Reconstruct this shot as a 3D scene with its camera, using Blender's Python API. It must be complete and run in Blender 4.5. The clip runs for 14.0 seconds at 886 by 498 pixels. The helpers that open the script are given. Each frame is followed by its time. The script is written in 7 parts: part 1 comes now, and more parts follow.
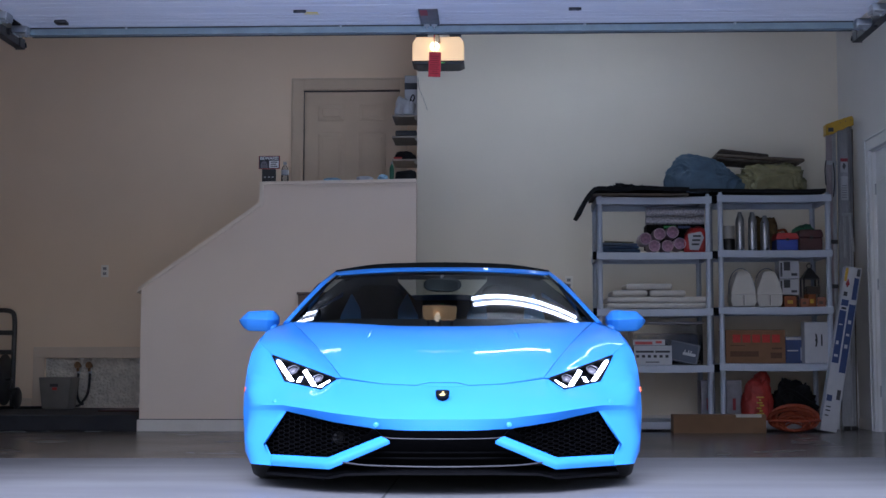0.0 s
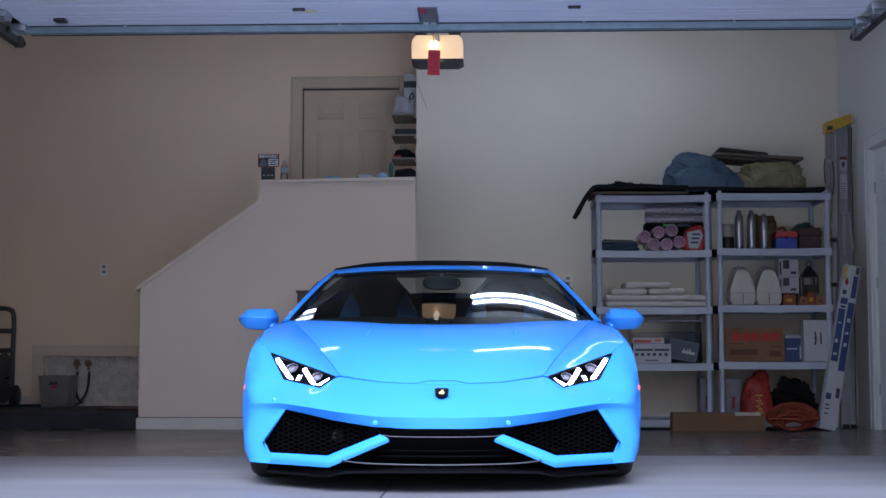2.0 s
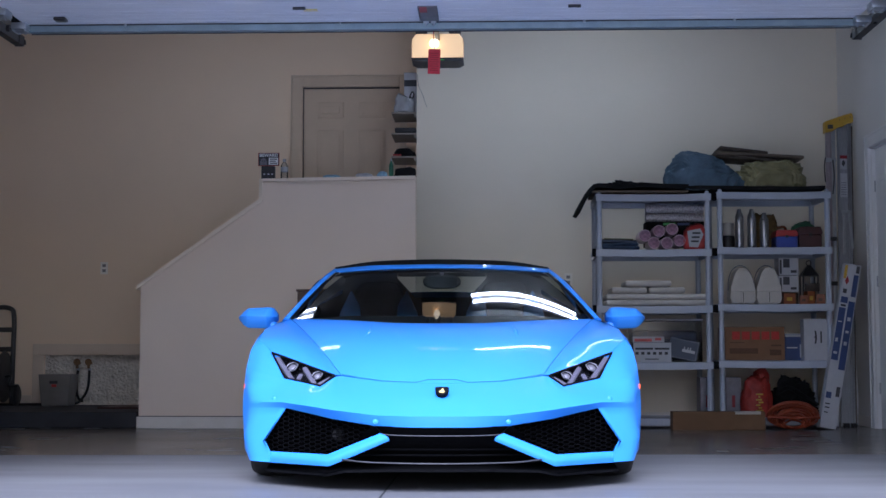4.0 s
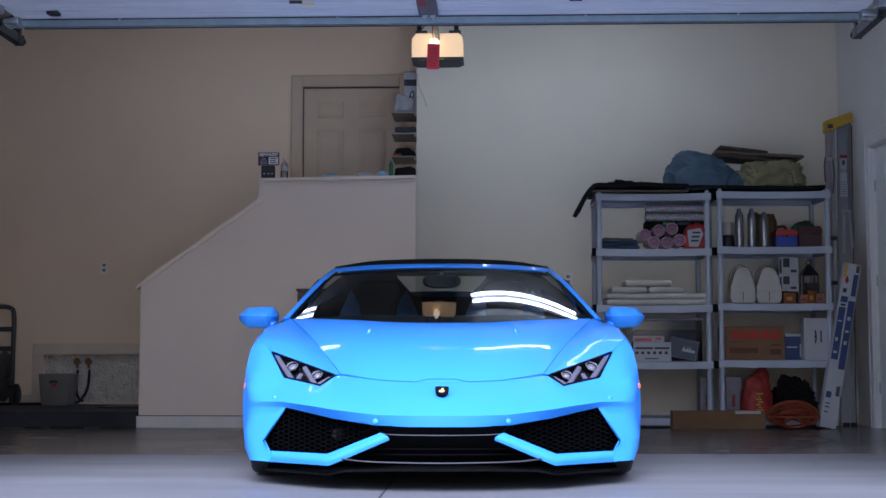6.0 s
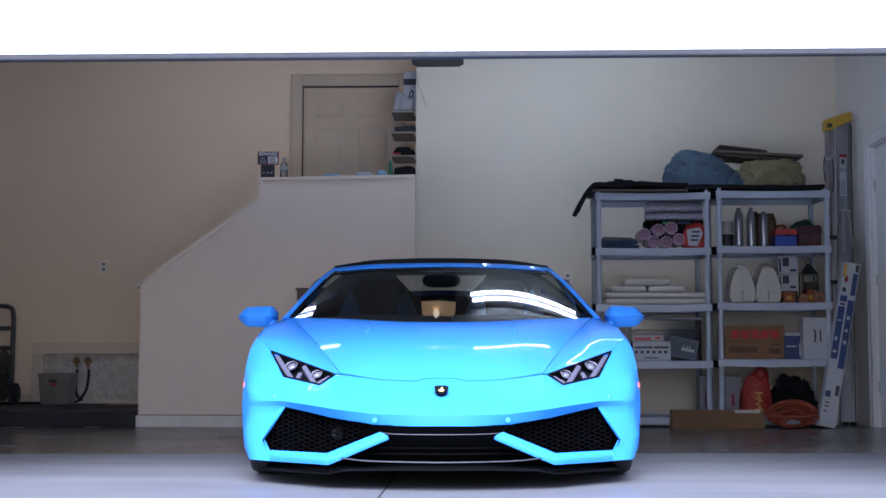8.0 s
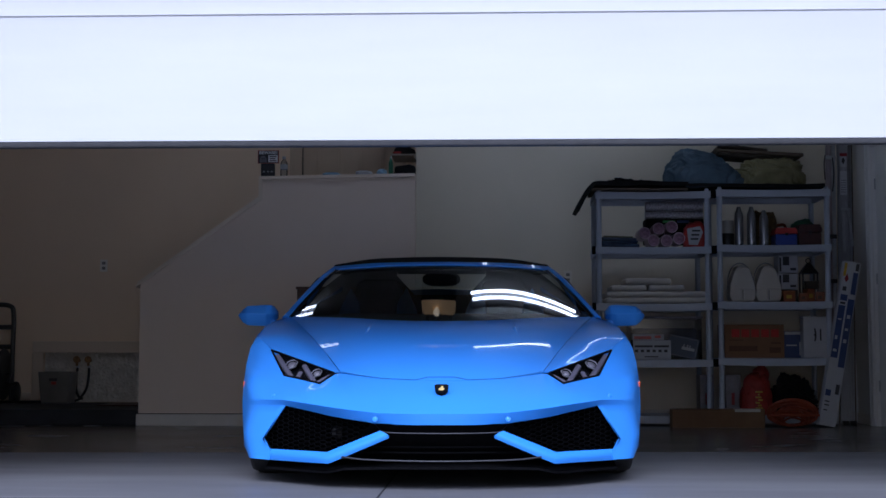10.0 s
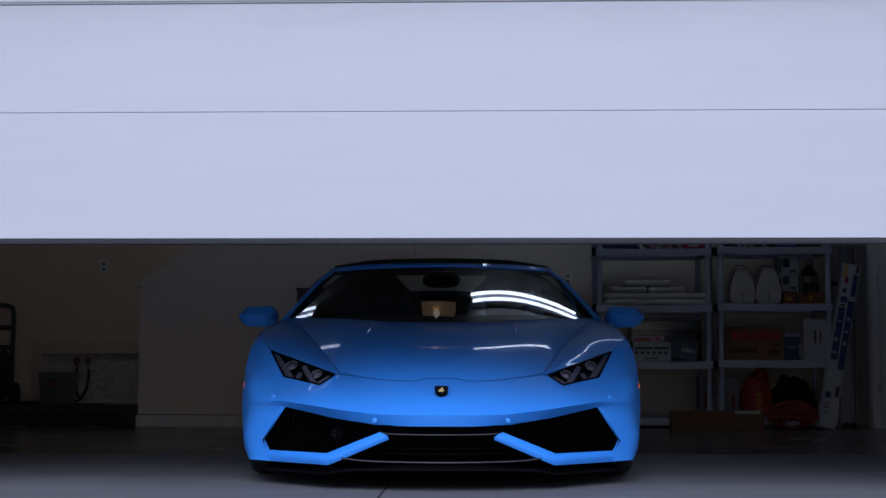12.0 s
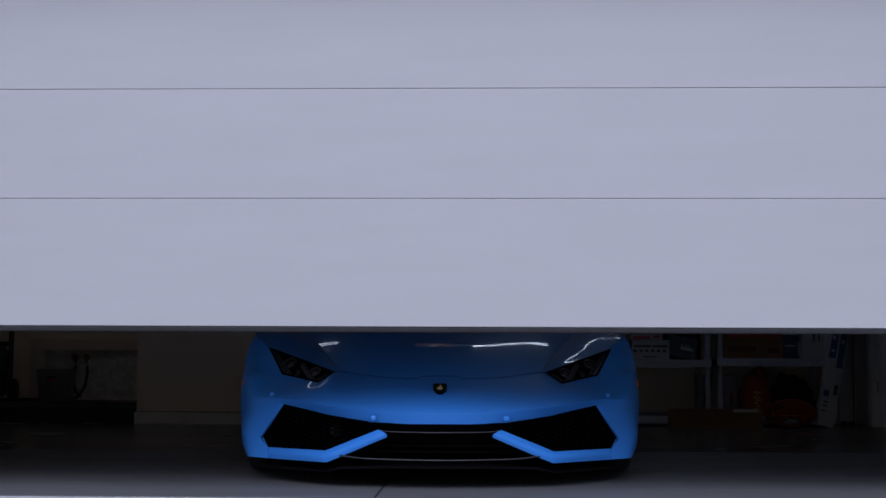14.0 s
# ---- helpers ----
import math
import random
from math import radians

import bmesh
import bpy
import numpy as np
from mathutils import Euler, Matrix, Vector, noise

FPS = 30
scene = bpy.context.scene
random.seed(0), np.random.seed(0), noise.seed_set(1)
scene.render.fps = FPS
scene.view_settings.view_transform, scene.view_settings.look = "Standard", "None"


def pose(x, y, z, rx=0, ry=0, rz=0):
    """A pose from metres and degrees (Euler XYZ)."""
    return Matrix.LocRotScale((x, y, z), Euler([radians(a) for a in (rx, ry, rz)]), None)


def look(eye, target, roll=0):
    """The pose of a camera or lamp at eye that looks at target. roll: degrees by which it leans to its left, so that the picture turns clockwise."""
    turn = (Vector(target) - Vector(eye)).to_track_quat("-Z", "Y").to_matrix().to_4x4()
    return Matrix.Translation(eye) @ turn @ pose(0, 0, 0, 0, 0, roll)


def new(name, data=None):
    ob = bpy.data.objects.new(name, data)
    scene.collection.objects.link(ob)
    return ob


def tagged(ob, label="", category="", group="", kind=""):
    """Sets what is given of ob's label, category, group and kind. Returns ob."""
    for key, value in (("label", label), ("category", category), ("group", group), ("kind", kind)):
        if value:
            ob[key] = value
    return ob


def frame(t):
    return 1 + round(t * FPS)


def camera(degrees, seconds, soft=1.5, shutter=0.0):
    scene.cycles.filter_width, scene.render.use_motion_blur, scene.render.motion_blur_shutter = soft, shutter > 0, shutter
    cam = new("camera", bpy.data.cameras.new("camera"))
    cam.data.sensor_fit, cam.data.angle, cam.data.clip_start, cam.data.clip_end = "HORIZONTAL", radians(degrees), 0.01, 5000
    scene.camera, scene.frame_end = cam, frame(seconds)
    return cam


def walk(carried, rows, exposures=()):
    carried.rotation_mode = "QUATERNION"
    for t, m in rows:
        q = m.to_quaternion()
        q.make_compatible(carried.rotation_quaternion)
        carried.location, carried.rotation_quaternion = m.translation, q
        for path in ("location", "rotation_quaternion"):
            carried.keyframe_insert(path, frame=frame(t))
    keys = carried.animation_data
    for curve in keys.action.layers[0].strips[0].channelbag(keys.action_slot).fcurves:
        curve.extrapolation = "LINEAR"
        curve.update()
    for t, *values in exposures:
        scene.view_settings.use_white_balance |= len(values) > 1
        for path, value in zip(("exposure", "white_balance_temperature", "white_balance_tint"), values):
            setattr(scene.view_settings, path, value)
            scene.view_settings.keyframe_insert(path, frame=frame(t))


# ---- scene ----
# World: x to the right of the garage, y into it, z up. The camera stands on the drive outside.

# ---- camera ----
LENS = 2 * math.degrees(math.atan(784 / 2400))
cam = camera(LENS, 14.0, soft=1.5)
PITCH0, YAW0 = 94.526, 2.0
PX = math.degrees(1 / 2400)
# seconds, drift to the right, drift down, roll: a tripod head that settles
DRIFT = [(0.0, 1.5, 6.2, 0.0), (0.5, 1.4, 5.6, 0.0), (1.0, 1.3, 4.7, 0.0), (1.5, 0.2, 3.8, 0.0), (2.0, 0.1, 3.0, 0.0),
         (2.5, 0.1, 1.9, 0.0), (3.0, 0.1, 1.5, 0.0), (5.5, 1.2, 0.1, 0.0), (6.0, 0.4, 0.0, 0.0), (6.5, 0.0, 0.0, 0.0),
         (7.0, -1.2, 0.0, 0.0), (7.5, -1.0, -0.1, 0.0), (8.0, -0.5, -1.3, 0.0), (10.5, 0.0, -3.4, 0.02), (11.0, 0.2, -2.4, 0.03),
         (11.5, 0.1, -0.6, 0.06), (12.0, 0.0, -0.9, 0.11), (12.5, -0.6, 0.0, 0.15), (13.0, -0.4, 2.0, 0.17),
         (13.5, -1.0, 2.8, 0.19), (14.0, -2.0, -5.0, 0.24)]
# seconds, exposure, white balance and tint: the film camera reacts to the white door
EXPOSE = [(0.0, 1.38, 5250, 18), (6.0, 1.36, 5250, 18), (6.5, 1.40, 5250, 18), (7.0, 1.53, 5250, 18), (7.5, 1.78, 5250, 18), (8.0, 1.88, 5250, 18),
          (8.5, 1.45, 5250, 18), (10.5, 0.24, 5250, 18), (11.0, 0.05, 5250, 18), (12.0, -0.3, 5300, 18), (12.5, -0.43, 5350, 18), (13.0, -0.53, 5400, 18),
          (14.0, -0.76, 5500, 19)]
walk(cam, [(t, pose(0, 0, 0.58, PITCH0 + dy * PX, 0, YAW0 + dx * PX) @ pose(0, 0, 0, 0, 0, r)) for t, dx, dy, r in DRIFT], EXPOSE)

# ---- light ----
world = bpy.data.worlds.new("sky")
scene.world = world
world.use_nodes = True
wn = world.node_tree.nodes
sky = wn.new("ShaderNodeTexSky")
sky.sky_type, sky.sun_disc = "NISHITA", False
sky.sun_elevation, sky.sun_rotation = radians(44), radians(182)
sky.air_density, sky.dust_density = 1.0, 3.0
wn["Background"].inputs["Strength"].default_value = 0.13
world.node_tree.links.new(sky.outputs["Color"], wn["Background"].inputs["Color"])
sun_data = bpy.data.lights.new("sun", "SUN")
sun_data.energy, sun_data.angle, sun_data.color = 3.15, radians(46), (0.95, 0.96, 1.0)
sun = new("sun", sun_data)
sun.matrix_world = look((-0.3, -2, 7.8), (0, 6, 0))


# ---- materials ----
def mat(name, col, rough=0.6, metal=0.0, var=0.12, scale=6.0, bump=0.0, bump_scale=80.0, coat=0.0, col2=None, emit=0.0,
        rand=0.0, stretch=(1, 1, 1), rough_var=0.1, spec=0.5, relief=0.004):
    """A surface with stains at one scale, grain at another, and fine relief."""
    m = bpy.data.materials.new(name)
    m.use_nodes = True
    nt = m.node_tree
    n, l = nt.nodes, nt.links
    b = n["Principled BSDF"]
    tc = n.new("ShaderNodeTexCoord")
    mp = n.new("ShaderNodeMapping")
    mp.inputs["Scale"].default_value = stretch
    l.new(tc.outputs["Object"], mp.inputs["Vector"])
    big = n.new("ShaderNodeTexNoise")
    big.inputs["Scale"].default_value, big.inputs["Detail"].default_value = scale, 5
    fine = n.new("ShaderNodeTexNoise")
    fine.inputs["Scale"].default_value, fine.inputs["Detail"].default_value = bump_scale, 3
    for t in (big, fine):
        l.new(mp.outputs["Vector"], t.inputs["Vector"])
    add = n.new("ShaderNodeMath")
    add.operation = "MULTIPLY_ADD"
    add.inputs[1].default_value = 0.25
    l.new(fine.outputs["Fac"], add.inputs[0])
    l.new(big.outputs["Fac"], add.inputs[2])
    ramp = n.new("ShaderNodeMapRange")
    ramp.inputs["From Min"].default_value, ramp.inputs["From Max"].default_value = 0.35, 0.9
    l.new(add.outputs[0], ramp.inputs["Value"])
    mix = n.new("ShaderNodeMix")
    mix.data_type = "RGBA"
    other = col2 or tuple(c * (1 - 2 * var) for c in col)
    mix.inputs["A"].default_value = (*other, 1)
    mix.inputs["B"].default_value = (*col, 1)
    l.new(ramp.outputs["Result"], mix.inputs["Factor"])
    out = mix.outputs["Result"]
    if rand:
        info = n.new("ShaderNodeObjectInfo")
        hsv = n.new("ShaderNodeHueSaturation")
        mr = n.new("ShaderNodeMapRange")
        mr.inputs["To Min"].default_value, mr.inputs["To Max"].default_value = 1 - rand, 1 + rand
        l.new(info.outputs["Random"], mr.inputs["Value"])
        l.new(mr.outputs["Result"], hsv.inputs["Value"])
        l.new(out, hsv.inputs["Color"])
        out = hsv.outputs["Color"]
    l.new(out, b.inputs["Base Color"])
    b.inputs["Metallic"].default_value = metal
    rr = n.new("ShaderNodeMapRange")
    rr.inputs["To Min"].default_value, rr.inputs["To Max"].default_value = min(1, rough * (1 + rough_var)), rough * (1 - rough_var)
    l.new(big.outputs["Fac"], rr.inputs["Value"])
    l.new(rr.outputs["Result"], b.inputs["Roughness"])
    b.inputs["Specular IOR Level"].default_value = spec
    b.inputs["Coat Weight"].default_value = coat
    b.inputs["Coat Roughness"].default_value = 0.03
    if bump:
        bp = n.new("ShaderNodeBump")
        bp.inputs["Strength"].default_value, bp.inputs["Distance"].default_value = bump, relief
        l.new(fine.outputs["Fac"], bp.inputs["Height"])
        l.new(bp.outputs["Normal"], b.inputs["Normal"])
    if emit:
        b.inputs["Emission Color"].default_value = (*col, 1)
        b.inputs["Emission Strength"].default_value = emit
    return m


def glass_mat(name, col=(1, 1, 1), rough=0.02, ior=1.45, gloss=0.8):
    """Thin tinted glass or clear plastic: part gloss, part see-through."""
    m = bpy.data.materials.new(name)
    m.use_nodes = True
    n, l = m.node_tree.nodes, m.node_tree.links
    n.remove(n["Principled BSDF"])
    tr, gl, mx, fr = (n.new("ShaderNode" + k) for k in ("BsdfTransparent", "BsdfGlossy", "MixShader", "Fresnel"))
    tr.inputs["Color"].default_value = (*col, 1)
    gl.inputs["Roughness"].default_value = rough
    gl.inputs["Color"].default_value = (gloss, gloss, gloss, 1)
    fr.inputs["IOR"].default_value = ior
    l.new(fr.outputs[0], mx.inputs[0])
    l.new(tr.outputs[0], mx.inputs[1])
    l.new(gl.outputs[0], mx.inputs[2])
    l.new(mx.outputs[0], n["Material Output"].inputs["Surface"])
    return m


M_WALL = mat("wall_paint", (0.81, 0.635, 0.445), 0.75, var=0.035, scale=1.3, bump=0.25, bump_scale=160)
# next two wall colours have daylight and tube light mixed into the paint
M_WALL_STAIR = mat("daylit_wall_paint", (0.80, 0.68, 0.555), 0.75, var=0.04, scale=1.4, bump=0.25, bump_scale=160)
M_WALL_TUBELIT = mat("tube_lit_wall_paint", (0.765, 0.69, 0.555), 0.75, var=0.035, scale=1.1, bump=0.25, bump_scale=160)
M_WALL_SIDE = mat("side_wall_paint", (0.70, 0.68, 0.64), 0.75, var=0.03, scale=1.3, bump=0.25, bump_scale=160)
M_CAP = mat("cap_paint", (0.80, 0.69, 0.55), 0.5, var=0.05, scale=3, bump=0.08, bump_scale=90)
M_TRIM = mat("trim_paint", (0.68, 0.55, 0.41), 0.5, var=0.05, scale=3, bump=0.08, bump_scale=90)
M_BASE = mat("baseboard_paint", (0.74, 0.70, 0.63), 0.5, var=0.08, scale=5, bump=0.1)
M_STUCCO = mat("rough_stucco", (0.76, 0.70, 0.60), 0.9, var=0.2, scale=9, bump=1.0, bump_scale=38, relief=0.03)
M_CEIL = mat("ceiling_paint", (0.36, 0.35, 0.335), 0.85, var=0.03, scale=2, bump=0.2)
M_FLOOR = mat("sealed_concrete", (0.14, 0.122, 0.106), 0.24, var=0.27, scale=1.5, bump=0.10, bump_scale=40, rough_var=0.5)
M_APRON = mat("bare_concrete", (0.15, 0.15, 0.158), 0.5, var=0.16, scale=1.2, bump=0.12, bump_scale=40, rough_var=0.3, stretch=(0.5, 1.6, 1))
M_DRIVE = mat("driveway_concrete", (0.66, 0.655, 0.65), 0.8, var=0.1, scale=1.5, bump=0.4)
M_GROUND = mat("ground", (0.42, 0.42, 0.40), 0.95, var=0.2, scale=0.2, bump=0.4)
M_FACADE = mat("facade_stucco", (0.6, 0.56, 0.5), 0.9, var=0.06, scale=2, bump=0.6)
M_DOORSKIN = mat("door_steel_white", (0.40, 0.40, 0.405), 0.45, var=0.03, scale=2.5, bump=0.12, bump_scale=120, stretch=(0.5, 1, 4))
# the door's inner white is lightened and blued for light off the drive
M_DOORBACK = mat("door_back_bounce_white", (0.60, 0.615, 0.66), 0.45, var=0.05, scale=3.0, bump=0.12, bump_scale=120, stretch=(0.5, 1, 4))
M_GALV = mat("galvanized_steel", (0.46, 0.49, 0.52), 0.38, metal=0.85, var=0.12, scale=12, bump=0.05)
M_STRUT = mat("bluish_galvanized", (0.26, 0.33, 0.36), 0.42, metal=0.5, var=0.15, scale=9, bump=0.05)
M_DARKSTEEL = mat("dark_steel", (0.045, 0.045, 0.05), 0.45, metal=0.7, var=0.15, scale=15)
M_DULLGALV = mat("dull_galvanized", (0.24, 0.25, 0.27), 0.5, metal=0.6, var=0.15, scale=14)
M_STICKER = mat("yellow_sticker", (0.7, 0.55, 0.05), 0.5, var=0.1)
M_STICKER_RED = mat("red_sticker", (0.30, 0.05, 0.06), 0.5, var=0.1)
M_RUBBER = mat("black_rubber", (0.01, 0.01, 0.012), 0.7, var=0.2, scale=20, bump=0.2)
M_CURB = mat("dark_concrete_step", (0.032, 0.033, 0.038), 0.85, var=0.25, scale=5, bump=0.4)
M_PLASTIC = mat("grey_plastic", (0.36, 0.39, 0.45), 0.4, var=0.05, scale=8, bump=0.06)
M_BLACK = mat("black_plastic", (0.018, 0.018, 0.02), 0.4, var=0.15, scale=18)
M_CAR = mat("blue_car_paint", (0.051, 0.215, 0.65), 0.4, var=0.0, coat=0.42, rough_var=0.0, spec=0.05)


# ---- mesh tools ----
def to_object(name, bm, material, parent=None, smooth=False, m=None):
    bmesh.ops.recalc_face_normals(bm, faces=bm.faces)
    me = bpy.data.meshes.new(name)
    bm.to_mesh(me)
    bm.free()
    for k in (material if isinstance(material, (list, tuple)) else [material]):
        me.materials.append(k)
    if smooth:
        me.polygons.foreach_set("use_smooth", [True] * len(me.polygons))
        if smooth is not True:
            me.set_sharp_from_angle(angle=radians(smooth))
    ob = new(name, me)
    if m is not None:
        ob.matrix_basis = m
    ob.parent = parent
    return ob


def part(name, bm, material, parent, label="", smooth=False, m=None):
    ob = to_object(name, bm, material, parent, smooth, m)
    if label:
        ob["label"] = label
    return ob


def thing(name, label, category, m=None, group=""):
    ob = new(name)
    ob.empty_display_size = 0.1
    if m is not None:
        ob.matrix_basis = m
    return tagged(ob, label, category, group)


def structure(name, bm, material, label, smooth=False):
    return tagged(to_object(name, bm, material, None, smooth), label, name.split("_")[0], "", "structure")


def box(lo, hi, bev=0.0, bm=None, m=None, seg=2):
    bm = bm or bmesh.new()
    c = [(a + b) / 2 for a, b in zip(lo, hi)]
    s = [abs(b - a) for a, b in zip(lo, hi)]
    made = bmesh.ops.create_cube(bm, size=1, matrix=Matrix.Translation(c) @ Matrix.Diagonal((*s, 1)))["verts"]
    if bev:
        es = list({e for v in made for e in v.link_edges})
        out = bmesh.ops.bevel(bm, geom=es, offset=min(bev, min(s) * 0.45), segments=seg, affect="EDGES", profile=0.5)
        made = list({v for v in out["verts"]} | {v for v in made if v.is_valid})
    if m is not None:
        bmesh.ops.transform(bm, matrix=m, verts=made)
    return bm


def cyl(r1, r2, h, seg=24, bm=None, m=None, caps=True):
    """Along z from 0 to h."""
    bm = bm or bmesh.new()
    mm = (m or Matrix()) @ Matrix.Translation((0, 0, h / 2))
    bmesh.ops.create_cone(bm, cap_ends=caps, segments=seg, radius1=r1, radius2=r2, depth=h, matrix=mm)
    return bm


def lathe(profile, seg=32, bm=None, m=None):
    """Turns (radius, height) points round z."""
    bm = bm or bmesh.new()
    m = m or Matrix()
    rings = []
    for r, z in profile:
        if r < 1e-6:
            rings.append([bm.verts.new(m @ Vector((0, 0, z)))])
        else:
            rings.append([bm.verts.new(m @ Vector((r * math.cos(2 * math.pi * i / seg), r * math.sin(2 * math.pi * i / seg), z))) for i in range(seg)])
    for a, b in zip(rings, rings[1:]):
        for i in range(seg):
            j = (i + 1) % seg
            if len(a) == 1 and len(b) > 1:
                bm.faces.new((a[0], b[i], b[j]))
            elif len(b) == 1 and len(a) > 1:
                bm.faces.new((a[i], a[j], b[0]))
            elif len(a) > 1:
                bm.faces.new((a[i], a[j], b[j], b[i]))
    return bm


def prism(outline, depth, bm=None, m=None, bev=0.0):
    """An outline in x, z, thickened from y = 0 to y = depth."""
    bm = bm or bmesh.new()
    m = m or Matrix()
    a = [bm.verts.new(m @ Vector((x, 0, z))) for x, z in outline]
    b = [bm.verts.new(m @ Vector((x, depth, z))) for x, z in outline]
    k = len(outline)
    fs = [bm.faces.new(a), bm.faces.new(b[::-1])]
    for i in range(k):
        fs.append(bm.faces.new((a[i], b[i], b[(i + 1) % k], a[(i + 1) % k])))
    if bev:
        bmesh.ops.bevel(bm, geom=list({e for f in fs for e in f.edges}), offset=bev, segments=2, affect="EDGES", profile=0.5)
    return bm


def spline(pts, n):
    """Points along a smooth line through pts."""
    p = [Vector(q) for q in pts]
    p = [2 * p[0] - p[1], *p, 2 * p[-1] - p[-2]]
    out, segs = [], len(p) - 3
    for i in range(n + 1):
        u = i / n * segs
        k = min(int(u), segs - 1)
        u -= k
        a, b, c, d = p[k:k + 4]
        out.append(0.5 * (2 * b + (c - a) * u + (2 * a - 5 * b + 4 * c - d) * u * u + (3 * b - a - 3 * c + d) * u ** 3))
    return out


def poly(pts, n):
    """Points along straight pieces through pts, n to each piece."""
    out = []
    for a, b in zip(pts, pts[1:]):
        out += [Vector(a).lerp(Vector(b), i / n) for i in range(n)]
    return out + [Vector(pts[-1])]


def tube(pts, r, n=24, seg=8, bm=None, smooth=True):
    """A round rod along a line."""
    bm = bm or bmesh.new()
    line = spline(pts, n) if smooth else [Vector(q) for q in pts]
    rings, side = [], None
    for i, p in enumerate(line):
        d = (line[min(i + 1, len(line) - 1)] - line[max(i - 1, 0)]).normalized()
        if side is None:
            side = d.orthogonal().normalized()
        side = (side - d * side.dot(d)).normalized()
        up = d.cross(side)
        rings.append([bm.verts.new(p + r * (side * math.cos(2 * math.pi * k / seg) + up * math.sin(2 * math.pi * k / seg))) for k in range(seg)])
    for a, b in zip(rings, rings[1:]):
        for k in range(seg):
            bm.faces.new((a[k], a[(k + 1) % seg], b[(k + 1) % seg], b[k]))
    bm.faces.new(rings[0])
    bm.faces.new(rings[-1][::-1])
    return bm


def loft(curves, rows=8, bm=None, mirror=False, smooth=True):
    """A sheet through curves that hold equally many points."""
    bm = bm or bmesh.new()
    cols = [spline(c, rows) if smooth and len(c) > 2 else [Vector(c[0]).lerp(Vector(c[-1]), i / rows) for i in range(rows + 1)]
            for c in zip(*curves)]
    for s in ((1, -1) if mirror else (1,)):
        g = [[bm.verts.new((p.x * s, p.y, p.z)) for p in col] for col in cols]
        for a, b in zip(g, g[1:]):
            for i in range(rows):
                f = (a[i], a[i + 1], b[i + 1], b[i])
                bm.faces.new(f if s > 0 else f[::-1])
    if mirror:
        bmesh.ops.remove_doubles(bm, verts=bm.verts, dist=0.0005)
    return bm


def thicken(ob, d, offset=-1):
    md = ob.modifiers.new("thickness", "SOLIDIFY")
    md.thickness, md.offset = d, offset
    crisp = ob.modifiers.new("crisp_edges", "EDGE_SPLIT")
    crisp.split_angle = radians(50)
    return ob


# ---- the garage ----
FRONT, STAIR_Y, RIGHT_Y, BACK_Y, SLAB_Y = 5.5, 11.03, 12.2, 12.75, 8.15
LEFT_X, RIGHT_X, CEIL_Z, EDGE_X = -5.3, 3.13, 3.75, -0.669
OPEN_L, OPEN_R, OPEN_TOP = -2.75, 2.13, 2.36


def slab(outline, z0, z1):
    """A flat outline in x, y, thickened from z0 to z1."""
    bm = bmesh.new()
    a, b = ([bm.verts.new((x, y, z)) for x, y in outline] for z in (z0, z1))
    bm.faces.new(a[::-1])
    bm.faces.new(b)
    for i in range(len(outline)):
        j = (i + 1) % len(outline)
        bm.faces.new((a[i], a[j], b[j], b[i]))
    return bm


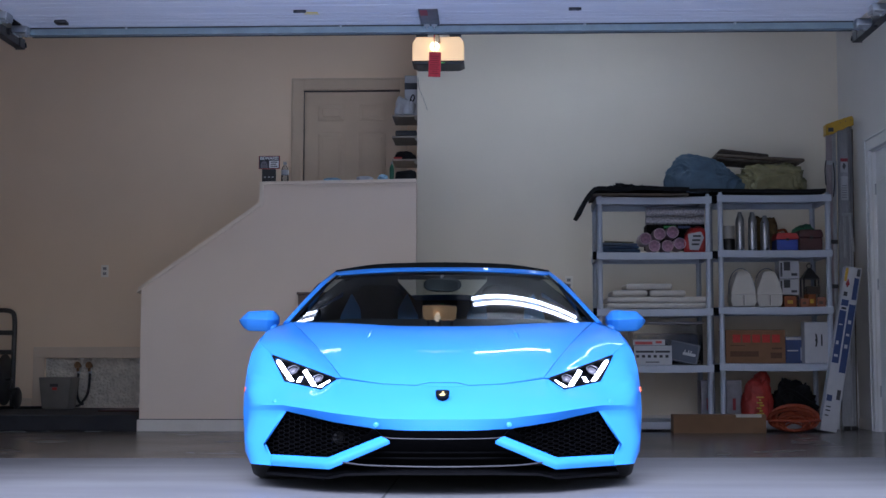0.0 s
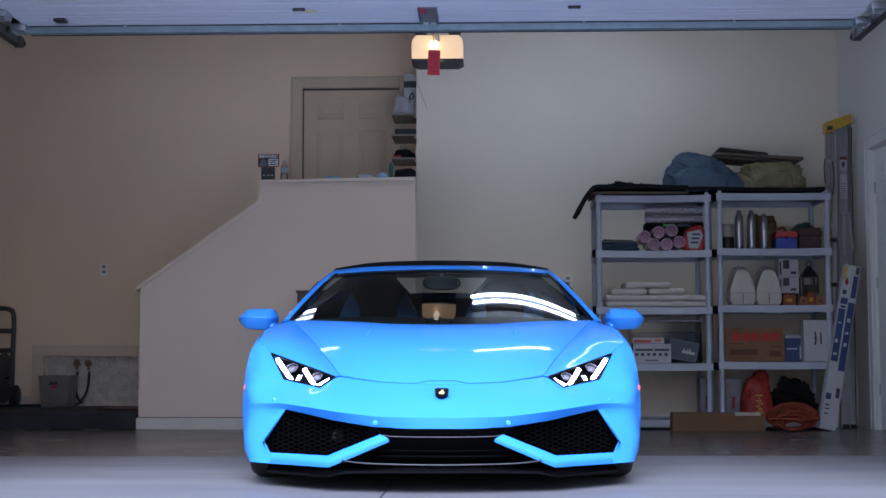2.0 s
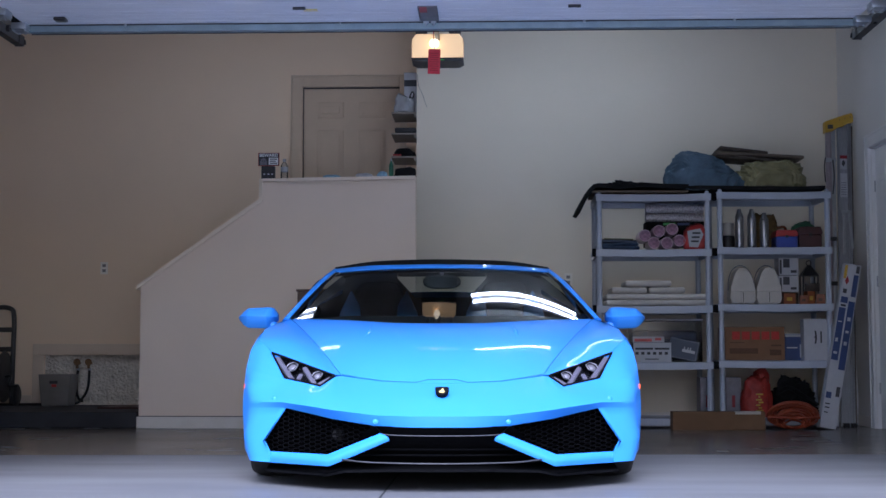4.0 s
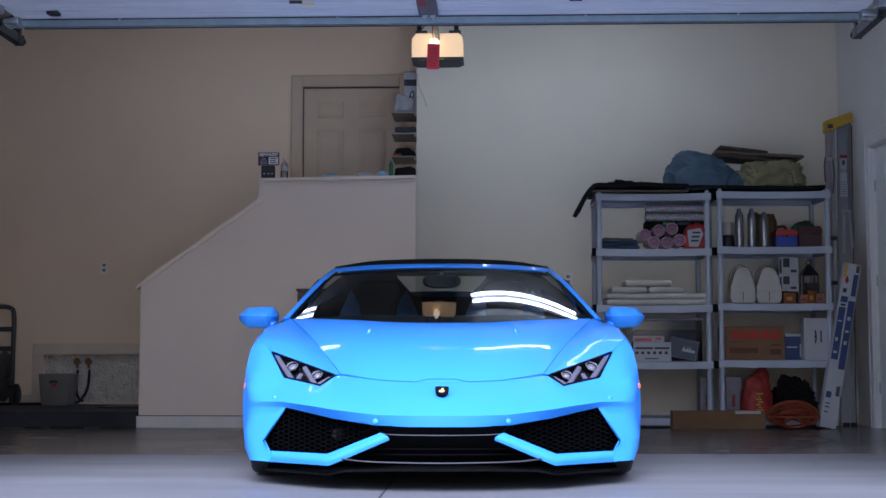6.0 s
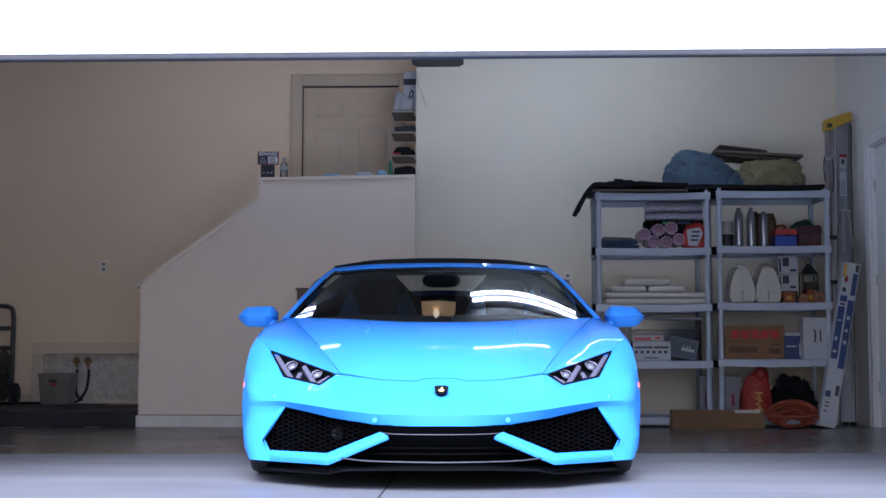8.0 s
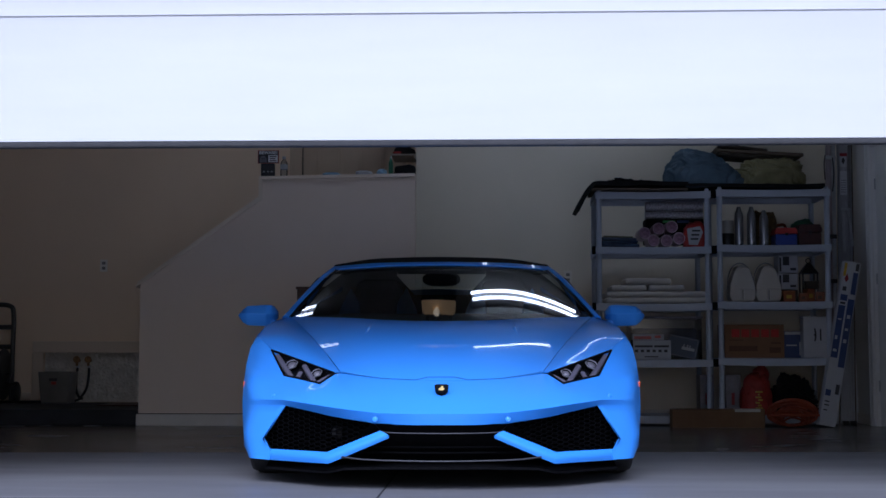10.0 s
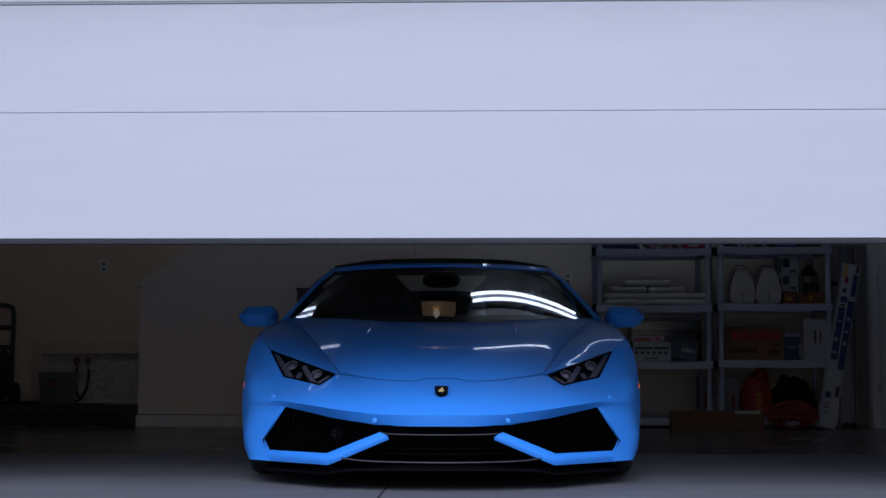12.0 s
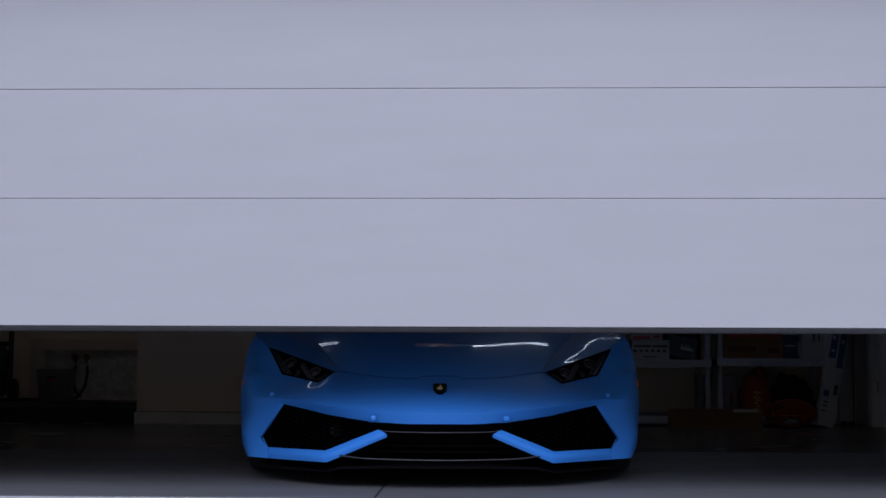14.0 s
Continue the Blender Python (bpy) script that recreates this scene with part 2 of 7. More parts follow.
def garage():
    g = bmesh.new()
    bmesh.ops.create_grid(g, x_segments=2, y_segments=2, size=900, matrix=Matrix.Translation((0, 0, -0.06)))
    structure("ground", g, M_GROUND, "flat bare ground that reaches the horizon")
    structure("driveway", box((-4.5, -9, -0.05), (3.6, FRONT + 0.0, -0.004)), M_DRIVE, "pale concrete driveway before the garage")
    xl, xr = LEFT_X - 0.15, RIGHT_X + 0.15
    seam = lambda x: SLAB_Y + 0.045 * x
    structure("floor", slab([(xl, seam(xl)), (xr, seam(xr)), (xr, BACK_Y + 0.15), (xl, BACK_Y + 0.15)], -0.15, 0), M_FLOOR, "dark sealed concrete garage floor with stains and gloss")
    structure("floor_apron", slab([(xl, FRONT + 0.003), (xr, FRONT + 0.003), (xr, seam(xr) - 0.006), (xl, seam(xl) - 0.006)], -0.15, 0), M_APRON,
              "paler matt concrete strip of floor inside the garage door")
    structure("floor_seam", slab([(xl, seam(xl) - 0.0055), (xr, seam(xr) - 0.0055), (xr, seam(xr) - 0.0005), (xl, seam(xl) - 0.0005)], -0.15, -0.004), M_CURB, "narrow seam between two floor slabs")
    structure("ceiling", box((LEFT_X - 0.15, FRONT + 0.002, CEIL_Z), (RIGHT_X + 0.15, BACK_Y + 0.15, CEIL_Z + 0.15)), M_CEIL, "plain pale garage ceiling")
    # front wall with the opening; the door runs behind it
    f = box((LEFT_X - 0.15, FRONT - 0.28, 0), (OPEN_L - 0.03, FRONT - 0.07, CEIL_Z + 0.6))
    box((OPEN_R + 0.03, FRONT - 0.28, 0), (RIGHT_X + 0.15, FRONT - 0.07, CEIL_Z + 0.6), bm=f)
    box((OPEN_L - 0.03, FRONT - 0.28, OPEN_TOP), (OPEN_R + 0.03, FRONT - 0.07, CEIL_Z + 0.6), bm=f)
    structure("wall_front", f, M_FACADE, "plain stucco front wall round the wide opening")
    structure("wall_left", box((LEFT_X - 0.15, FRONT - 0.07, 0), (LEFT_X, BACK_Y + 0.15, CEIL_Z)), M_WALL, "beige painted side wall")
    # right wall with a door opening in it
    d0, d1, dz = 10.26, 11.17, 2.29
    r = box((RIGHT_X, FRONT - 0.07, 0), (RIGHT_X + 0.15, d0, CEIL_Z))
    box((RIGHT_X, d1, 0), (RIGHT_X + 0.15, RIGHT_Y + 0.15, CEIL_Z), bm=r)
    box((RIGHT_X, d0, dz), (RIGHT_X + 0.15, d1, CEIL_Z), bm=r)
    structure("wall_right", r, M_WALL_SIDE, "pale painted side wall with a door in it")
    structure("wall_back_right", box((EDGE_X, RIGHT_Y, 0), (RIGHT_X, BACK_Y + 0.15, CEIL_Z)), M_WALL_TUBELIT, "painted back wall behind the shelves, paled for tube light")
    # left back wall with the stair door opening and the hose niche
    x0, x1, zt = -1.784, -0.862, 3.146
    n0, n1, nz0, nz1 = -4.228, -2.3, 0.13, 0.596
    b = box((LEFT_X, BACK_Y, 0), (n0, BACK_Y + 0.15, nz1))
    box((n1, BACK_Y, 0), (x0, BACK_Y + 0.15, nz1), bm=b)
    box((n0, BACK_Y, 0), (n1, BACK_Y + 0.15, nz0), bm=b)
    box((LEFT_X, BACK_Y, nz1), (x0, BACK_Y + 0.15, CEIL_Z), bm=b)
    box((x0, BACK_Y, zt), (EDGE_X, BACK_Y + 0.15, CEIL_Z), bm=b)
    box((x1, BACK_Y, 0), (EDGE_X, BACK_Y + 0.15, zt), bm=b)
    box((x0, BACK_Y, 0), (x1, BACK_Y + 0.15, 1.1), bm=b)
    structure("wall_back_left", b, M_WALL, "beige painted back wall with a raised door and a niche")
    structure("niche_panel", box((n0 - 0.02, BACK_Y + 0.035, nz0), (n1, BACK_Y + 0.145, nz1)), M_STUCCO, "rough stucco foundation inside the wall niche")
    # stair wall with sloping top
    prof = [(-2.87, 0), (-0.613, 0), (-0.613, 2.03), (-1.885, 2.015), (-1.885, 1.85), (-2.87, 1.155)]
    w = prism(prof, 0.12, m=pose(0, STAIR_Y, 0))
    structure("wall_stair", w, M_WALL_STAIR, "painted half wall beside the stair with a sloping top")
    cap = prism([(-2.905, 1.128), (-2.89, 1.172), (-1.9, 1.873), (-1.9, 2.041), (-0.613, 2.06), (-0.613, 2.032), (-1.872, 2.017), (-1.872, 1.852)],
                0.16, m=pose(0, STAIR_Y - 0.02, 0))
    structure("trim_stair_cap", cap, M_CAP, "painted wooden cap along the stair wall")
    structure("trim_cap_moulding", prism([(-1.86, 1.997), (-0.613, 2.012), (-0.613, 2.020), (-1.86, 2.005)], 0.012, m=pose(0, STAIR_Y - 0.012, 0)), M_CAP, "narrow moulding under the stair wall cap")
    structure("baseboard_stair", box((-2.885, STAIR_Y - 0.016, 0), (-0.6, STAIR_Y - 0.001, 0.095), 0.004), M_BASE, "white scuffed baseboard on the stair wall")
    structure("baseboard_line", box((-2.88, STAIR_Y - 0.010, 0.0955), (-0.6, STAIR_Y - 0.001, 0.101)), M_CURB, "thin dark line over the baseboard")
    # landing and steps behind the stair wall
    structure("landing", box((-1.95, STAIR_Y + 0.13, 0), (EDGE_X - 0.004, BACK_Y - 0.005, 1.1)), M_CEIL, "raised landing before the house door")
    s = bmesh.new()
    for i in range(5):
        box((-1.95 - 0.172 * (i + 1), STAIR_Y + 0.13, 0.13), (-1.951 - 0.172 * i, BACK_Y - 0.005, 1.1 - 0.18 * (i + 1)), bm=s)
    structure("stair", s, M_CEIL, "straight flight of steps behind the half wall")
    structure("curb", box((LEFT_X, STAIR_Y + 0.02, 0), (-2.89, BACK_Y, 0.13), 0.01), M_CURB, "low dark concrete ledge along the back wall")


garage()


# ---- the sectional door, its track and opener ----
TRACK_Z, BEND, FLAT_Z = 2.24, 0.30, 2.54
SECTIONS = (0.545, 0.455, 0.53, 0.53, 0.45)


def on_track(l):
    """A point of the door's inner face line at l metres along the track from the floor: y, z."""
    front = FRONT + 0.042
    arc = BEND * math.pi / 2
    if l <= TRACK_Z:
        return front, l
    if l <= TRACK_Z + arc:
        a = (l - TRACK_Z) / BEND
        return front + BEND * (1 - math.cos(a)), TRACK_Z + BEND * math.sin(a)
    return front + BEND + l - TRACK_Z - arc, FLAT_Z


# seconds, height of the door's lower edge along the track
TRAVEL = [(0.0, 2.255), (3.2, 2.255), (5.1, 2.255), (5.5, 2.2), (6.0, 2.13), (6.6, 2.035), (7.0, 1.963), (7.5, 1.888), (8.0, 1.806),
          (10.5, 1.342), (11.0, 1.237), (11.5, 1.121), (12.0, 1.036), (12.5, 0.963), (13.0, 0.888), (13.5, 0.783), (14.0, 0.666)]


def lower_edge(t):
    return float(np.interp(t, [a for a, _ in TRAVEL], [b for _, b in TRAVEL]))


def panel_pose(t, below, height):
    y0, z0 = on_track(lower_edge(t) + below)
    y1, z1 = on_track(lower_edge(t) + below + height)
    lean = math.degrees(math.atan2(y1 - y0, z1 - z0))
    return pose(0, y0, z0, -lean)


DOOR_PANELS = []


def roller(parent, x, k, z):
    """A ribbed steel bracket at a section's end with its roller in the track."""
    rb = box((x - 0.045, 0.001, z - 0.055), (x + 0.045, 0.040, z + 0.055), 0.004)
    for e in (-0.04, 0.034):
        box((x + e, 0.0082, z - 0.05), (x + e + 0.006, 0.05, z + 0.05), 0.002, rb)
    box((x - 0.033, 0.042, z - 0.012), (x + 0.033, 0.046, z + 0.05), 0.002, rb)
    for e in (-0.018, 0.018):
        cyl(0.008, 0.008, 0.008, 8, rb, Matrix.Translation((x + e, 0.0465, z + 0.022)) @ pose(0, 0, 0, -90))
    part("roller_bracket", rb, M_GALV, parent, "bright ribbed roller bracket", 40)
    rl = cyl(0.007, 0.007, 0.11, 10, None, Matrix.Translation((x + 0.03 * k, 0.028, z - 0.02)) @ pose(0, 0, 0, 0, -90 * k))
    cyl(0.021, 0.021, 0.02, 18, rl, Matrix.Translation((x - 0.06 * k, 0.028, z - 0.02)) @ pose(0, 0, 0, 0, -90 * k))
    part("roller", rl, M_DARKSTEEL, parent, "small steel roller", 40)


def garage_door():
    below = 0.0
    w0, w1 = OPEN_L + 0.002, OPEN_R - 0.002
    for i, h in enumerate(SECTIONS):
        root = thing("garage_door_section", ("white steel sectional garage door panel" + (" with black rubber bottom seal" if i == 0 else " with hinges and roller brackets")),
                     "garage door", group="sections of the garage door")
        skin = box((w0, -0.042, 0.022 if i == 0 else 0.0008), (w1, -0.0022, h - 0.0008), 0.0025)
        if i:
            box((w0, -0.034, -0.004), (w1, -0.010, 0.002), 0, skin)
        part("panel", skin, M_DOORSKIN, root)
        part("inner_skin", box((w0, -0.002, 0.022 if i == 0 else 0.0008), (w1, 0.0, h - 0.0008), 0.0008), M_DOORBACK, root, "white inner steel skin, lightened for bounced light")
        ribs = bmesh.new()
        for k in range(1, 6):
            box((w0 + 0.03, 0.0002, h * k / 6 - 0.004), (w1 - 0.03, 0.003, h * k / 6 + 0.004), 0.0012, ribs)
        part("pressed_ribs", ribs, M_DOORBACK, root, "low ribs pressed into the inner face")
        if i == 0:
            part("bottom_seal", box((w0, -0.040, -0.002), (w1, 0.002, 0.0215), 0.006), M_RUBBER, root, "black rubber seal")
        else:
            for x in (-1.07, 0.472):
                hg = box((x - 0.032, 0.001, 0.006), (x + 0.032, 0.007, 0.05), 0.002)
                cyl(0.009, 0.009, 0.07, 12, hg, Matrix.Translation((x - 0.035, 0.010, 0.002)) @ pose(0, 0, 0, 0, 90))
                for dx in (-0.02, 0.02):
                    cyl(0.005, 0.005, 0.004, 8, hg, Matrix.Translation((x + dx, 0.007, 0.034)) @ pose(0, 0, 0, -90))
                part("hinge", hg, M_DARKSTEEL, root, "small steel hinge")
            for x, k in ((w0 - 0.02, 1), (w1 + 0.02, -1)):
                roller(root, x, k, 0.02)
        if i == len(SECTIONS) - 1:
            # a channel across the top section, open to the rear
            st = box((w0 + 0.02, 0.001, h - 0.086), (w1 - 0.02, 0.043, h - 0.083), 0.001)
            box((w0 + 0.02, 0.041, h - 0.0825), (w1 - 0.02, 0.044, h - 0.03), 0.001, st)
            # this dark strip stands in for the shadow beside the strut
            part("strut_shadow_strip", box((w0 + 0.02, 0.001, h - 0.0895), (w1 - 0.02, 0.008, h - 0.0865)), M_DARKSTEEL, root, "dark strip for the shadow along the strut")
            part("strut", st, M_STRUT, root, "galvanized steel stiffening strut")
            lip = box((w0 + 0.02, 0.0442, h - 0.034), (w1 - 0.02, 0.049, h - 0.03), 0.001)
            part("strut_flange", lip, M_DARKSTEEL, root, "dark folded flange")
            for x in (-2.15, -0.88, 0.55, 1.42):
                bolt = cyl(0.008, 0.008, 0.012, 8, None, Matrix.Translation((x, 0.002, h - 0.094)) @ pose(0, 0, 0, -90))
                part("bolt", bolt, M_GALV, root, "small bright bolt", 40)
            for x, k in ((w0 - 0.02, 1), (w1 + 0.02, -1)):
                roller(root, x, k, h - 0.10)
            ab = box((-0.405, 0.001, h - 0.445), (-0.295, 0.004, h - 0.09), 0.001)
            for e in (-0.405, -0.298):
                box((e, 0.0042, h - 0.445), (e + 0.003, 0.018, h - 0.09), 0.001, ab)
            part("arm_bracket", ab, M_DULLGALV, root, "steel plate for the opener arm")
            part("bracket_label", box((-0.398, 0.0042, h - 0.43), (-0.355, 0.0050, h - 0.31)), M_STICKER_RED, root, "small red label")
            lug = bmesh.new()
            for x in (-0.372, -0.328):
                box((x - 0.016, 0.0052, h - 0.118), (x + 0.016, 0.016, h - 0.10), 0.002, lug)
                box((x - 0.004, 0.0165, h - 0.125), (x + 0.004, 0.03, h - 0.095), 0.001, lug)
            part("arm_lug", lug, M_GALV, root, "bright bolted lug")
            grip = box((-2.52, 0.001, h - 0.285), (-2.45, 0.022, h - 0.215), 0.008, seg=3)
            part("lift_handle", grip, M_BLACK, root, "black plastic lift handle", 40)
            part("sticker", box((-1.055, 0.001, 0.052), (-0.975, 0.002, 0.10)), M_STICKER, root, "small yellow sticker")
        DOOR_PANELS.append((root, below, h))
        below += h


garage_door()


# ---- the car ----
# Its own space: x to its left-hand side as it is faced, y from the nose back, z up.
M_GLASS = glass_mat("tinted_glass", (0.42, 0.48, 0.47), 0.01, ior=1.47)
M_DARKGLASS = glass_mat("privacy_glass", (0.05, 0.055, 0.055), 0.01, ior=1.5)
M_LENS = glass_mat("clear_lamp_glass", (0.80, 0.82, 0.86), 0.02, ior=1.2, gloss=0.3)
M_CLOTH = mat("black_canvas", (0.003, 0.003, 0.0035), 0.9, spec=0.08, var=0.2, scale=30, bump=0.5, bump_scale=500)
M_GRILLE = mat("black_grille", (0.004, 0.004, 0.005), 0.7, var=0.2, scale=40, spec=0.04)
M_TRIMBLACK = mat("satin_black_trim", (0.004, 0.004, 0.005), 0.5, var=0.15, scale=20, spec=0.1)
M_GLOSSBLACK = mat("gloss_black", (0.01, 0.01, 0.012), 0.12, var=0.1, scale=20, coat=0.5)
M_EDGEGREY = mat("dim_grey_edge", (0.03, 0.03, 0.036), 0.4, var=0.1, scale=20, spec=0.4)
M_CHROME = mat("bright_metal", (0.7, 0.7, 0.72), 0.18, metal=1.0, var=0.05, scale=20)
M_DULLALU = mat("dull_aluminium", (0.44, 0.448, 0.464), 0.35, metal=0.9, var=0.1, scale=20)
M_TYRE = mat("tyre_rubber", (0.008, 0.008, 0.009), 0.75, var=0.2, scale=30, bump=0.3)
M_RIM = mat("dark_rim", (0.06, 0.06, 0.065), 0.3, metal=0.8, var=0.1, scale=20)
M_AMBER = mat("orange_marker", (0.75, 0.10, 0.02), 0.25, var=0.1, scale=30)
M_REDLAMP = mat("red_lamp", (0.4, 0.01, 0.01), 0.2, var=0.1, scale=30)
M_LEATHER = mat("black_leather", (0.008, 0.008, 0.009), 0.7, var=0.2, scale=25, bump=0.3, bump_scale=250)
M_LEATHERBLUE = mat("blue_leather", (0.05, 0.22, 0.5), 0.5, var=0.1, scale=25, bump=0.3, bump_scale=250)
M_LED_ON = mat("led_lit", (1.0, 0.98, 0.94), 0.4, var=0.0, emit=9.0)
M_LED_OFF = mat("led_unlit", (0.12, 0.11, 0.145), 0.6, var=0.05)
M_BEZEL = mat("pale_bezel", (0.34, 0.33, 0.37), 0.4, var=0.05)
M_PROJECTOR = mat("projector_glass", (0.22, 0.205, 0.23), 0.4, metal=0.3, var=0.1, scale=60)
M_HOUSING = mat("lamp_housing", (0.012, 0.012, 0.015), 0.5, spec=0.15, var=0.2, scale=40)
M_GOLD = mat("gold_emblem", (0.42, 0.30, 0.10), 0.5, metal=0.3, var=0.1, scale=60)

AXLE_F, AXLE_R, WHEEL_R = 1.0, 3.545, 0.302


def pane(name, bm, material, parent, out, label=""):
    """A sheet of glass whose faces all look along out."""
    bm.normal_update()
    for f in bm.faces:
        if f.normal.dot(Vector(out)) < 0:
            f.normal_flip()
    me = bpy.data.meshes.new(name)
    bm.to_mesh(me)
    bm.free()
    me.materials.append(material)
    me.polygons.foreach_set("use_smooth", [True] * len(me.polygons))
    ob = new(name, me)
    ob.parent = parent
    ob["label"] = label
    return ob


def smooth_table(y, ys, vs):
    """Smooth steps between the values of a small table."""
    if y <= ys[0]:
        return vs[0]
    for a, b, p, q in zip(ys, ys[1:], vs, vs[1:]):
        if y <= b:
            u = (y - a) / (b - a)
            return p + (q - p) * u
    return vs[-1]


def crest(y):
    """Height of the shoulder line."""
    return smooth_table(y, (0.60, 0.85, 0.97, 1.1, 1.3, 1.55, 2.0, 2.6, 3.2, 3.8, 4.3), (0.52, 0.625, 0.671, 0.702, 0.729, 0.758, 0.79, 0.82, 0.89, 0.92, 0.90))


def half_width(y):
    return smooth_table(y, (0.60, 0.75, 0.95, 1.3, 1.8, 2.6, 3.3, 3.9, 4.3), (0.915, 0.938, 0.957, 0.966, 0.935, 0.935, 0.955, 0.95, 0.88))


def bottom(y):
    """Lower rim of the side, with the wheel arches cut out."""
    z = 0.13
    for a, r in ((AXLE_F, 0.318), (AXLE_R, 0.345)):
        if abs(y - a) < r:
            z = max(z, WHEEL_R + math.sqrt(r * r - (y - a) ** 2))
    return z


def side_sheet(y0, y1, n, s):
    """A length of the car's side from the shoulder to the rocker or the arch."""
    bm = bmesh.new()
    cols = []
    for i in range(n + 1):
        y = y0 + (y1 - y0) * i / n
        zt, zb, w = crest(y), bottom(y), half_width(y)
        zb = min(zb, zt - 0.02)
        col = []
        for j in range(11):
            v = j / 10
            z = zt + (zb - zt) * v
            u = min(1.0, (zt - z) / 0.115)
            x = w - 0.055 * (1 - u) ** 2
            low = max(0.0, 0.42 - z) / 0.3
            x -= 0.035 * low ** 1.5
            x -= 0.08 * max(0.0, 0.95 - y)
            x -= 0.60 * max(0.0, 0.925 - y) * min(1.0, max(0.0, (z - 0.42) / 0.08))
            if 1.45 < y < 3.3:
                x -= 0.035 * math.exp(-((z - 0.45) / 0.13) ** 2) * math.sin((y - 1.45) / 1.85 * math.pi)
            col.append(bm.verts.new((x * s, y, z)))
        cols.append(col)
    for a, b in zip(cols, cols[1:]):
        for j in range(10):
            f = (a[j], a[j + 1], b[j + 1], b[j])
            bm.faces.new(f if s > 0 else f[::-1])
    return bm


def shoulder(y, s=1):
    return ((half_width(y) - 0.055) * s, y, crest(y))


def mirrored(curve, s):
    return [(x * s, y, z) for x, y, z in curve]


def wheel(car, x, y, s):
    w = new("wheel")
    w.parent = car
    w.matrix_basis = pose(x, y, WHEEL_R, 0, 90 * s, 0)
    hw = 0.13
    part("tyre", lathe([(0.25, -hw + 0.02), (0.27, -hw), (0.285, -hw + 0.004), (0.297, -hw + 0.03), (WHEEL_R, -0.06), (WHEEL_R, 0.06),
                        (0.297, hw - 0.03), (0.285, hw - 0.004), (0.27, hw), (0.25, hw - 0.02)], 48), M_TYRE, w, "", True)
    rim = lathe([(0.25, -hw + 0.02), (0.235, -hw + 0.03), (0.23, 0.06), (0.25, hw - 0.02)], 40)
    for k in range(10):
        a = 2 * math.pi * k / 10
        box((0.03, -0.014, 0.075), (0.24, 0.014, 0.10), 0.004, rim, pose(0, 0, 0, 0, 0, math.degrees(a)))
    cyl(0.05, 0.045, 0.035, 20, rim, Matrix.Translation((0, 0, 0.075)))
    part("rim", rim, M_RIM, w, "", 40)
    part("brake_disc", cyl(0.18, 0.18, 0.02, 32, None, Matrix.Translation((0, 0, 0.0))), M_DULLALU, w)


HEADLIGHT_LEDS = []


def inset(quad, k):
    c = sum((Vector(p) for p in quad), Vector()) / len(quad)
    return [Vector(p).lerp(c, k) for p in quad]


def bar(a, b, w, up, bm=None, d=0.012):
    """A flat strip from a to b, w wide, that faces along the normal up."""
    bm = bm or bmesh.new()
    a, b, up = Vector(a), Vector(b), Vector(up).normalized()
    side = (b - a).cross(up).normalized() * w / 2
    low = [bm.verts.new(p) for p in (a - side, a + side, b + side, b - side)]
    top = [bm.verts.new(p + up * d) for p in (a - side * 0.8, a + side * 0.8, b + side * 0.8, b - side * 0.8)]
    bm.faces.new(top)
    bm.faces.new(low[::-1])
    for i in range(4):
        j = (i + 1) % 4
        bm.faces.new((low[i], low[j], top[j], top[i]))
    return bm


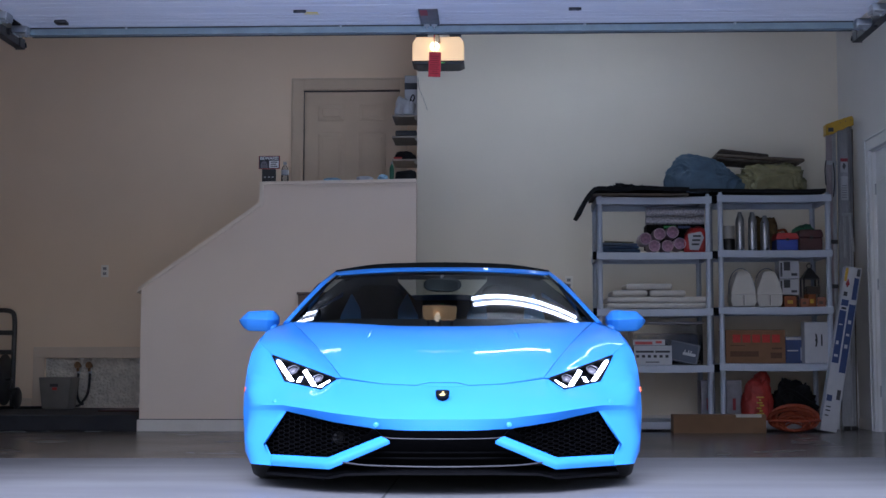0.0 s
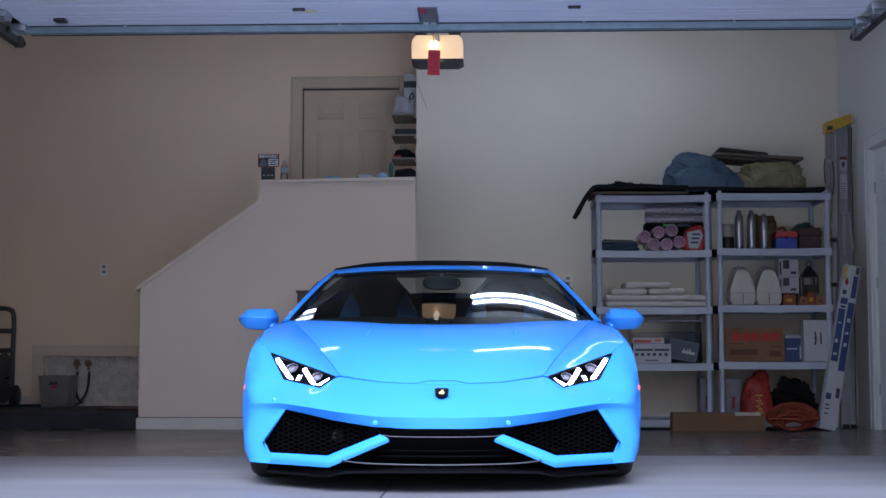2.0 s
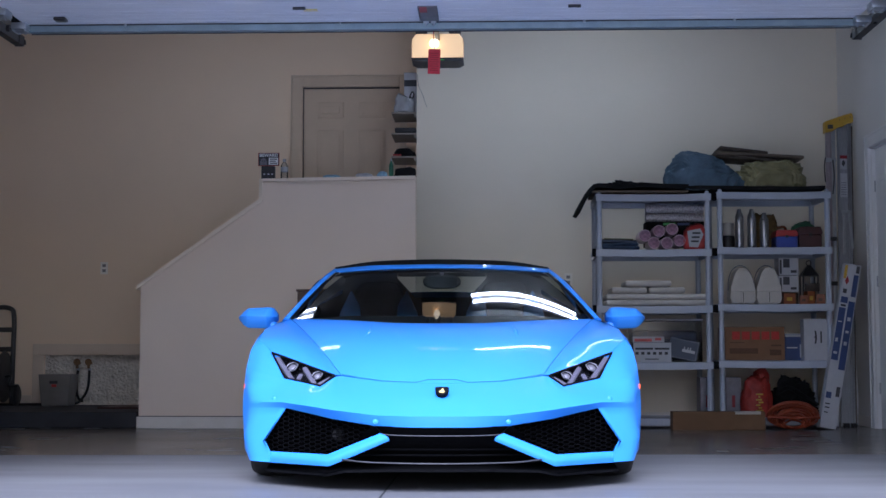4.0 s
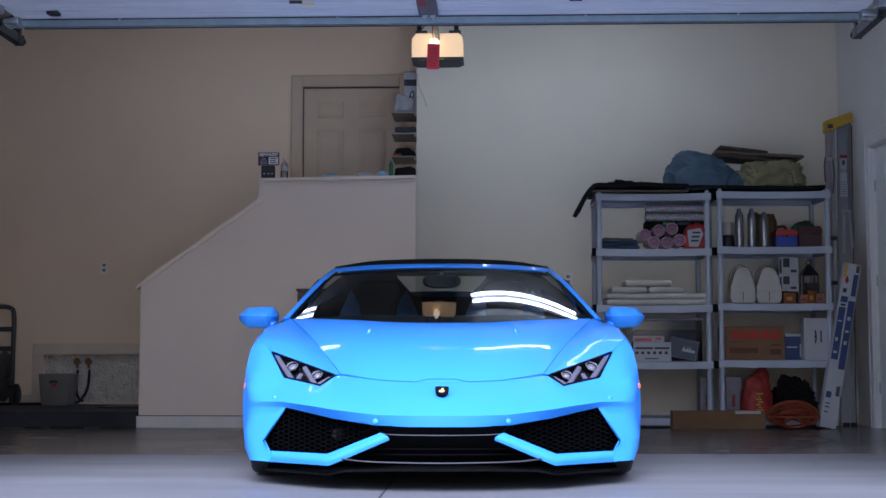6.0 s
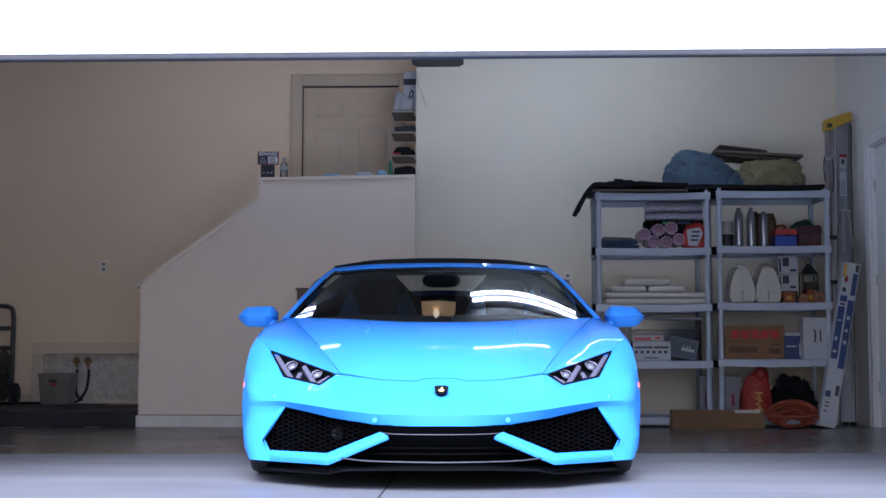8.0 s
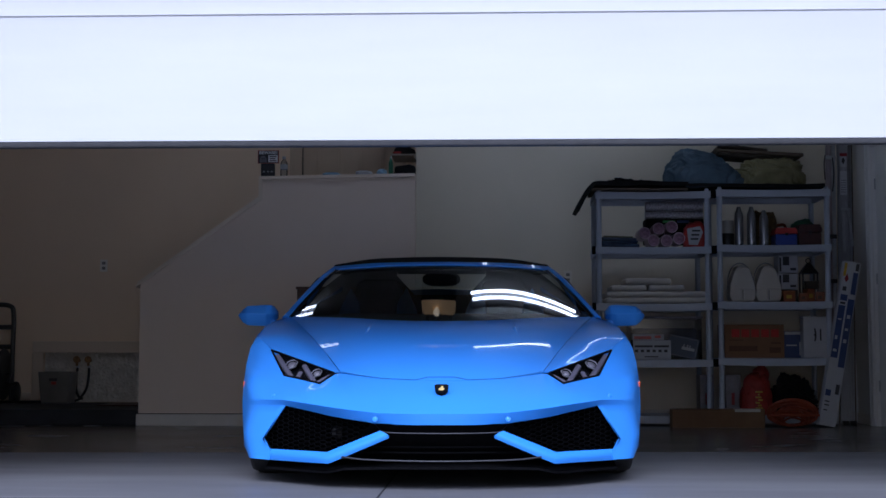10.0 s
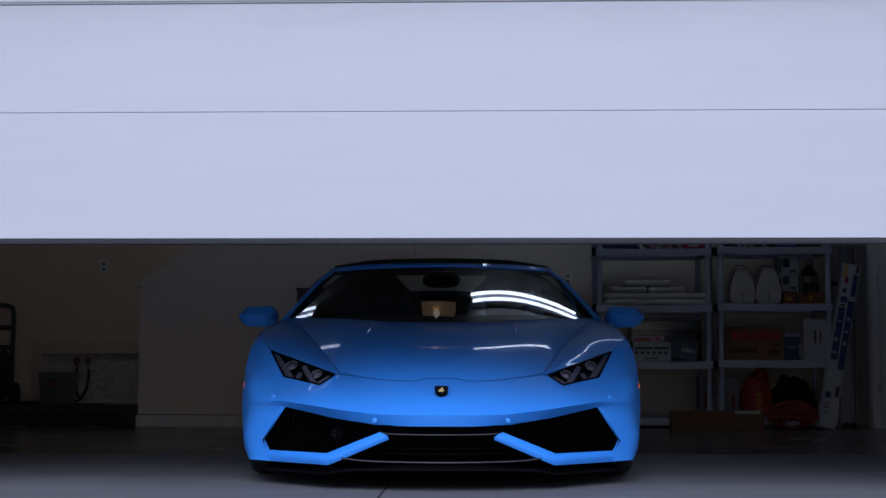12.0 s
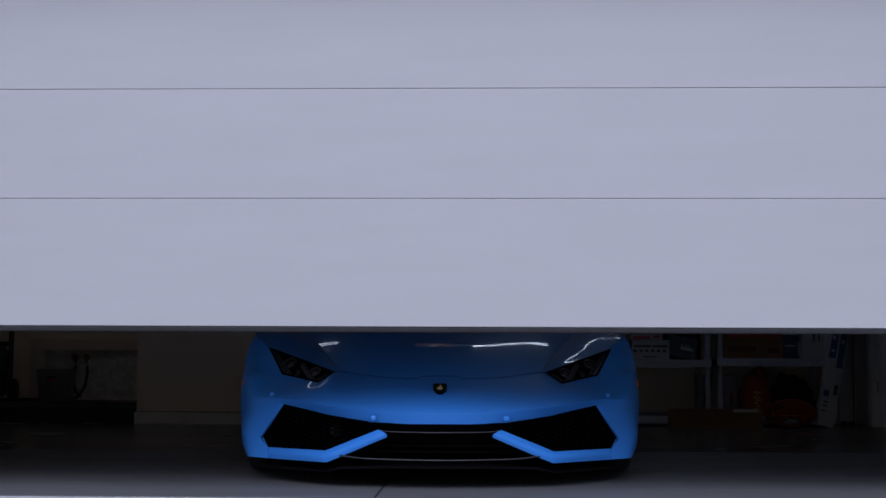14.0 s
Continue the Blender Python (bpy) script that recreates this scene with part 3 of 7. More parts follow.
def headlight(car, s):
    """A slanted lamp: dark tray, two round projectors, a lit strip pair that can turn, clear cover."""
    root = new("headlight")
    root.parent = car
    P = {k: Vector((x * s, y, z)) for k, (x, y, z) in
         dict(outer=(0.818, 0.80, 0.60), low=(0.735, 0.62, 0.482), foot=(0.555, 0.475, 0.448), inner=(0.494, 0.515, 0.494)).items()}
    ring = [P["outer"], P["low"], P["foot"], P["inner"]]
    nrm = (ring[1] - ring[3]).cross(ring[2] - ring[0]).normalized()
    if nrm.y > 0:
        nrm = -nrm
    if nrm.z < 0 and abs(nrm.y) < 0.1:
        nrm = -nrm
    deep = [p - nrm * 0.055 for p in inset(ring, 0.12)]
    bm = bmesh.new()
    a = [bm.verts.new(p) for p in ring]
    b = [bm.verts.new(p) for p in deep]
    bm.faces.new(b)
    for i in range(4):
        bm.faces.new((a[i], a[(i + 1) % 4], b[(i + 1) % 4], b[i]))
    part("tray", bm, M_HOUSING, root, "dark lamp tray")

    def at(u, v, d=-0.03):
        """u from the inner to the outer corner, v from the lower to the upper rim."""
        lo = P["foot"].lerp(P["low"], u)
        hi = P["inner"].lerp(P["outer"], u)
        return lo.lerp(hi, v) + nrm * d

    for u, v, r in ((0.25, 0.70, 0.021), (0.71, 0.70, 0.024)):
        c = at(u, v, -0.021)
        turn = nrm.to_track_quat("Z", "Y").to_matrix().to_4x4()
        m = Matrix.Translation(c) @ turn
        part("bezel", lathe([(r * 1.25, 0.004), (r * 1.40, 0.012), (r * 1.34, 0.016), (r * 1.18, 0.008), (r * 1.25, 0.004)], 6, None, m @ pose(0, 0, 0, 0, 0, 30)), M_BEZEL, root, "hexagon bezel of pale plastic", 30)
        part("projector_ring", lathe([(r * 1.02, 0.0), (r * 1.12, 0.010), (r * 1.0, 0.014), (r * 0.96, 0.002)], 24, None, m), M_HOUSING, root, "dark ring", 40)
        part("projector", lathe([(r, 0.002), (r * 0.92, 0.008), (r * 0.6, 0.014), (0, 0.016)], 24, None, m), M_PROJECTOR, root, "round glass projector", True)
    # the strips turn over on their long axis: one face glows, the other is plain
    strips = (((0.94, 0.90), (0.80, 0.06)), ((0.63, 0.12), (0.545, 0.44)), ((0.48, 0.88), (0.19, 0.07)), ((0.11, 0.10), (0.035, 0.80)))
    for (u0, v0), (u1, v1) in strips:
        pa, pb = at(u0, v0, -0.010), at(u1, v1, -0.010)
        mid, ln = (pa + pb) / 2, (pb - pa).length
        xa = (pb - pa).normalized()
        za = nrm
        ya = za.cross(xa).normalized()
        za = xa.cross(ya)
        m = Matrix((xa, ya, za)).transposed().to_4x4()
        m.translation = mid
        led = bmesh.new()
        w = 0.0115
        v = [led.verts.new(p) for p in ((-ln / 2, -w, 0), (ln / 2, -w, 0), (ln / 2, w, 0), (-ln / 2, w, 0))]
        t = [led.verts.new(p) for p in ((-ln / 2 + 0.001, -w * 0.85, 0.005), (ln / 2 - 0.001, -w * 0.85, 0.005), (ln / 2 - 0.001, w * 0.85, 0.005), (-ln / 2 + 0.001, w * 0.85, 0.005))]
        q = [led.verts.new(p) for p in ((-ln / 2, -w * 0.7, -0.006), (ln / 2, -w * 0.7, -0.006), (ln / 2, w * 0.7, -0.006), (-ln / 2, w * 0.7, -0.006))]
        fa = [led.faces.new(t)] + [led.faces.new((v[i], v[(i + 1) % 4], t[(i + 1) % 4], t[i])) for i in range(4)]
        fb = [led.faces.new(q)] + [led.faces.new((v[i], v[(i + 1) % 4], q[(i + 1) % 4], q[i])) for i in range(4)]
        for f in fa[1:] + fb:
            f.material_index = 1
        ob = part("light_strip", led, [M_LED_ON, M_LED_OFF], root, "white running light strip, lit then dark", m=m)
        HEADLIGHT_LEDS.append((ob, m))
        # an added pocket that blocks the glow of the strip's turned-in face
        ch = bmesh.new()
        k, t = ln / 2 + 0.001, 0.002
        box((-k - t, -w - 0.001 - t, -0.0085), (k + t, -w - 0.001, -0.0006), 0, ch)
        box((-k - t, w + 0.001, -0.0085), (k + t, w + 0.001 + t, -0.0006), 0, ch)
        box((-k - t, -w - 0.001, -0.0085), (-k, w + 0.001, -0.0006), 0, ch)
        box((k, -w - 0.001, -0.0085), (k + t, w + 0.001, -0.0006), 0, ch)
        box((-k - t, -w - 0.001 - t, -0.0105), (k + t, w + 0.001 + t, -0.0086), 0, ch)
        part("strip_glow_pocket", ch, M_HOUSING, root, "dark added pocket that blocks the strip's glow", m=m)
    cov = bmesh.new()
    cover = [cov.verts.new(p + nrm * 0.004) for p in ring]
    cov.faces.new(cover)
    c = pane("cover", cov, M_LENS, root, nrm, "clear lamp cover")
    c.visible_shadow = False
    rim = bmesh.new()
    for i in range(4):
        bar(ring[i], ring[(i + 1) % 4], 0.010, nrm, rim, 0.004)
    part("seal", rim, M_TRIMBLACK, root, "thin black rim")


def hex_mesh(bm, outline, depth_of, cell=0.034):
    """A net of open hexagon cells over an outline in x, z."""
    def inside(x, z):
        c, k = False, len(outline)
        for i in range(k):
            (x0, z0), (x1, z1) = outline[i], outline[(i + 1) % k]
            if (z0 > z) != (z1 > z) and x < (x1 - x0) * (z - z0) / (z1 - z0) + x0:
                c = not c
        return c
    xs, zs = [p[0] for p in outline], [p[1] for p in outline]
    row, z = 0, min(zs)
    while z < max(zs):
        x = min(xs) + (cell * 0.75 if row % 2 else 0)
        while x < max(xs):
            if inside(x, z):
                hexa = [(x + sx * cell * 0.5, z + sz * cell * 0.27) for sx, sz in ((1, 0), (0.62, 1), (-0.62, 1), (-1, 0), (-0.62, -1), (0.62, -1))]
                hexb = [(x + (px - x) * 0.8, z + (pz - z) * 0.76) for px, pz in hexa]
                y = depth_of(x)
                a = [bm.verts.new((px, y, pz)) for px, pz in hexa]
                b = [bm.verts.new((px, y - 0.004, pz)) for px, pz in hexb]
                c = [bm.verts.new((px, y + 0.02, pz)) for px, pz in hexb]
                for i in range(6):
                    j = (i + 1) % 6
                    bm.faces.new((a[i], a[j], b[j], b[i]))
                    bm.faces.new((b[i], b[j], c[j], c[i]))
            x += cell * 1.5
        z += cell * 0.29
        row += 1
    return bm


def seat(car, s):
    root = new("seat")
    root.parent = car
    root.matrix_basis = pose(0.385 * s, 2.40, 0.0, -10)
    shell = prism([(-0.25, 0.30), (0.25, 0.30), (0.27, 0.72), (0.17, 0.86), (0.14, 1.02), (0.10, 1.06), (-0.10, 1.06), (-0.14, 1.02), (-0.17, 0.86), (-0.27, 0.72)], 0.12, None, None, 0.02)
    part("backrest", shell, M_LEATHER, root, "black leather backrest", 40)
    for k in (-1, 1):
        pad = prism([(0.10 * k, 0.60), (0.27 * k, 0.60), (0.235 * k, 0.86), (0.17 * k, 1.0), (0.115 * k, 0.90)], 0.05, None, pose(0, -0.035, 0), 0.012)
        part("side_bolster", pad, M_LEATHERBLUE, root, "blue leather bolster", 40)
    part("cushion", box((-0.25, -0.5, 0.22), (0.25, 0.02, 0.34), 0.04), M_LEATHER, root, "", True)


def car():
    root = thing("sports_car", "bright sky-blue low sports car with closed black soft top", "car", pose(-0.206, 5.745, 0, 0, 0, 2.07))
    # hood: centre line, raised flanks and the seam beside the headlight
    seam_f = [(0, 0.368, 0.462), (0.055, 0.368, 0.462), (0.13, 0.372, 0.463), (0.27, 0.408, 0.469), (0.466, 0.55, 0.497)]
    seam_r = [(0, 1.27, 0.752), (0.11, 1.275, 0.753), (0.27, 1.30, 0.757), (0.50, 1.40, 0.772), (0.815, 1.60, 0.785)]
    def hood_at(f, r, v):
        """Between the front and rear rims, with a crown that dies away towards the side seams."""
        edge = min(1.0, Vector(f).x / 0.466)
        return Vector(f).lerp(Vector(r), v) + Vector((0, 0, (0.045 - 0.027 * edge ** 3) * 4 * v * (1 - v)))

    rim_f, rim_r = spline(seam_f, 24), spline(seam_r, 24)
    hood_rows = [[hood_at(f, r, v / 8) for f, r in zip(rim_f, rim_r)] for v in range(9)]
    hood = part("hood", loft(hood_rows, 18, None, True), M_CAR, root, "", 50)
    thicken(hood, 0.006)
    fine_hood = [hood_at(f, r, v / 60) for f, r in zip(rim_f, rim_r) for v in range(61)]

    def on_hood(x, y, lift):
        near = min(fine_hood, key=lambda p: (p.x - x) ** 2 + (p.y - y) ** 2)
        return Vector((x, y, near.z + 0.33 * (y - near.y) + lift))

    for s in (1, -1):
        crease = bmesh.new()
        line = [Vector((p.x * s, p.y, p.z)) for p in (on_hood(0.355, 1.31, 0.004), on_hood(0.368, 1.06, 0.009), on_hood(0.388, 0.82, 0.001))]
        for (a, b), (wa, wb) in zip(zip(line, line[1:]), ((0.006, 0.012), (0.012, 0.002))):
            va = [crease.verts.new(a + Vector((d, 0, h))) for d, h in ((-wa, -0.006), (0, 0.0), (wa, -0.006))]
            vb = [crease.verts.new(b + Vector((d, 0, h))) for d, h in ((-wb, -0.006), (0, 0.0), (wb, -0.006))]
            for i in range(2):
                crease.faces.new((va[i], va[i + 1], vb[i + 1], vb[i]))
        part("hood_crease", crease, M_CAR, root, "", True)
    notch = bmesh.new()
    right = [Vector((x, y, z + 0.003)) for x, y, z in ((0.462, 0.546, 0.4965), (0.37, 0.474, 0.482), (0.27, 0.407, 0.469), (0.19, 0.385, 0.4655), (0.115, 0.371, 0.463))]
    right.append(on_hood(0.062, 0.392, 0.003))
    line = right + [Vector((-p.x, p.y, p.z)) for p in reversed(right)]
    for a, b in zip(line, line[1:]):
        bar(a, b, 0.002, (0, -0.42, 0.90), notch, 0.001)
    part("hood_seam", notch, M_TRIMBLACK, root, "thin dark seam")
    # front bumper: one sheet over the middle, two over the corners, the lower spokes
    gap = 0.004
    top = [(0, 0.365, 0.459), (0.055, 0.365, 0.459), (0.13, 0.369, 0.460), (0.27, 0.405, 0.466), (0.470, 0.545, 0.490),
           (0.487, 0.512, 0.488), (0.555, 0.470, 0.442), (0.738, 0.622, 0.479)]
    mid = [(0, 0.205, 0.394), (0.055, 0.205, 0.394), (0.12, 0.21, 0.393), (0.262, 0.235, 0.395), (0.44, 0.315, 0.406),
           (0.50, 0.34, 0.411), (0.59, 0.385, 0.410), (0.765, 0.53, 0.418)]
    ridge = [(0, 0.082, 0.326), (0.055, 0.083, 0.326), (0.13, 0.085, 0.326), (0.275, 0.10, 0.329), (0.40, 0.16, 0.341),
             (0.48, 0.205, 0.349), (0.57, 0.265, 0.361), (0.715, 0.40, 0.376)]
    lip = [(0, 0.10, 0.279), (0.055, 0.10, 0.279), (0.13, 0.105, 0.279), (0.288, 0.135, 0.284), (0.42, 0.215, 0.302),
           (0.49, 0.265, 0.311), (0.58, 0.325, 0.329), (0.704, 0.42, 0.351)]
    shell = loft([poly(c, 3) for c in (top, mid, ridge)], 14, None, True)
    loft([poly(ridge, 3), poly(lip, 3)], 3, shell, True)
    for s in (1, -1):
        # corner of the nose: from the lamp's outer rim down past the intake
        c_in = [*poly([(0.818, 0.802, 0.602), top[-1]], 4)[:-1], *spline([top[-1], mid[-1], ridge[-1]], 14), *poly([ridge[-1], lip[-1]], 3)[1:],
                *poly([lip[-1], (0.806, 0.46, 0.203), (0.772, 0.42, 0.150), (0.772, 0.41, 0.108)], 4)[1:]]
        h1, h2, h3, h4 = shoulder(0.95), (0.946, 0.87, 0.535), (0.951, 0.82, 0.44), (0.950, 0.785, 0.37)
        c_out = [*poly([h1, (0.936, 0.93, 0.612), h2], 2)[:-1], *spline([h2, h3, h4], 14), *poly([h4, (0.948, 0.765, 0.335)], 3)[1:],
                 *poly([(0.948, 0.765, 0.335), (0.938, 0.735, 0.22), (0.928, 0.70, 0.15), (0.90, 0.66, 0.108)], 4)[1:]]
        bulge = [p.lerp(q, 0.55) + Vector((0.026, -0.045, 0)) * min(1.0, i / 7) for i, (p, q) in enumerate(zip(c_in, c_out))]
        loft([mirrored(c, s) for c in (c_in, bulge, c_out)], 10, shell)
    bmesh.ops.remove_doubles(shell, verts=shell.verts, dist=0.001)
    bumper = part("front_bumper", shell, M_CAR, root, "blue painted nose with hexagon intakes", 45)
    thicken(bumper, 0.005, 0)
    for s in (1, -1):
        # fender top between headlight, hood seam and shoulder
        inner = [hood_at(seam_f[-1], seam_r[-1], v) + Vector((0.0035, -0.002, -0.001)) for v in (0.0, 0.27, 0.42, 0.65, 1.0)]
        outer = [(0.497, 0.520, 0.497), (0.818, 0.805, 0.603), shoulder(0.95), shoulder(1.22), shoulder(1.62)]
        a, b = spline(inner, 16), poly(outer, 4)
        mids = [p.lerp(q, 0.5) + Vector((0, 0, 0.018 * math.sin(math.pi * i / 16))) for i, (p, q) in enumerate(zip(a, b))]
        top_sheet = part("fender_top", loft([mirrored(c, s) for c in (a, mids, b)], 10), M_CAR, root, "", 50)
        thicken(top_sheet, 0.004, 0)
        # lower spoke under the intake, tip near the middle
        up = poly([(0.262, 0.105, 0.251), (0.495, 0.185, 0.154), (0.79, 0.452, 0.152)], 6)
        front = poly([(0.232, 0.080, 0.240), (0.488, 0.145, 0.136), (0.79, 0.440, 0.132)], 6)
        dn = poly([(0.225, 0.085, 0.226), (0.486, 0.150, 0.112), (0.79, 0.448, 0.107)], 6)
        spoke = part("bumper_spoke", loft([mirrored(c, s) for c in (up, front, dn)], 6), M_CAR, root, "", 50)
        thicken(spoke, 0.01, 0)
        headlight(root, s)
        # intake: dark box and hexagon net
        hexagon = [(0.706, 0.361), (0.288, 0.282), (0.25, 0.245), (0.495, 0.150), (0.775, 0.142), (0.81, 0.20)]
        back = bmesh.new()
        dep = lambda x: 0.16 + 0.62 * (abs(x) - 0.25)
        far = [back.verts.new((x * s, dep(x) + 0.05, z)) for x, z in hexagon]
        near = [back.verts.new((x * s, dep(x) - 0.07 if x < 0.6 else 0.435, z)) for x, z in hexagon]
        back.faces.new(far)
        for i in range(6):
            j = (i + 1) % 6
            back.faces.new((far[i], far[j], near[j], near[i]))
        intake = part("air_intake", back, M_GRILLE, root, "black air intake")
        net = hex_mesh(bmesh.new(), [(x * s, z) for x, z in hexagon], lambda x: dep(abs(x)) + 0.0)
        part("hexagon_grille", net, M_GRILLE, intake, "black hexagon mesh")
        if s < 0:
            sen = cyl(0.028, 0.026, 0.02, 24, None, Matrix.Translation((-0.46, 0.325, 0.235)) @ pose(0, 0, 0, 90))
            part("radar_sensor", sen, M_TRIMBLACK, intake, "round black sensor")
        # sensors, marker
        for x, y, z in ((0.285, 0.082, 0.305), (0.768, 0.463, 0.392)):
            sn = lathe([(0.0, 0.0), (0.0075, 0.0), (0.0082, -0.0012), (0.0095, -0.0012), (0.0105, 0.0), (0.0115, -0.01)], 20, None,
                       Matrix.Translation((x * s, y + 0.0025, z)) @ Vector((0.5 * s if x > 0.5 else 0.1 * s, -1, 0.15)).to_track_quat("Z", "Y").to_matrix().to_4x4())
            part("park_sensor", sn, M_CAR, root, "", True)
        mk = box((-0.004, 0, 0), (0.006, 0.10, 0.026), 0.003, None, pose(0.949 * s, 0.80, 0.425, 0, 0, -6 * s))
        part("side_marker", mk, M_AMBER, root, "small orange side marker")
        # sides
        part("front_fender", side_sheet(0.76, 1.45, 50, s), M_CAR, root, "", 60)
        part("door", side_sheet(1.455, 2.60, 24, s), M_CAR, root, "", 60)
        part("rear_fender", side_sheet(2.605, 4.30, 70, s), M_CAR, root, "", 60)
        part("side_skirt", box((0.80, 1.33, 0.10), (0.915, 3.16, 0.145), 0.01, None, Matrix.Diagonal((s, 1, 1, 1))), M_TRIMBLACK, root)
        for y in (AXLE_F, AXLE_R):
            wheel(root, 0.793 * s, y, s)
            arch = bmesh.new()
            ring_a, ring_b = [], []
            for i in range(25):
                t = math.pi * i / 24
                for r, x in ((ring_a, 0.875), (ring_b, 0.68)):
                    r.append(arch.verts.new((x * s, y + 0.300 * math.cos(t), WHEEL_R + (0.300 if y < 2 else 0.343) * math.sin(t))))
            for i in range(24):
                arch.faces.new((ring_a[i], ring_a[i + 1], ring_b[i + 1], ring_b[i]))
            part("wheel_arch", arch, M_BLACK, root, "", True)
        # windscreen pillar in body colour
        pl_o = spline([(0.86, 1.60, 0.772), (0.775, 1.80, 0.90), (0.70, 2.02, 1.01), (0.640, 2.22, 1.083)], 14)
        pl_m = spline([(0.846, 1.58, 0.785), (0.763, 1.79, 0.908), (0.686, 2.00, 1.02), (0.623, 2.18, 1.092)], 14)
        pl_i = spline([(0.828, 1.58, 0.781), (0.752, 1.78, 0.897), (0.676, 1.99, 1.005), (0.618, 2.15, 1.077)], 14)
        pil = part("windscreen_pillar", loft([mirrored(c, s) for c in (pl_o, pl_m, pl_i)], 6), M_CAR, root, "", True)
        thicken(pil, 0.012, 0)
        # black edge inside the pillar
        g_o = [p + Vector((0.0, 0.004, -0.004)) for p in pl_i]
        g_i = [p + Vector((-0.022, -0.008, -0.004)) for p in pl_i]
        part("screen_edge", loft([mirrored(c, s) for c in (g_o, g_i)], 2), M_TRIMBLACK, root, "black ceramic edge")
        # side window and the strip behind it
        sw = loft([mirrored(spline(c, 8), s) for c in ([(0.84, 1.66, 0.79), (0.86, 2.1, 0.80), (0.86, 2.62, 0.83)], [(0.80, 1.72, 0.85), (0.72, 2.1, 1.02), (0.70, 2.62, 1.05)])], 6)
        pane("side_window", sw, M_DARKGLASS, root, (s, 0, 0.3), "tinted side window")
        bl = loft([mirrored(spline(c, 10), s) for c in ([shoulder(1.5), shoulder(2.05), shoulder(2.65)], [(0.83, 1.6, 0.785), (0.84, 2.1, 0.80), (0.84, 2.65, 0.83)])], 4)
        part("door_sill", bl, M_CAR, root, "", True)
        # door mirror on its arm
        mr = new("door_mirror")
        mr.parent = root
        mr.matrix_basis = pose(1.015 * s, 1.76, 0.795)
        shellm = bmesh.new()
        secs = []
        for x, y0, y1, z0, z1 in ((-0.108, -0.03, 0.06, -0.012, 0.022), (-0.082, -0.06, 0.07, -0.040, 0.056), (-0.052, -0.075, 0.08, -0.059, 0.058), (0.058, -0.06, 0.08, -0.055, 0.052), (0.086, -0.045, 0.075, -0.038, 0.030), (0.109, -0.02, 0.06, -0.012, 0.008)):
            zm = max(z0 + 0.006, min(z1 - 0.006, 0.004 + 0.04 * (x + 0.1)))
            secs.append([(x * s, y0 + 0.055, z0), (x * s, y0, zm), (x * s, y0 + 0.045, z1), (x * s, y1, z1), (x * s, y1, z0)])
        rings = [[shellm.verts.new(p) for p in sec] for sec in secs]
        for a, b in zip(rings, rings[1:]):
            for i in range(5):
                shellm.faces.new((a[i], a[(i + 1) % 5], b[(i + 1) % 5], b[i]))
        shellm.faces.new(rings[0])
        shellm.faces.new(rings[-1][::-1])
        bmesh.ops.bevel(shellm, geom=shellm.edges[:], offset=0.005, segments=2, affect="EDGES", profile=0.5)
        part("mirror_shell", shellm, M_CAR, mr, "", 40)
        part("mirror_glass", box((-0.085 , 0.078, -0.04), (0.085, 0.086, 0.04), 0.003), M_CHROME, mr, "mirror glass")
        arm = tube([(-0.20 * s, 0.0, -0.075), (-0.13 * s, 0.0, -0.068), (-0.07 * s, 0.0, -0.035)], 0.026, 10, 10)
        part("mirror_arm", arm, M_CAR, mr, "", 40)
        seat(root, s)
    # windscreen, header, soft top, rear deck
    def screen(u, v):
        """The windscreen's bow: u across from the middle, v from the cowl up."""
        x = u * (0.822 - 0.204 * v)
        return x, 1.30 + 0.75 * v + 0.30 * u * u * (1 - 0.66 * v), 0.754 + 0.339 * v + u * u * (0.026 - 0.047 * v)

    topg = [screen(u, 1.0) for u in (1.0, 0.66, 0.33, 0.0)]
    full = lambda c: spline([*c, *[(-x, y, z) for x, y, z in reversed(c[:-1])]], 36)
    ws = pane("windscreen", loft([[screen(i / 20, v / 6) for i in range(-20, 21)] for v in range(7)], 14), M_GLASS, root, (0, -0.5, 0.9), "dark tinted windscreen")
    ws.visible_shadow = False
    hd2 = [(0.622, 2.19, 1.090), (0.41, 2.12, 1.104), (0.20, 2.09, 1.108), (0, 2.08, 1.109)]
    hdr = part("screen_header", loft([full(c) for c in ([(x, y - 0.006, z + 0.001) for x, y, z in topg], hd2)], 3), M_CAR, root, "blue strip over the windscreen", True)
    thicken(hdr, 0.01, 0)
    r1 = [(0.635, 2.20, 1.094), (0.42, 2.13, 1.110), (0.20, 2.10, 1.115), (0, 2.09, 1.116)]
    r2 = [(0.63, 2.40, 1.118), (0.42, 2.40, 1.152), (0.20, 2.40, 1.163), (0, 2.40, 1.166)]
    r3 = [(0.62, 2.80, 1.095), (0.42, 2.80, 1.138), (0.20, 2.80, 1.150), (0, 2.80, 1.152)]
    r4 = [(0.60, 3.05, 0.99), (0.42, 3.10, 1.03), (0.20, 3.12, 1.04), (0, 3.12, 1.04)]
    roof = part("soft_top", loft([full(c) for c in (r1, r2, r3)], 16), M_CLOTH, root, "black canvas soft top", True)
    thicken(roof, 0.02)
    # upper screen band and mirror
    part("screen_band", loft([full([(x * 0.98, y + 0.012, z - 0.008) for x, y, z in topg]), full([(x * 1.01, y - 0.03, z - 0.028) for x, y, z in topg])], 2), M_TRIMBLACK, root, "black shade band")
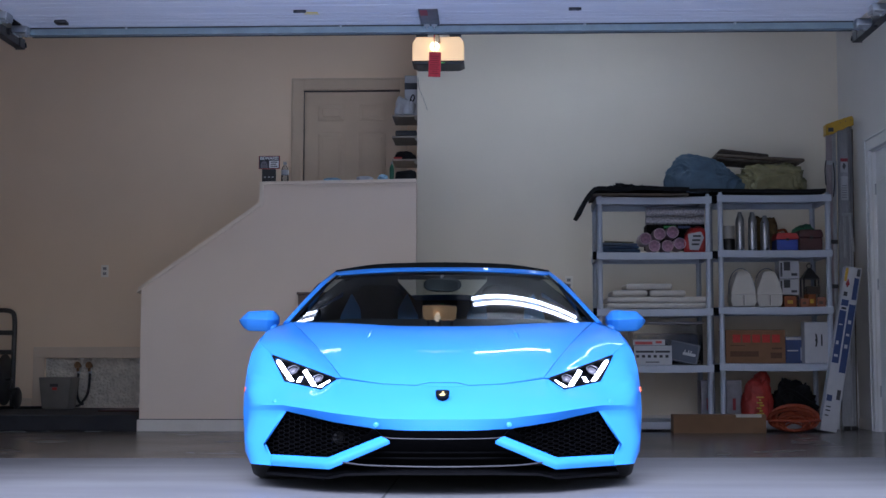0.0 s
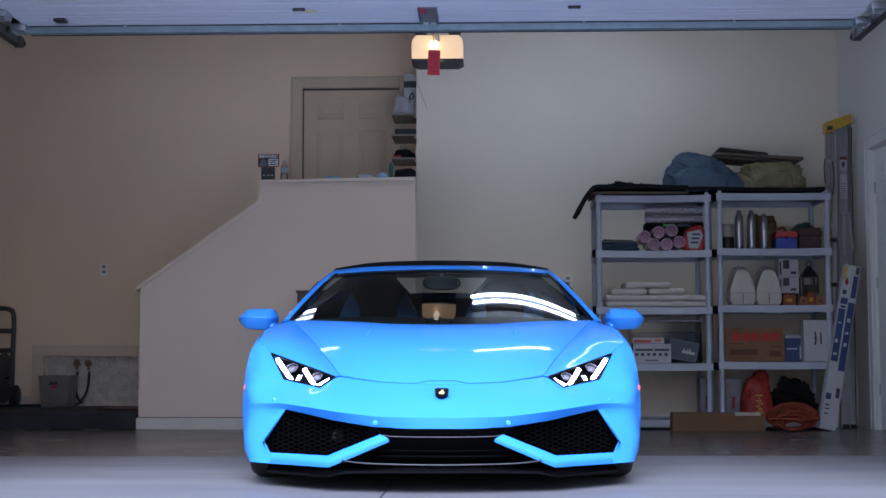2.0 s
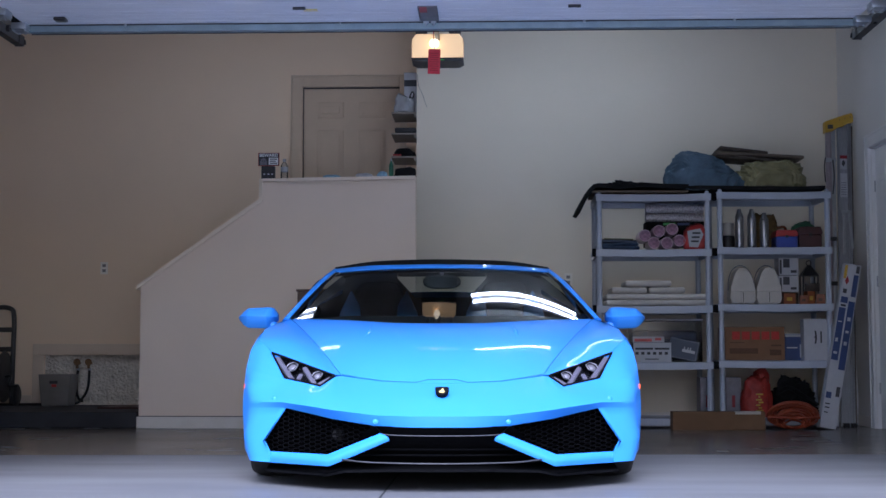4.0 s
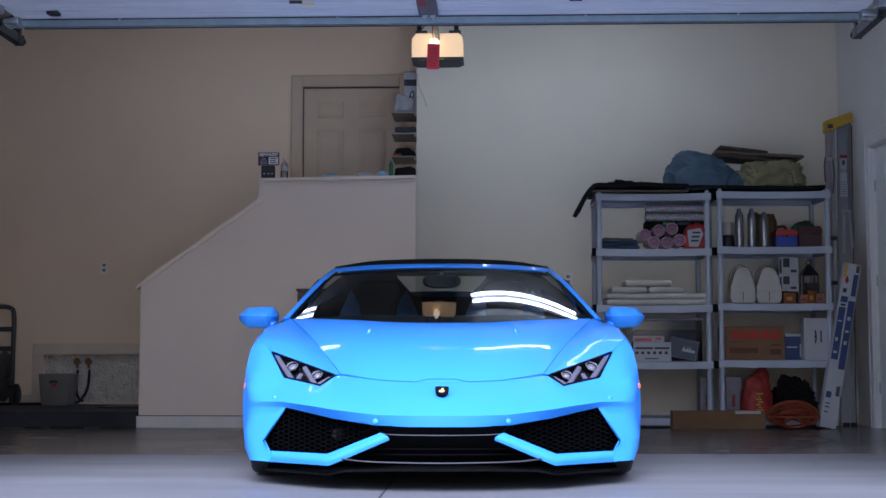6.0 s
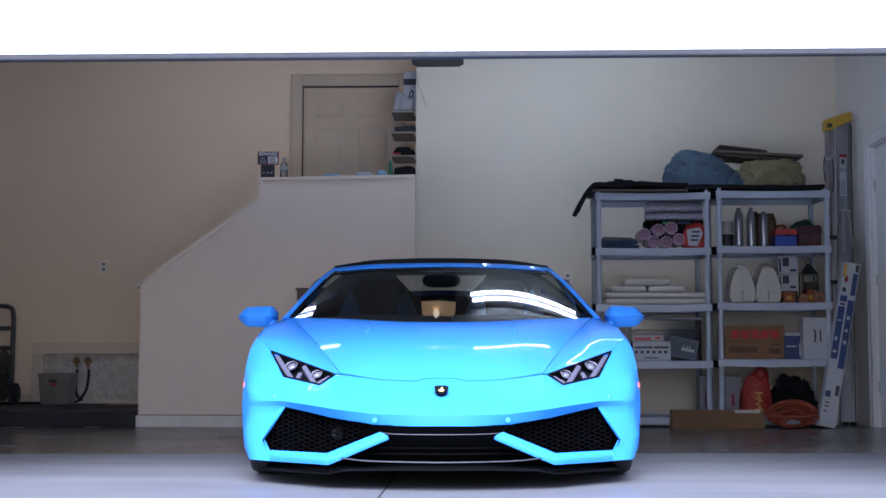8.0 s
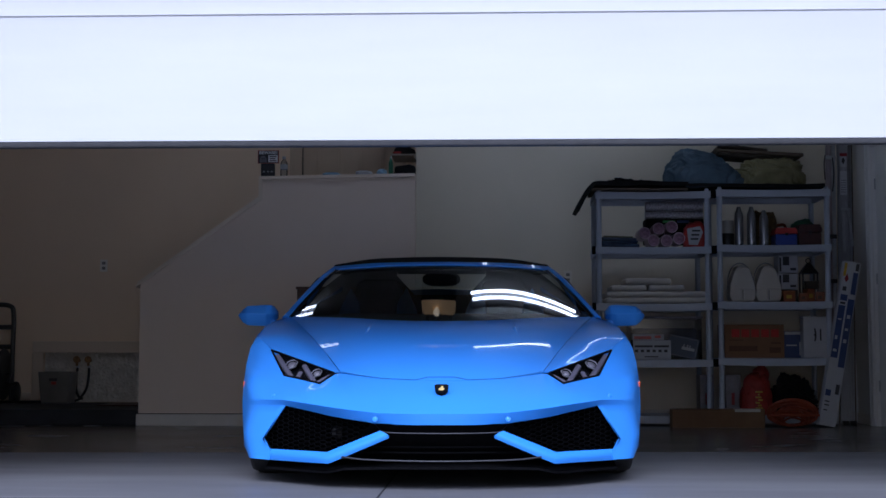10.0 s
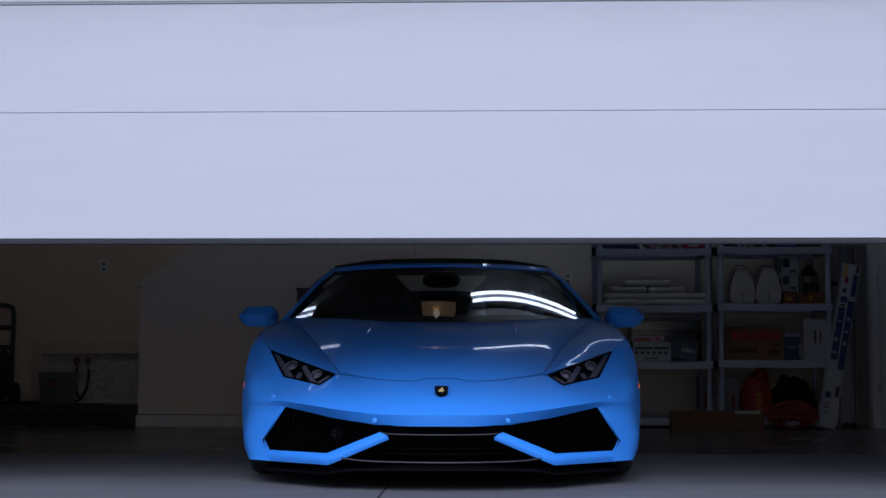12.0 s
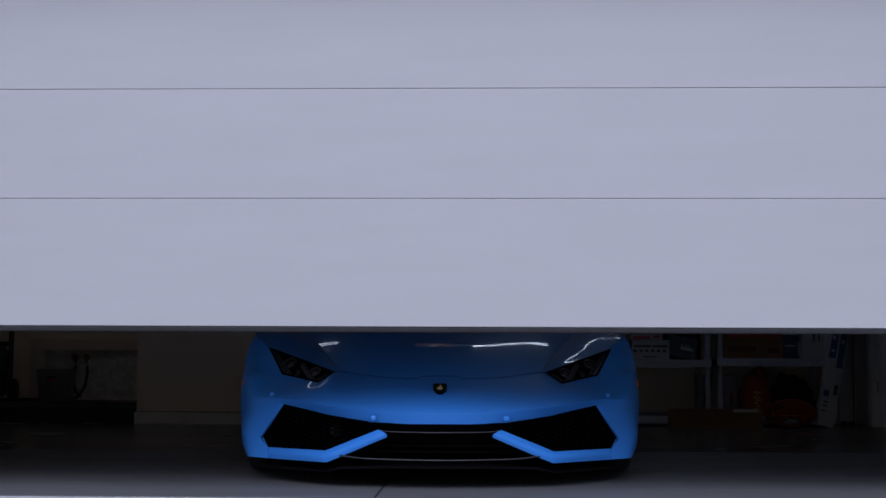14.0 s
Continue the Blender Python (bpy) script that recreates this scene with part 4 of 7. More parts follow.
    vm = prism([(0.108 * math.copysign(abs(math.cos(a)) ** 0.7, math.cos(a)), 0.038 * math.copysign(abs(math.sin(a)) ** 0.8, math.sin(a))) for a in np.linspace(0, 2 * math.pi, 33)[:-1]],
               0.03, None, pose(0, -0.015, 0), 0.006)
    box((-0.012, 0.0, 0.036), (0.012, 0.02, 0.060), 0.004, vm)
    part("rear_view_mirror", vm, M_BLACK, root, "black inside mirror", 40, pose(0, 1.95, 1.005, -10))
    # dashboard, floor pan, bulkhead with a narrow rear window
    dash = loft([full([(0.78, 1.62, 0.762), (0.5, 1.45, 0.755), (0.25, 1.36, 0.745), (0, 1.33, 0.742)]), full([(0.76, 1.95, 0.78), (0.5, 1.95, 0.80), (0.25, 1.95, 0.80), (0, 1.95, 0.80)]),
                 full([(0.76, 2.05, 0.55), (0.5, 2.05, 0.55), (0.25, 2.05, 0.55), (0, 2.05, 0.55)])], 10)
    part("dashboard", dash, M_LEATHER, root, "black dashboard", True)
    bh = prism([(-0.86, 0.3), (0.86, 0.3), (0.86, 0.93), (0.175, 0.965), (-0.175, 0.965), (-0.86, 0.93)], 0.03, m=pose(0, 3.02, 0))
    for sgn in (1, -1):
        prism([(0.175 * sgn, 0.966), (0.86 * sgn, 0.931), (0.66 * sgn, 1.09), (0.60 * sgn, 1.125), (0.285 * sgn, 1.125), (0.29 * sgn, 1.09)], 0.03, bh, pose(0, 3.02, 0))
    prism([(-0.284, 1.10), (0.284, 1.10), (0.284, 1.125), (-0.284, 1.125)], 0.03, bh, pose(0, 3.02, 0))
    part("bulkhead", bh, M_LEATHER, root, "black bulkhead with a narrow rear window")
    part("floor_pan", box((-0.88, 0.62, 0.11), (0.88, 4.25, 0.15)), M_BLACK, root)
    inner = bmesh.new()
    box((-0.62, 0.45, 0.14), (0.62, 0.56, 0.42), 0, inner)
    box((-0.53, 0.56, 0.15), (0.53, 1.28, 0.45), 0, inner)
    box((-0.75, 1.34, 0.15), (0.75, 1.62, 0.66), 0, inner)
    part("inner_body", inner, M_BLACK, root)
    # centre intake, splitter
    ci = bmesh.new()
    rows_in = [[(-0.30, 0.125, 0.284), (0, 0.10, 0.279), (0.30, 0.125, 0.284)], [(-0.46, 0.42, 0.27), (0, 0.36, 0.27), (0.46, 0.42, 0.27)],
               [(-0.5, 0.42, 0.11), (0, 0.36, 0.11), (0.5, 0.42, 0.11)]]
    loft([spline(c, 12) for c in rows_in], 6, ci, False, False)
    for z in (0.15, 0.175, 0.20, 0.225):
        tube([(-0.42, 0.29, z), (0, 0.24, z), (0.42, 0.29, z)], 0.004, 14, 6, ci)
    part("centre_grille", ci, M_GRILLE, root, "black centre grille")
    part("grille_bar", tube([(-0.27, 0.12, 0.252), (-0.2, 0.10, 0.245), (0, 0.085, 0.243), (0.2, 0.10, 0.245), (0.27, 0.12, 0.252)], 0.0025, 24, 6), M_EDGEGREY, root, "", True)
    part("splitter_edge", tube([(-0.43, 0.13, 0.141), (-0.30, 0.09, 0.131), (0, 0.05, 0.128), (0.30, 0.09, 0.131), (0.43, 0.13, 0.141)], 0.0035, 24, 6), M_EDGEGREY, root, "thin grey splitter edge", True)
    spl = bmesh.new()
    up = [(-0.80, 0.44, 0.098), (-0.5, 0.16, 0.104), (-0.42, 0.12, 0.118), (-0.2, 0.06, 0.118), (0, 0.045, 0.118), (0.2, 0.06, 0.118), (0.42, 0.12, 0.118), (0.5, 0.16, 0.104), (0.80, 0.44, 0.098)]
    dn = [(-0.80, 0.47, 0.072), (-0.5, 0.20, 0.073), (-0.42, 0.16, 0.092), (-0.2, 0.10, 0.10), (0, 0.085, 0.10), (0.2, 0.10, 0.10), (0.42, 0.16, 0.092), (0.5, 0.20, 0.073), (0.80, 0.47, 0.072)]
    bk = [(x, 0.62, 0.09) for x, _, _ in up]
    loft([poly(c, 2) for c in (bk, up, dn)], 6, spl, False, False)
    sp = part("splitter", spl, M_GRILLE, root, "black front splitter")
    thicken(sp, 0.01)
    # badge: a plain shield
    m = Matrix.Translation((0.0, 0.212, 0.428)) @ pose(0, 0, 0, -34)
    sh = [(-0.031, 0.018), (-0.02, 0.022), (0, 0.021), (0.02, 0.022), (0.031, 0.018), (0.027, -0.003), (0.016, -0.016), (0, -0.024), (-0.016, -0.016), (-0.027, -0.003)]
    badge = part("badge", prism(sh, 0.03, None, m @ pose(0, -0.008, 0), 0.002), M_GRILLE, root, "black shield badge with gold mark")
    part("badge_mark", prism([(-0.012, -0.010), (0.006, -0.012), (0.013, -0.004), (0.006, 0.002), (0.007, 0.010), (0.0, 0.011), (-0.004, 0.002), (-0.013, -0.003)], 0.003, None, m @ pose(0, -0.0105, 0)), M_GOLD, badge, "small gold mark")
    # rear deck, tail
    deck0 = [(0.86, 2.66, 0.83), (0.6, 2.75, 0.98), (0.3, 2.8, 1.06), (0, 2.8, 1.07)]
    deck1 = [(0.875, 3.2, 0.89), (0.65, 3.2, 0.98), (0.3, 3.2, 1.0), (0, 3.2, 1.01)]
    deck2 = [(0.87, 3.8, 0.92), (0.65, 3.8, 0.95), (0.3, 3.8, 0.96), (0, 3.8, 0.965)]
    deck3 = [(0.80, 4.30, 0.90), (0.65, 4.38, 0.92), (0.3, 4.40, 0.93), (0, 4.40, 0.93)]
    for sgn in (1, -1):
        part("buttress", loft([mirrored(spline(c, 12), sgn) for c in ([shoulder(2.65), shoulder(2.95), shoulder(3.3)], [(0.62, 2.72, 1.0), (0.64, 3.0, 0.99), (0.64, 3.3, 0.96)])], 6),
             M_CAR, root, "", True)
    part("rear_deck", loft([full(c) for c in (deck1, deck2, deck3)], 12), M_CAR, root, "", True)
    t0 = [(0.88, 4.30, 0.90), (0.65, 4.38, 0.92), (0.3, 4.40, 0.93), (0, 4.40, 0.93)]
    t1 = [(0.87, 4.32, 0.62), (0.65, 4.40, 0.62), (0.3, 4.42, 0.62), (0, 4.42, 0.62)]
    t2 = [(0.84, 4.22, 0.2), (0.65, 4.3, 0.2), (0.3, 4.32, 0.2), (0, 4.32, 0.2)]
    part("rear_bumper", loft([full(c) for c in (t0, t1, t2)], 10), M_CAR, root, "", True)
    for s in (1, -1):
        part("tail_lamp", box((0.45, 4.385, 0.74), (0.8, 4.425, 0.80), 0.008, None, Matrix.Diagonal((s, 1, 1, 1))), M_REDLAMP, root, "red tail lamp")


car()


# ---- door fittings and opener ----
M_WARMGLOW = mat("warm_lamp_lens", (1.0, 0.66, 0.32), 0.4, var=0.02, emit=0.24)
M_BULB = mat("lit_bulb", (1.0, 0.80, 0.50), 0.4, var=0.0, emit=1.2)
M_OPENER = mat("dark_grey_plastic", (0.035, 0.04, 0.045), 0.45, var=0.1, scale=20)
M_TAGRED = mat("red_card", (0.50, 0.025, 0.04), 0.6, var=0.08, scale=30)
M_TAGINK = mat("dark_red_ink", (0.22, 0.012, 0.02), 0.7, var=0.1, scale=30)
M_TUBEDIM = mat("old_fluorescent_tube", (0.90, 0.95, 1.0), 0.4, var=0.0, emit=7.5)
M_TUBE = mat("fluorescent_tube", (0.88, 0.97, 1.0), 0.4, var=0.0, emit=14.0)
M_FIXTURE = mat("grey_enamel", (0.22, 0.22, 0.22), 0.6, var=0.05, scale=10)
M_WHITEMETAL = mat("white_enamel", (0.8, 0.8, 0.8), 0.35, var=0.04, scale=10)
M_WHITE = mat("white_paper", (0.401, 0.401, 0.415), 0.6, var=0.06, scale=12)
M_INK = mat("dark_ink", (0.03, 0.03, 0.035), 0.6, var=0.1, scale=40)
M_GREEN = mat("green_mark", (0.10, 0.5, 0.12), 0.5, var=0.1, scale=40)
M_YELLOW = mat("yellow_plastic", (0.468, 0.288, 0.018), 0.45, var=0.1, scale=25)
M_ALU = mat("brushed_aluminium", (0.338, 0.345, 0.358), 0.4, metal=0.7, var=0.12, scale=25, bump=0.1, stretch=(6, 6, 0.6))
M_REARLEG = mat("dusty_aluminium", (0.42, 0.36, 0.36), 0.55, metal=0.3, var=0.15, scale=18, stretch=(6, 6, 0.6))
M_PALELABEL = mat("pale_label", (0.5, 0.5, 0.52), 0.6, var=0.1, scale=30)
M_WICKER = mat("woven_straw", (0.20, 0.12, 0.035), 0.7, var=0.4, scale=30, bump=0.6, bump_scale=90, col2=(0.06, 0.05, 0.02))
# colours of most shelf goods below are lowered to stand for shelf shade
M_CARTON = mat("brown_cardboard", (0.188, 0.0938, 0.0422), 0.8, var=0.12, scale=9, bump=0.2, bump_scale=200)
M_CARTONDARK = mat("dark_cardboard", (0.162, 0.0837, 0.0324), 0.75, var=0.14, scale=7, bump=0.2, bump_scale=200)
M_REDINK = mat("red_print", (0.45, 0.03, 0.02), 0.7, var=0.15, scale=50)
M_BROWNINK = mat("brown_print", (0.10, 0.045, 0.02), 0.8, var=0.15, scale=50)
M_NAVY = mat("navy_print", (0.014, 0.036, 0.13), 0.45, var=0.1, scale=20)
M_NAVYCLOTH = mat("navy_cloth", (0.02, 0.04, 0.085), 0.85, var=0.3, scale=14, bump=0.4)
M_BLUENYLON = mat("blue_nylon", (0.06, 0.105, 0.15), 0.55, var=0.2, scale=11, bump=0.35, bump_scale=60)
M_OLIVE = mat("olive_nylon", (0.21, 0.19, 0.085), 0.6, var=0.2, scale=11, bump=0.35, bump_scale=60)
M_CHARCOAL = mat("charcoal_mat", (0.012, 0.012, 0.013), 0.9, spec=0.15, var=0.3, scale=12, bump=0.6)
M_BROWNMAT = mat("brown_mat", (0.06, 0.045, 0.032), 0.9, var=0.3, scale=12, bump=0.6)
M_TANMAT = mat("tan_mat", (0.143, 0.11, 0.077), 0.9, var=0.2, scale=12, bump=0.5)
M_PINK = mat("pink_film", (0.465, 0.27, 0.345), 0.3, var=0.15, scale=30)
M_MAUVE = mat("mauve_paper", (0.34, 0.19, 0.27), 0.7, var=0.3, scale=50, bump=0.5)
M_PINKPALE = mat("pale_pink_paper", (0.504, 0.364, 0.406), 0.7, var=0.15, scale=40, bump=0.4)
M_FOIL = mat("speckled_foil", (0.62, 0.60, 0.63), 0.35, metal=0.2, var=0.38, scale=70, bump=0.8, bump_scale=60)
M_RED = mat("red_print_film", (0.413, 0.0263, 0.0225), 0.4, var=0.15, scale=20)
M_REDBAG = mat("orange_red_bag", (0.34, 0.022, 0.012), 0.6, var=0.25, scale=12, bump=0.5, bump_scale=40)
M_CUSHION = mat("cream_foam", (0.495, 0.465, 0.42), 0.8, var=0.1, scale=10, bump=0.2)
M_JUG = mat("ivory_plastic", (0.454, 0.427, 0.376), 0.45, var=0.06, scale=10)
M_SILVER = mat("silver_bottle", (0.251, 0.255, 0.264), 0.28, metal=0.9, var=0.1, scale=15)
M_ORANGE = mat("orange_plastic", (0.24, 0.062, 0.010), 0.5, var=0.15, scale=20)
M_CORD = mat("orange_cord", (0.261, 0.0405, 0.009), 0.5, var=0.15, scale=30)
M_GREENPL = mat("dark_green_plastic", (0.03, 0.16, 0.08), 0.5, var=0.2, scale=15)
M_MAROON = mat("maroon_plastic", (0.06, 0.013, 0.012), 0.5, var=0.2, scale=15)
M_BLUEPL = mat("blue_plastic", (0.02, 0.05, 0.30), 0.4, var=0.1, scale=15)
M_CLEAR = glass_mat("clear_plastic", (0.80, 0.82, 0.84), 0.12, ior=1.35)
M_FROST = mat("frosted_plastic", (0.19, 0.175, 0.155), 0.35, var=0.12, scale=8)
M_GREYPL = mat("warm_grey_plastic", (0.040, 0.038, 0.036), 0.5, var=0.1, scale=10)
M_BRASS = mat("weathered_brass", (0.30, 0.17, 0.08), 0.5, metal=0.6, var=0.3, scale=40)
M_WOOD = mat("dark_brown_wood", (0.10, 0.05, 0.028), 0.5, var=0.25, scale=5, bump=0.2, stretch=(1, 1, 8))
M_SKYCLOTH = mat("pale_blue_cloth", (0.30, 0.48, 0.62), 0.85, var=0.15, scale=20, bump=0.4)
M_LAVENDER = mat("lavender_box", (0.21, 0.2, 0.23), 0.4, var=0.2, scale=15)
M_DARKBLUE = mat("slate_blue_card", (0.03, 0.045, 0.075), 0.5, var=0.1, scale=15)
M_WOODEDGE = mat("brown_edge", (0.10, 0.07, 0.05), 0.6, var=0.2, scale=20)
M_HOUSEDOOR = mat("tan_door_paint", (0.60, 0.465, 0.32), 0.5, var=0.06, scale=4, bump=0.08)
M_SIDEDOOR = mat("pale_door_paint", (0.76, 0.75, 0.73), 0.5, var=0.05, scale=4, bump=0.08)
M_SOCKET = mat("socket_face", (0.30, 0.28, 0.25), 0.5, var=0.05)
M_LETTER = mat("white_lettering", (0.80, 0.80, 0.80), 0.5, var=0.03)
M_SHELFGREY = mat("grey_shelf_board", (0.34, 0.30, 0.25), 0.6, var=0.1, scale=8)
M_SLOT = mat("socket_slots", (0.05, 0.05, 0.05), 0.6, var=0.1)
M_OUTLET = mat("outlet_plastic", (0.82, 0.76, 0.66), 0.4, var=0.04)


def track(x, s):
    """A steel channel: upright part, bend, level part, hung from the ceiling at its end."""
    root = thing("door_track", "galvanized steel door track hung from the ceiling", "door track", group="door tracks")
    def run(off):
        pts = [(FRONT + 0.10 + off, z) for z in (0.02, 1.2, TRACK_Z - 0.02)]
        pts += [(FRONT + 0.10 + BEND - (BEND - 0.06 - off) * math.cos(a) - 0.06, TRACK_Z + (BEND - 0.008 - off) * math.sin(a)) for a in np.linspace(0.05, math.pi / 2, 10)]
        pts += [(8.20, pts[-1][1])]
        return pts
    rail = bmesh.new()
    prev = None
    for y, z in run(0.0):
        ring = [rail.verts.new((x + dx * s, y, z + dz)) for dx, dz in ((0, -0.03), (0.05, -0.03), (0.05, 0.03), (0, 0.03), (0, 0.026), (0.046, 0.026), (0.046, -0.026), (0, -0.026))]
        if prev:
            for i in range(8):
                rail.faces.new((prev[i], prev[(i + 1) % 8], ring[(i + 1) % 8], ring[i]))
        prev = ring
    part("rail", rail, M_DARKSTEEL, root)
    hang = box((x + 0.052 * s - 0.002, 8.10, 2.50), (x + 0.052 * s + 0.002, 8.14, CEIL_Z))
    box((x + 0.02 * s - 0.02, 8.10, 2.50), (x + 0.052 * s + 0.002, 8.104, CEIL_Z), bm=hang)
    part("hanger", hang, M_DARKSTEEL, root, "perforated dark steel hanger")
    end = prism([(x - 0.01 * s, 2.502), (x + 0.06 * s, 2.515), (x + 0.055 * s, 2.545), (x, 2.545)], 0.006, m=pose(0, 8.20, 0))
    part("end_plate", end, M_DARKSTEEL, root)
    return root


def opener():
    y0, y1 = 8.93, 9.17
    root = thing("garage_door_opener", "dark ceiling opener with a glowing warm lamp cover", "door opener")
    body = prism([(-0.525, 2.574), (-0.176, 2.574), (-0.176, 2.571), (-0.208, 2.553), (-0.492, 2.553), (-0.525, 2.571)], y1 - y0, m=pose(0, y0, 0), bev=0.006)
    part("body", body, M_OPENER, root)
    lens = prism([(-0.523, 2.576), (-0.523, 2.70), (-0.495, 2.738), (-0.206, 2.738), (-0.178, 2.70), (-0.178, 2.576)], 0.12, m=pose(0, y0 + 0.004, 0), bev=0.006)
    part("lamp_cover", lens, M_WARMGLOW, root, "glowing amber lamp cover")
    part("bulb", lathe([(0, 0), (0.02, 0.006), (0.032, 0.03), (0.026, 0.055), (0.014, 0.07), (0, 0.072)], 20, None, pose(-0.372, y0 - 0.004, 2.665, 90, 0, 0) @ pose(0, 0, -0.006)), M_BULB, root, "lit bulb behind the cover", True)
    part("back_housing", box((-0.515, y0 + 0.13, 2.576), (-0.186, y1, 2.74), 0.01), M_OPENER, root)
    part("status_light", box((-0.345, y0 - 0.003, 2.556), (-0.305, y0 + 0.004, 2.563)), M_GREEN, root, "small green light")
    for x in (-0.475, -0.225):
        st = box((x - 0.016, y0 + 0.05, 2.742), (x + 0.016, y0 + 0.054, CEIL_Z))
        for i in range(9):
            box((x - 0.005, y0 + 0.048, 2.77 + i * 0.04), (x + 0.005, y0 + 0.05, 2.782 + i * 0.04), bm=st)
        part("hanger", st, M_DARKSTEEL, root, "perforated steel strap")
    for x in (-0.46, -0.235):
        part("lug", box((x - 0.04, y0 + 0.02, 2.742), (x + 0.04, y0 + 0.1, 2.762), 0.006), M_OPENER, root)
    part("cable", tube([(-0.50, y0 + 0.06, 2.745), (-0.44, y0 + 0.05, 2.80), (-0.41, y0 + 0.06, 2.90), (-0.42, y0 + 0.08, CEIL_Z)], 0.004, 14, 6), M_BLACK, root)
    part("rail", box((-0.365, FRONT + 0.02, 2.69), (-0.335, y0, 2.72), 0.003), M_DARKSTEEL, root, "long steel drive rail")
    return root


TROLLEY = []


def trolley():
    """The carriage on the drive rail, with its arm and a red card on the release cord. Its base is the rail."""
    root = thing("opener_trolley", "steel trolley and arm with a red warning card", "door opener")
    part("carriage", box((-0.018, -0.05, 0.0), (0.018, 0.05, 0.0745), 0.006, None, Matrix.Translation((-0.35, 0, 2.615))), M_DARKSTEEL, root)
    arm = bmesh.new()
    tube([(-0.35, 0.0, 2.62), (-0.35, -0.25, 2.60), (-0.35, -0.48, 2.545)], 0.012, 12, 8, arm)
    part("arm", arm, M_BLACK, root, "bent dark steel arm")
    part("cord", tube([(-0.352, 0.01, 2.62), (-0.350, 0.01, 2.55), (-0.345, 0.012, 2.488)], 0.003, 8, 6), M_TAGRED, root)
    cm = Matrix.Translation((-0.345, 0.012, 2.495)) @ pose(0, 0, 0, 0, 2)
    card = part("warning_card", prism([(-0.034, 0), (-0.038, -0.006), (-0.038, -0.158), (0.038, -0.158), (0.038, -0.006), (0.034, 0)], 0.002, None, cm), M_TAGRED, root, "red warning card with print bars")
    ink = bmesh.new()
    for i in range(9):
        w = (0.026, 0.02, 0.028, 0.024, 0.03, 0.022, 0.028, 0.016, 0.026)[i]
        box((-w, -0.0012, -0.03 - i * 0.0135), (w, -0.0002, -0.0255 - i * 0.0135), bm=ink, m=cm)
    tagged(part("print", ink, M_TAGINK, card), kind="stuff")
    TROLLEY.append(root)


def fluorescent(x, y, turn, half, glow):
    root = thing("ceiling_light", "white twin-tube fluorescent fixture on the ceiling", "ceiling light", pose(x, y, CEIL_Z, 0, 0, turn), "ceiling lights")
    part("housing", prism([(-0.055, 0), (-0.06, -0.02), (-0.04, -0.07), (0.04, -0.07), (0.06, -0.02), (0.055, 0)], 2 * half + 0.04, None, pose(-half - 0.02, 0, 0, 0, 0, -90)), M_FIXTURE, root)
    for dy in (-0.036, 0.036):
        part("tube", cyl(0.0135, 0.0135, 2 * half, 16, None, pose(-half, dy, -0.09, 0, 90)), glow, root, "lit fluorescent tube", True)
    for dx in (-half - 0.013, half + 0.013):
        part("end_cap", box((dx - 0.012, -0.055, -0.11), (dx + 0.012, 0.055, -0.002), 0.004), M_FIXTURE, root)


track(OPEN_L - 0.19, 1)
track(OPEN_R + 0.12, -1)
opener()
trolley()
fluorescent(0.72, 10.32, 21, 0.74, M_TUBE)
fluorescent(-2.5, 10.68, -28, 0.5, M_TUBEDIM)


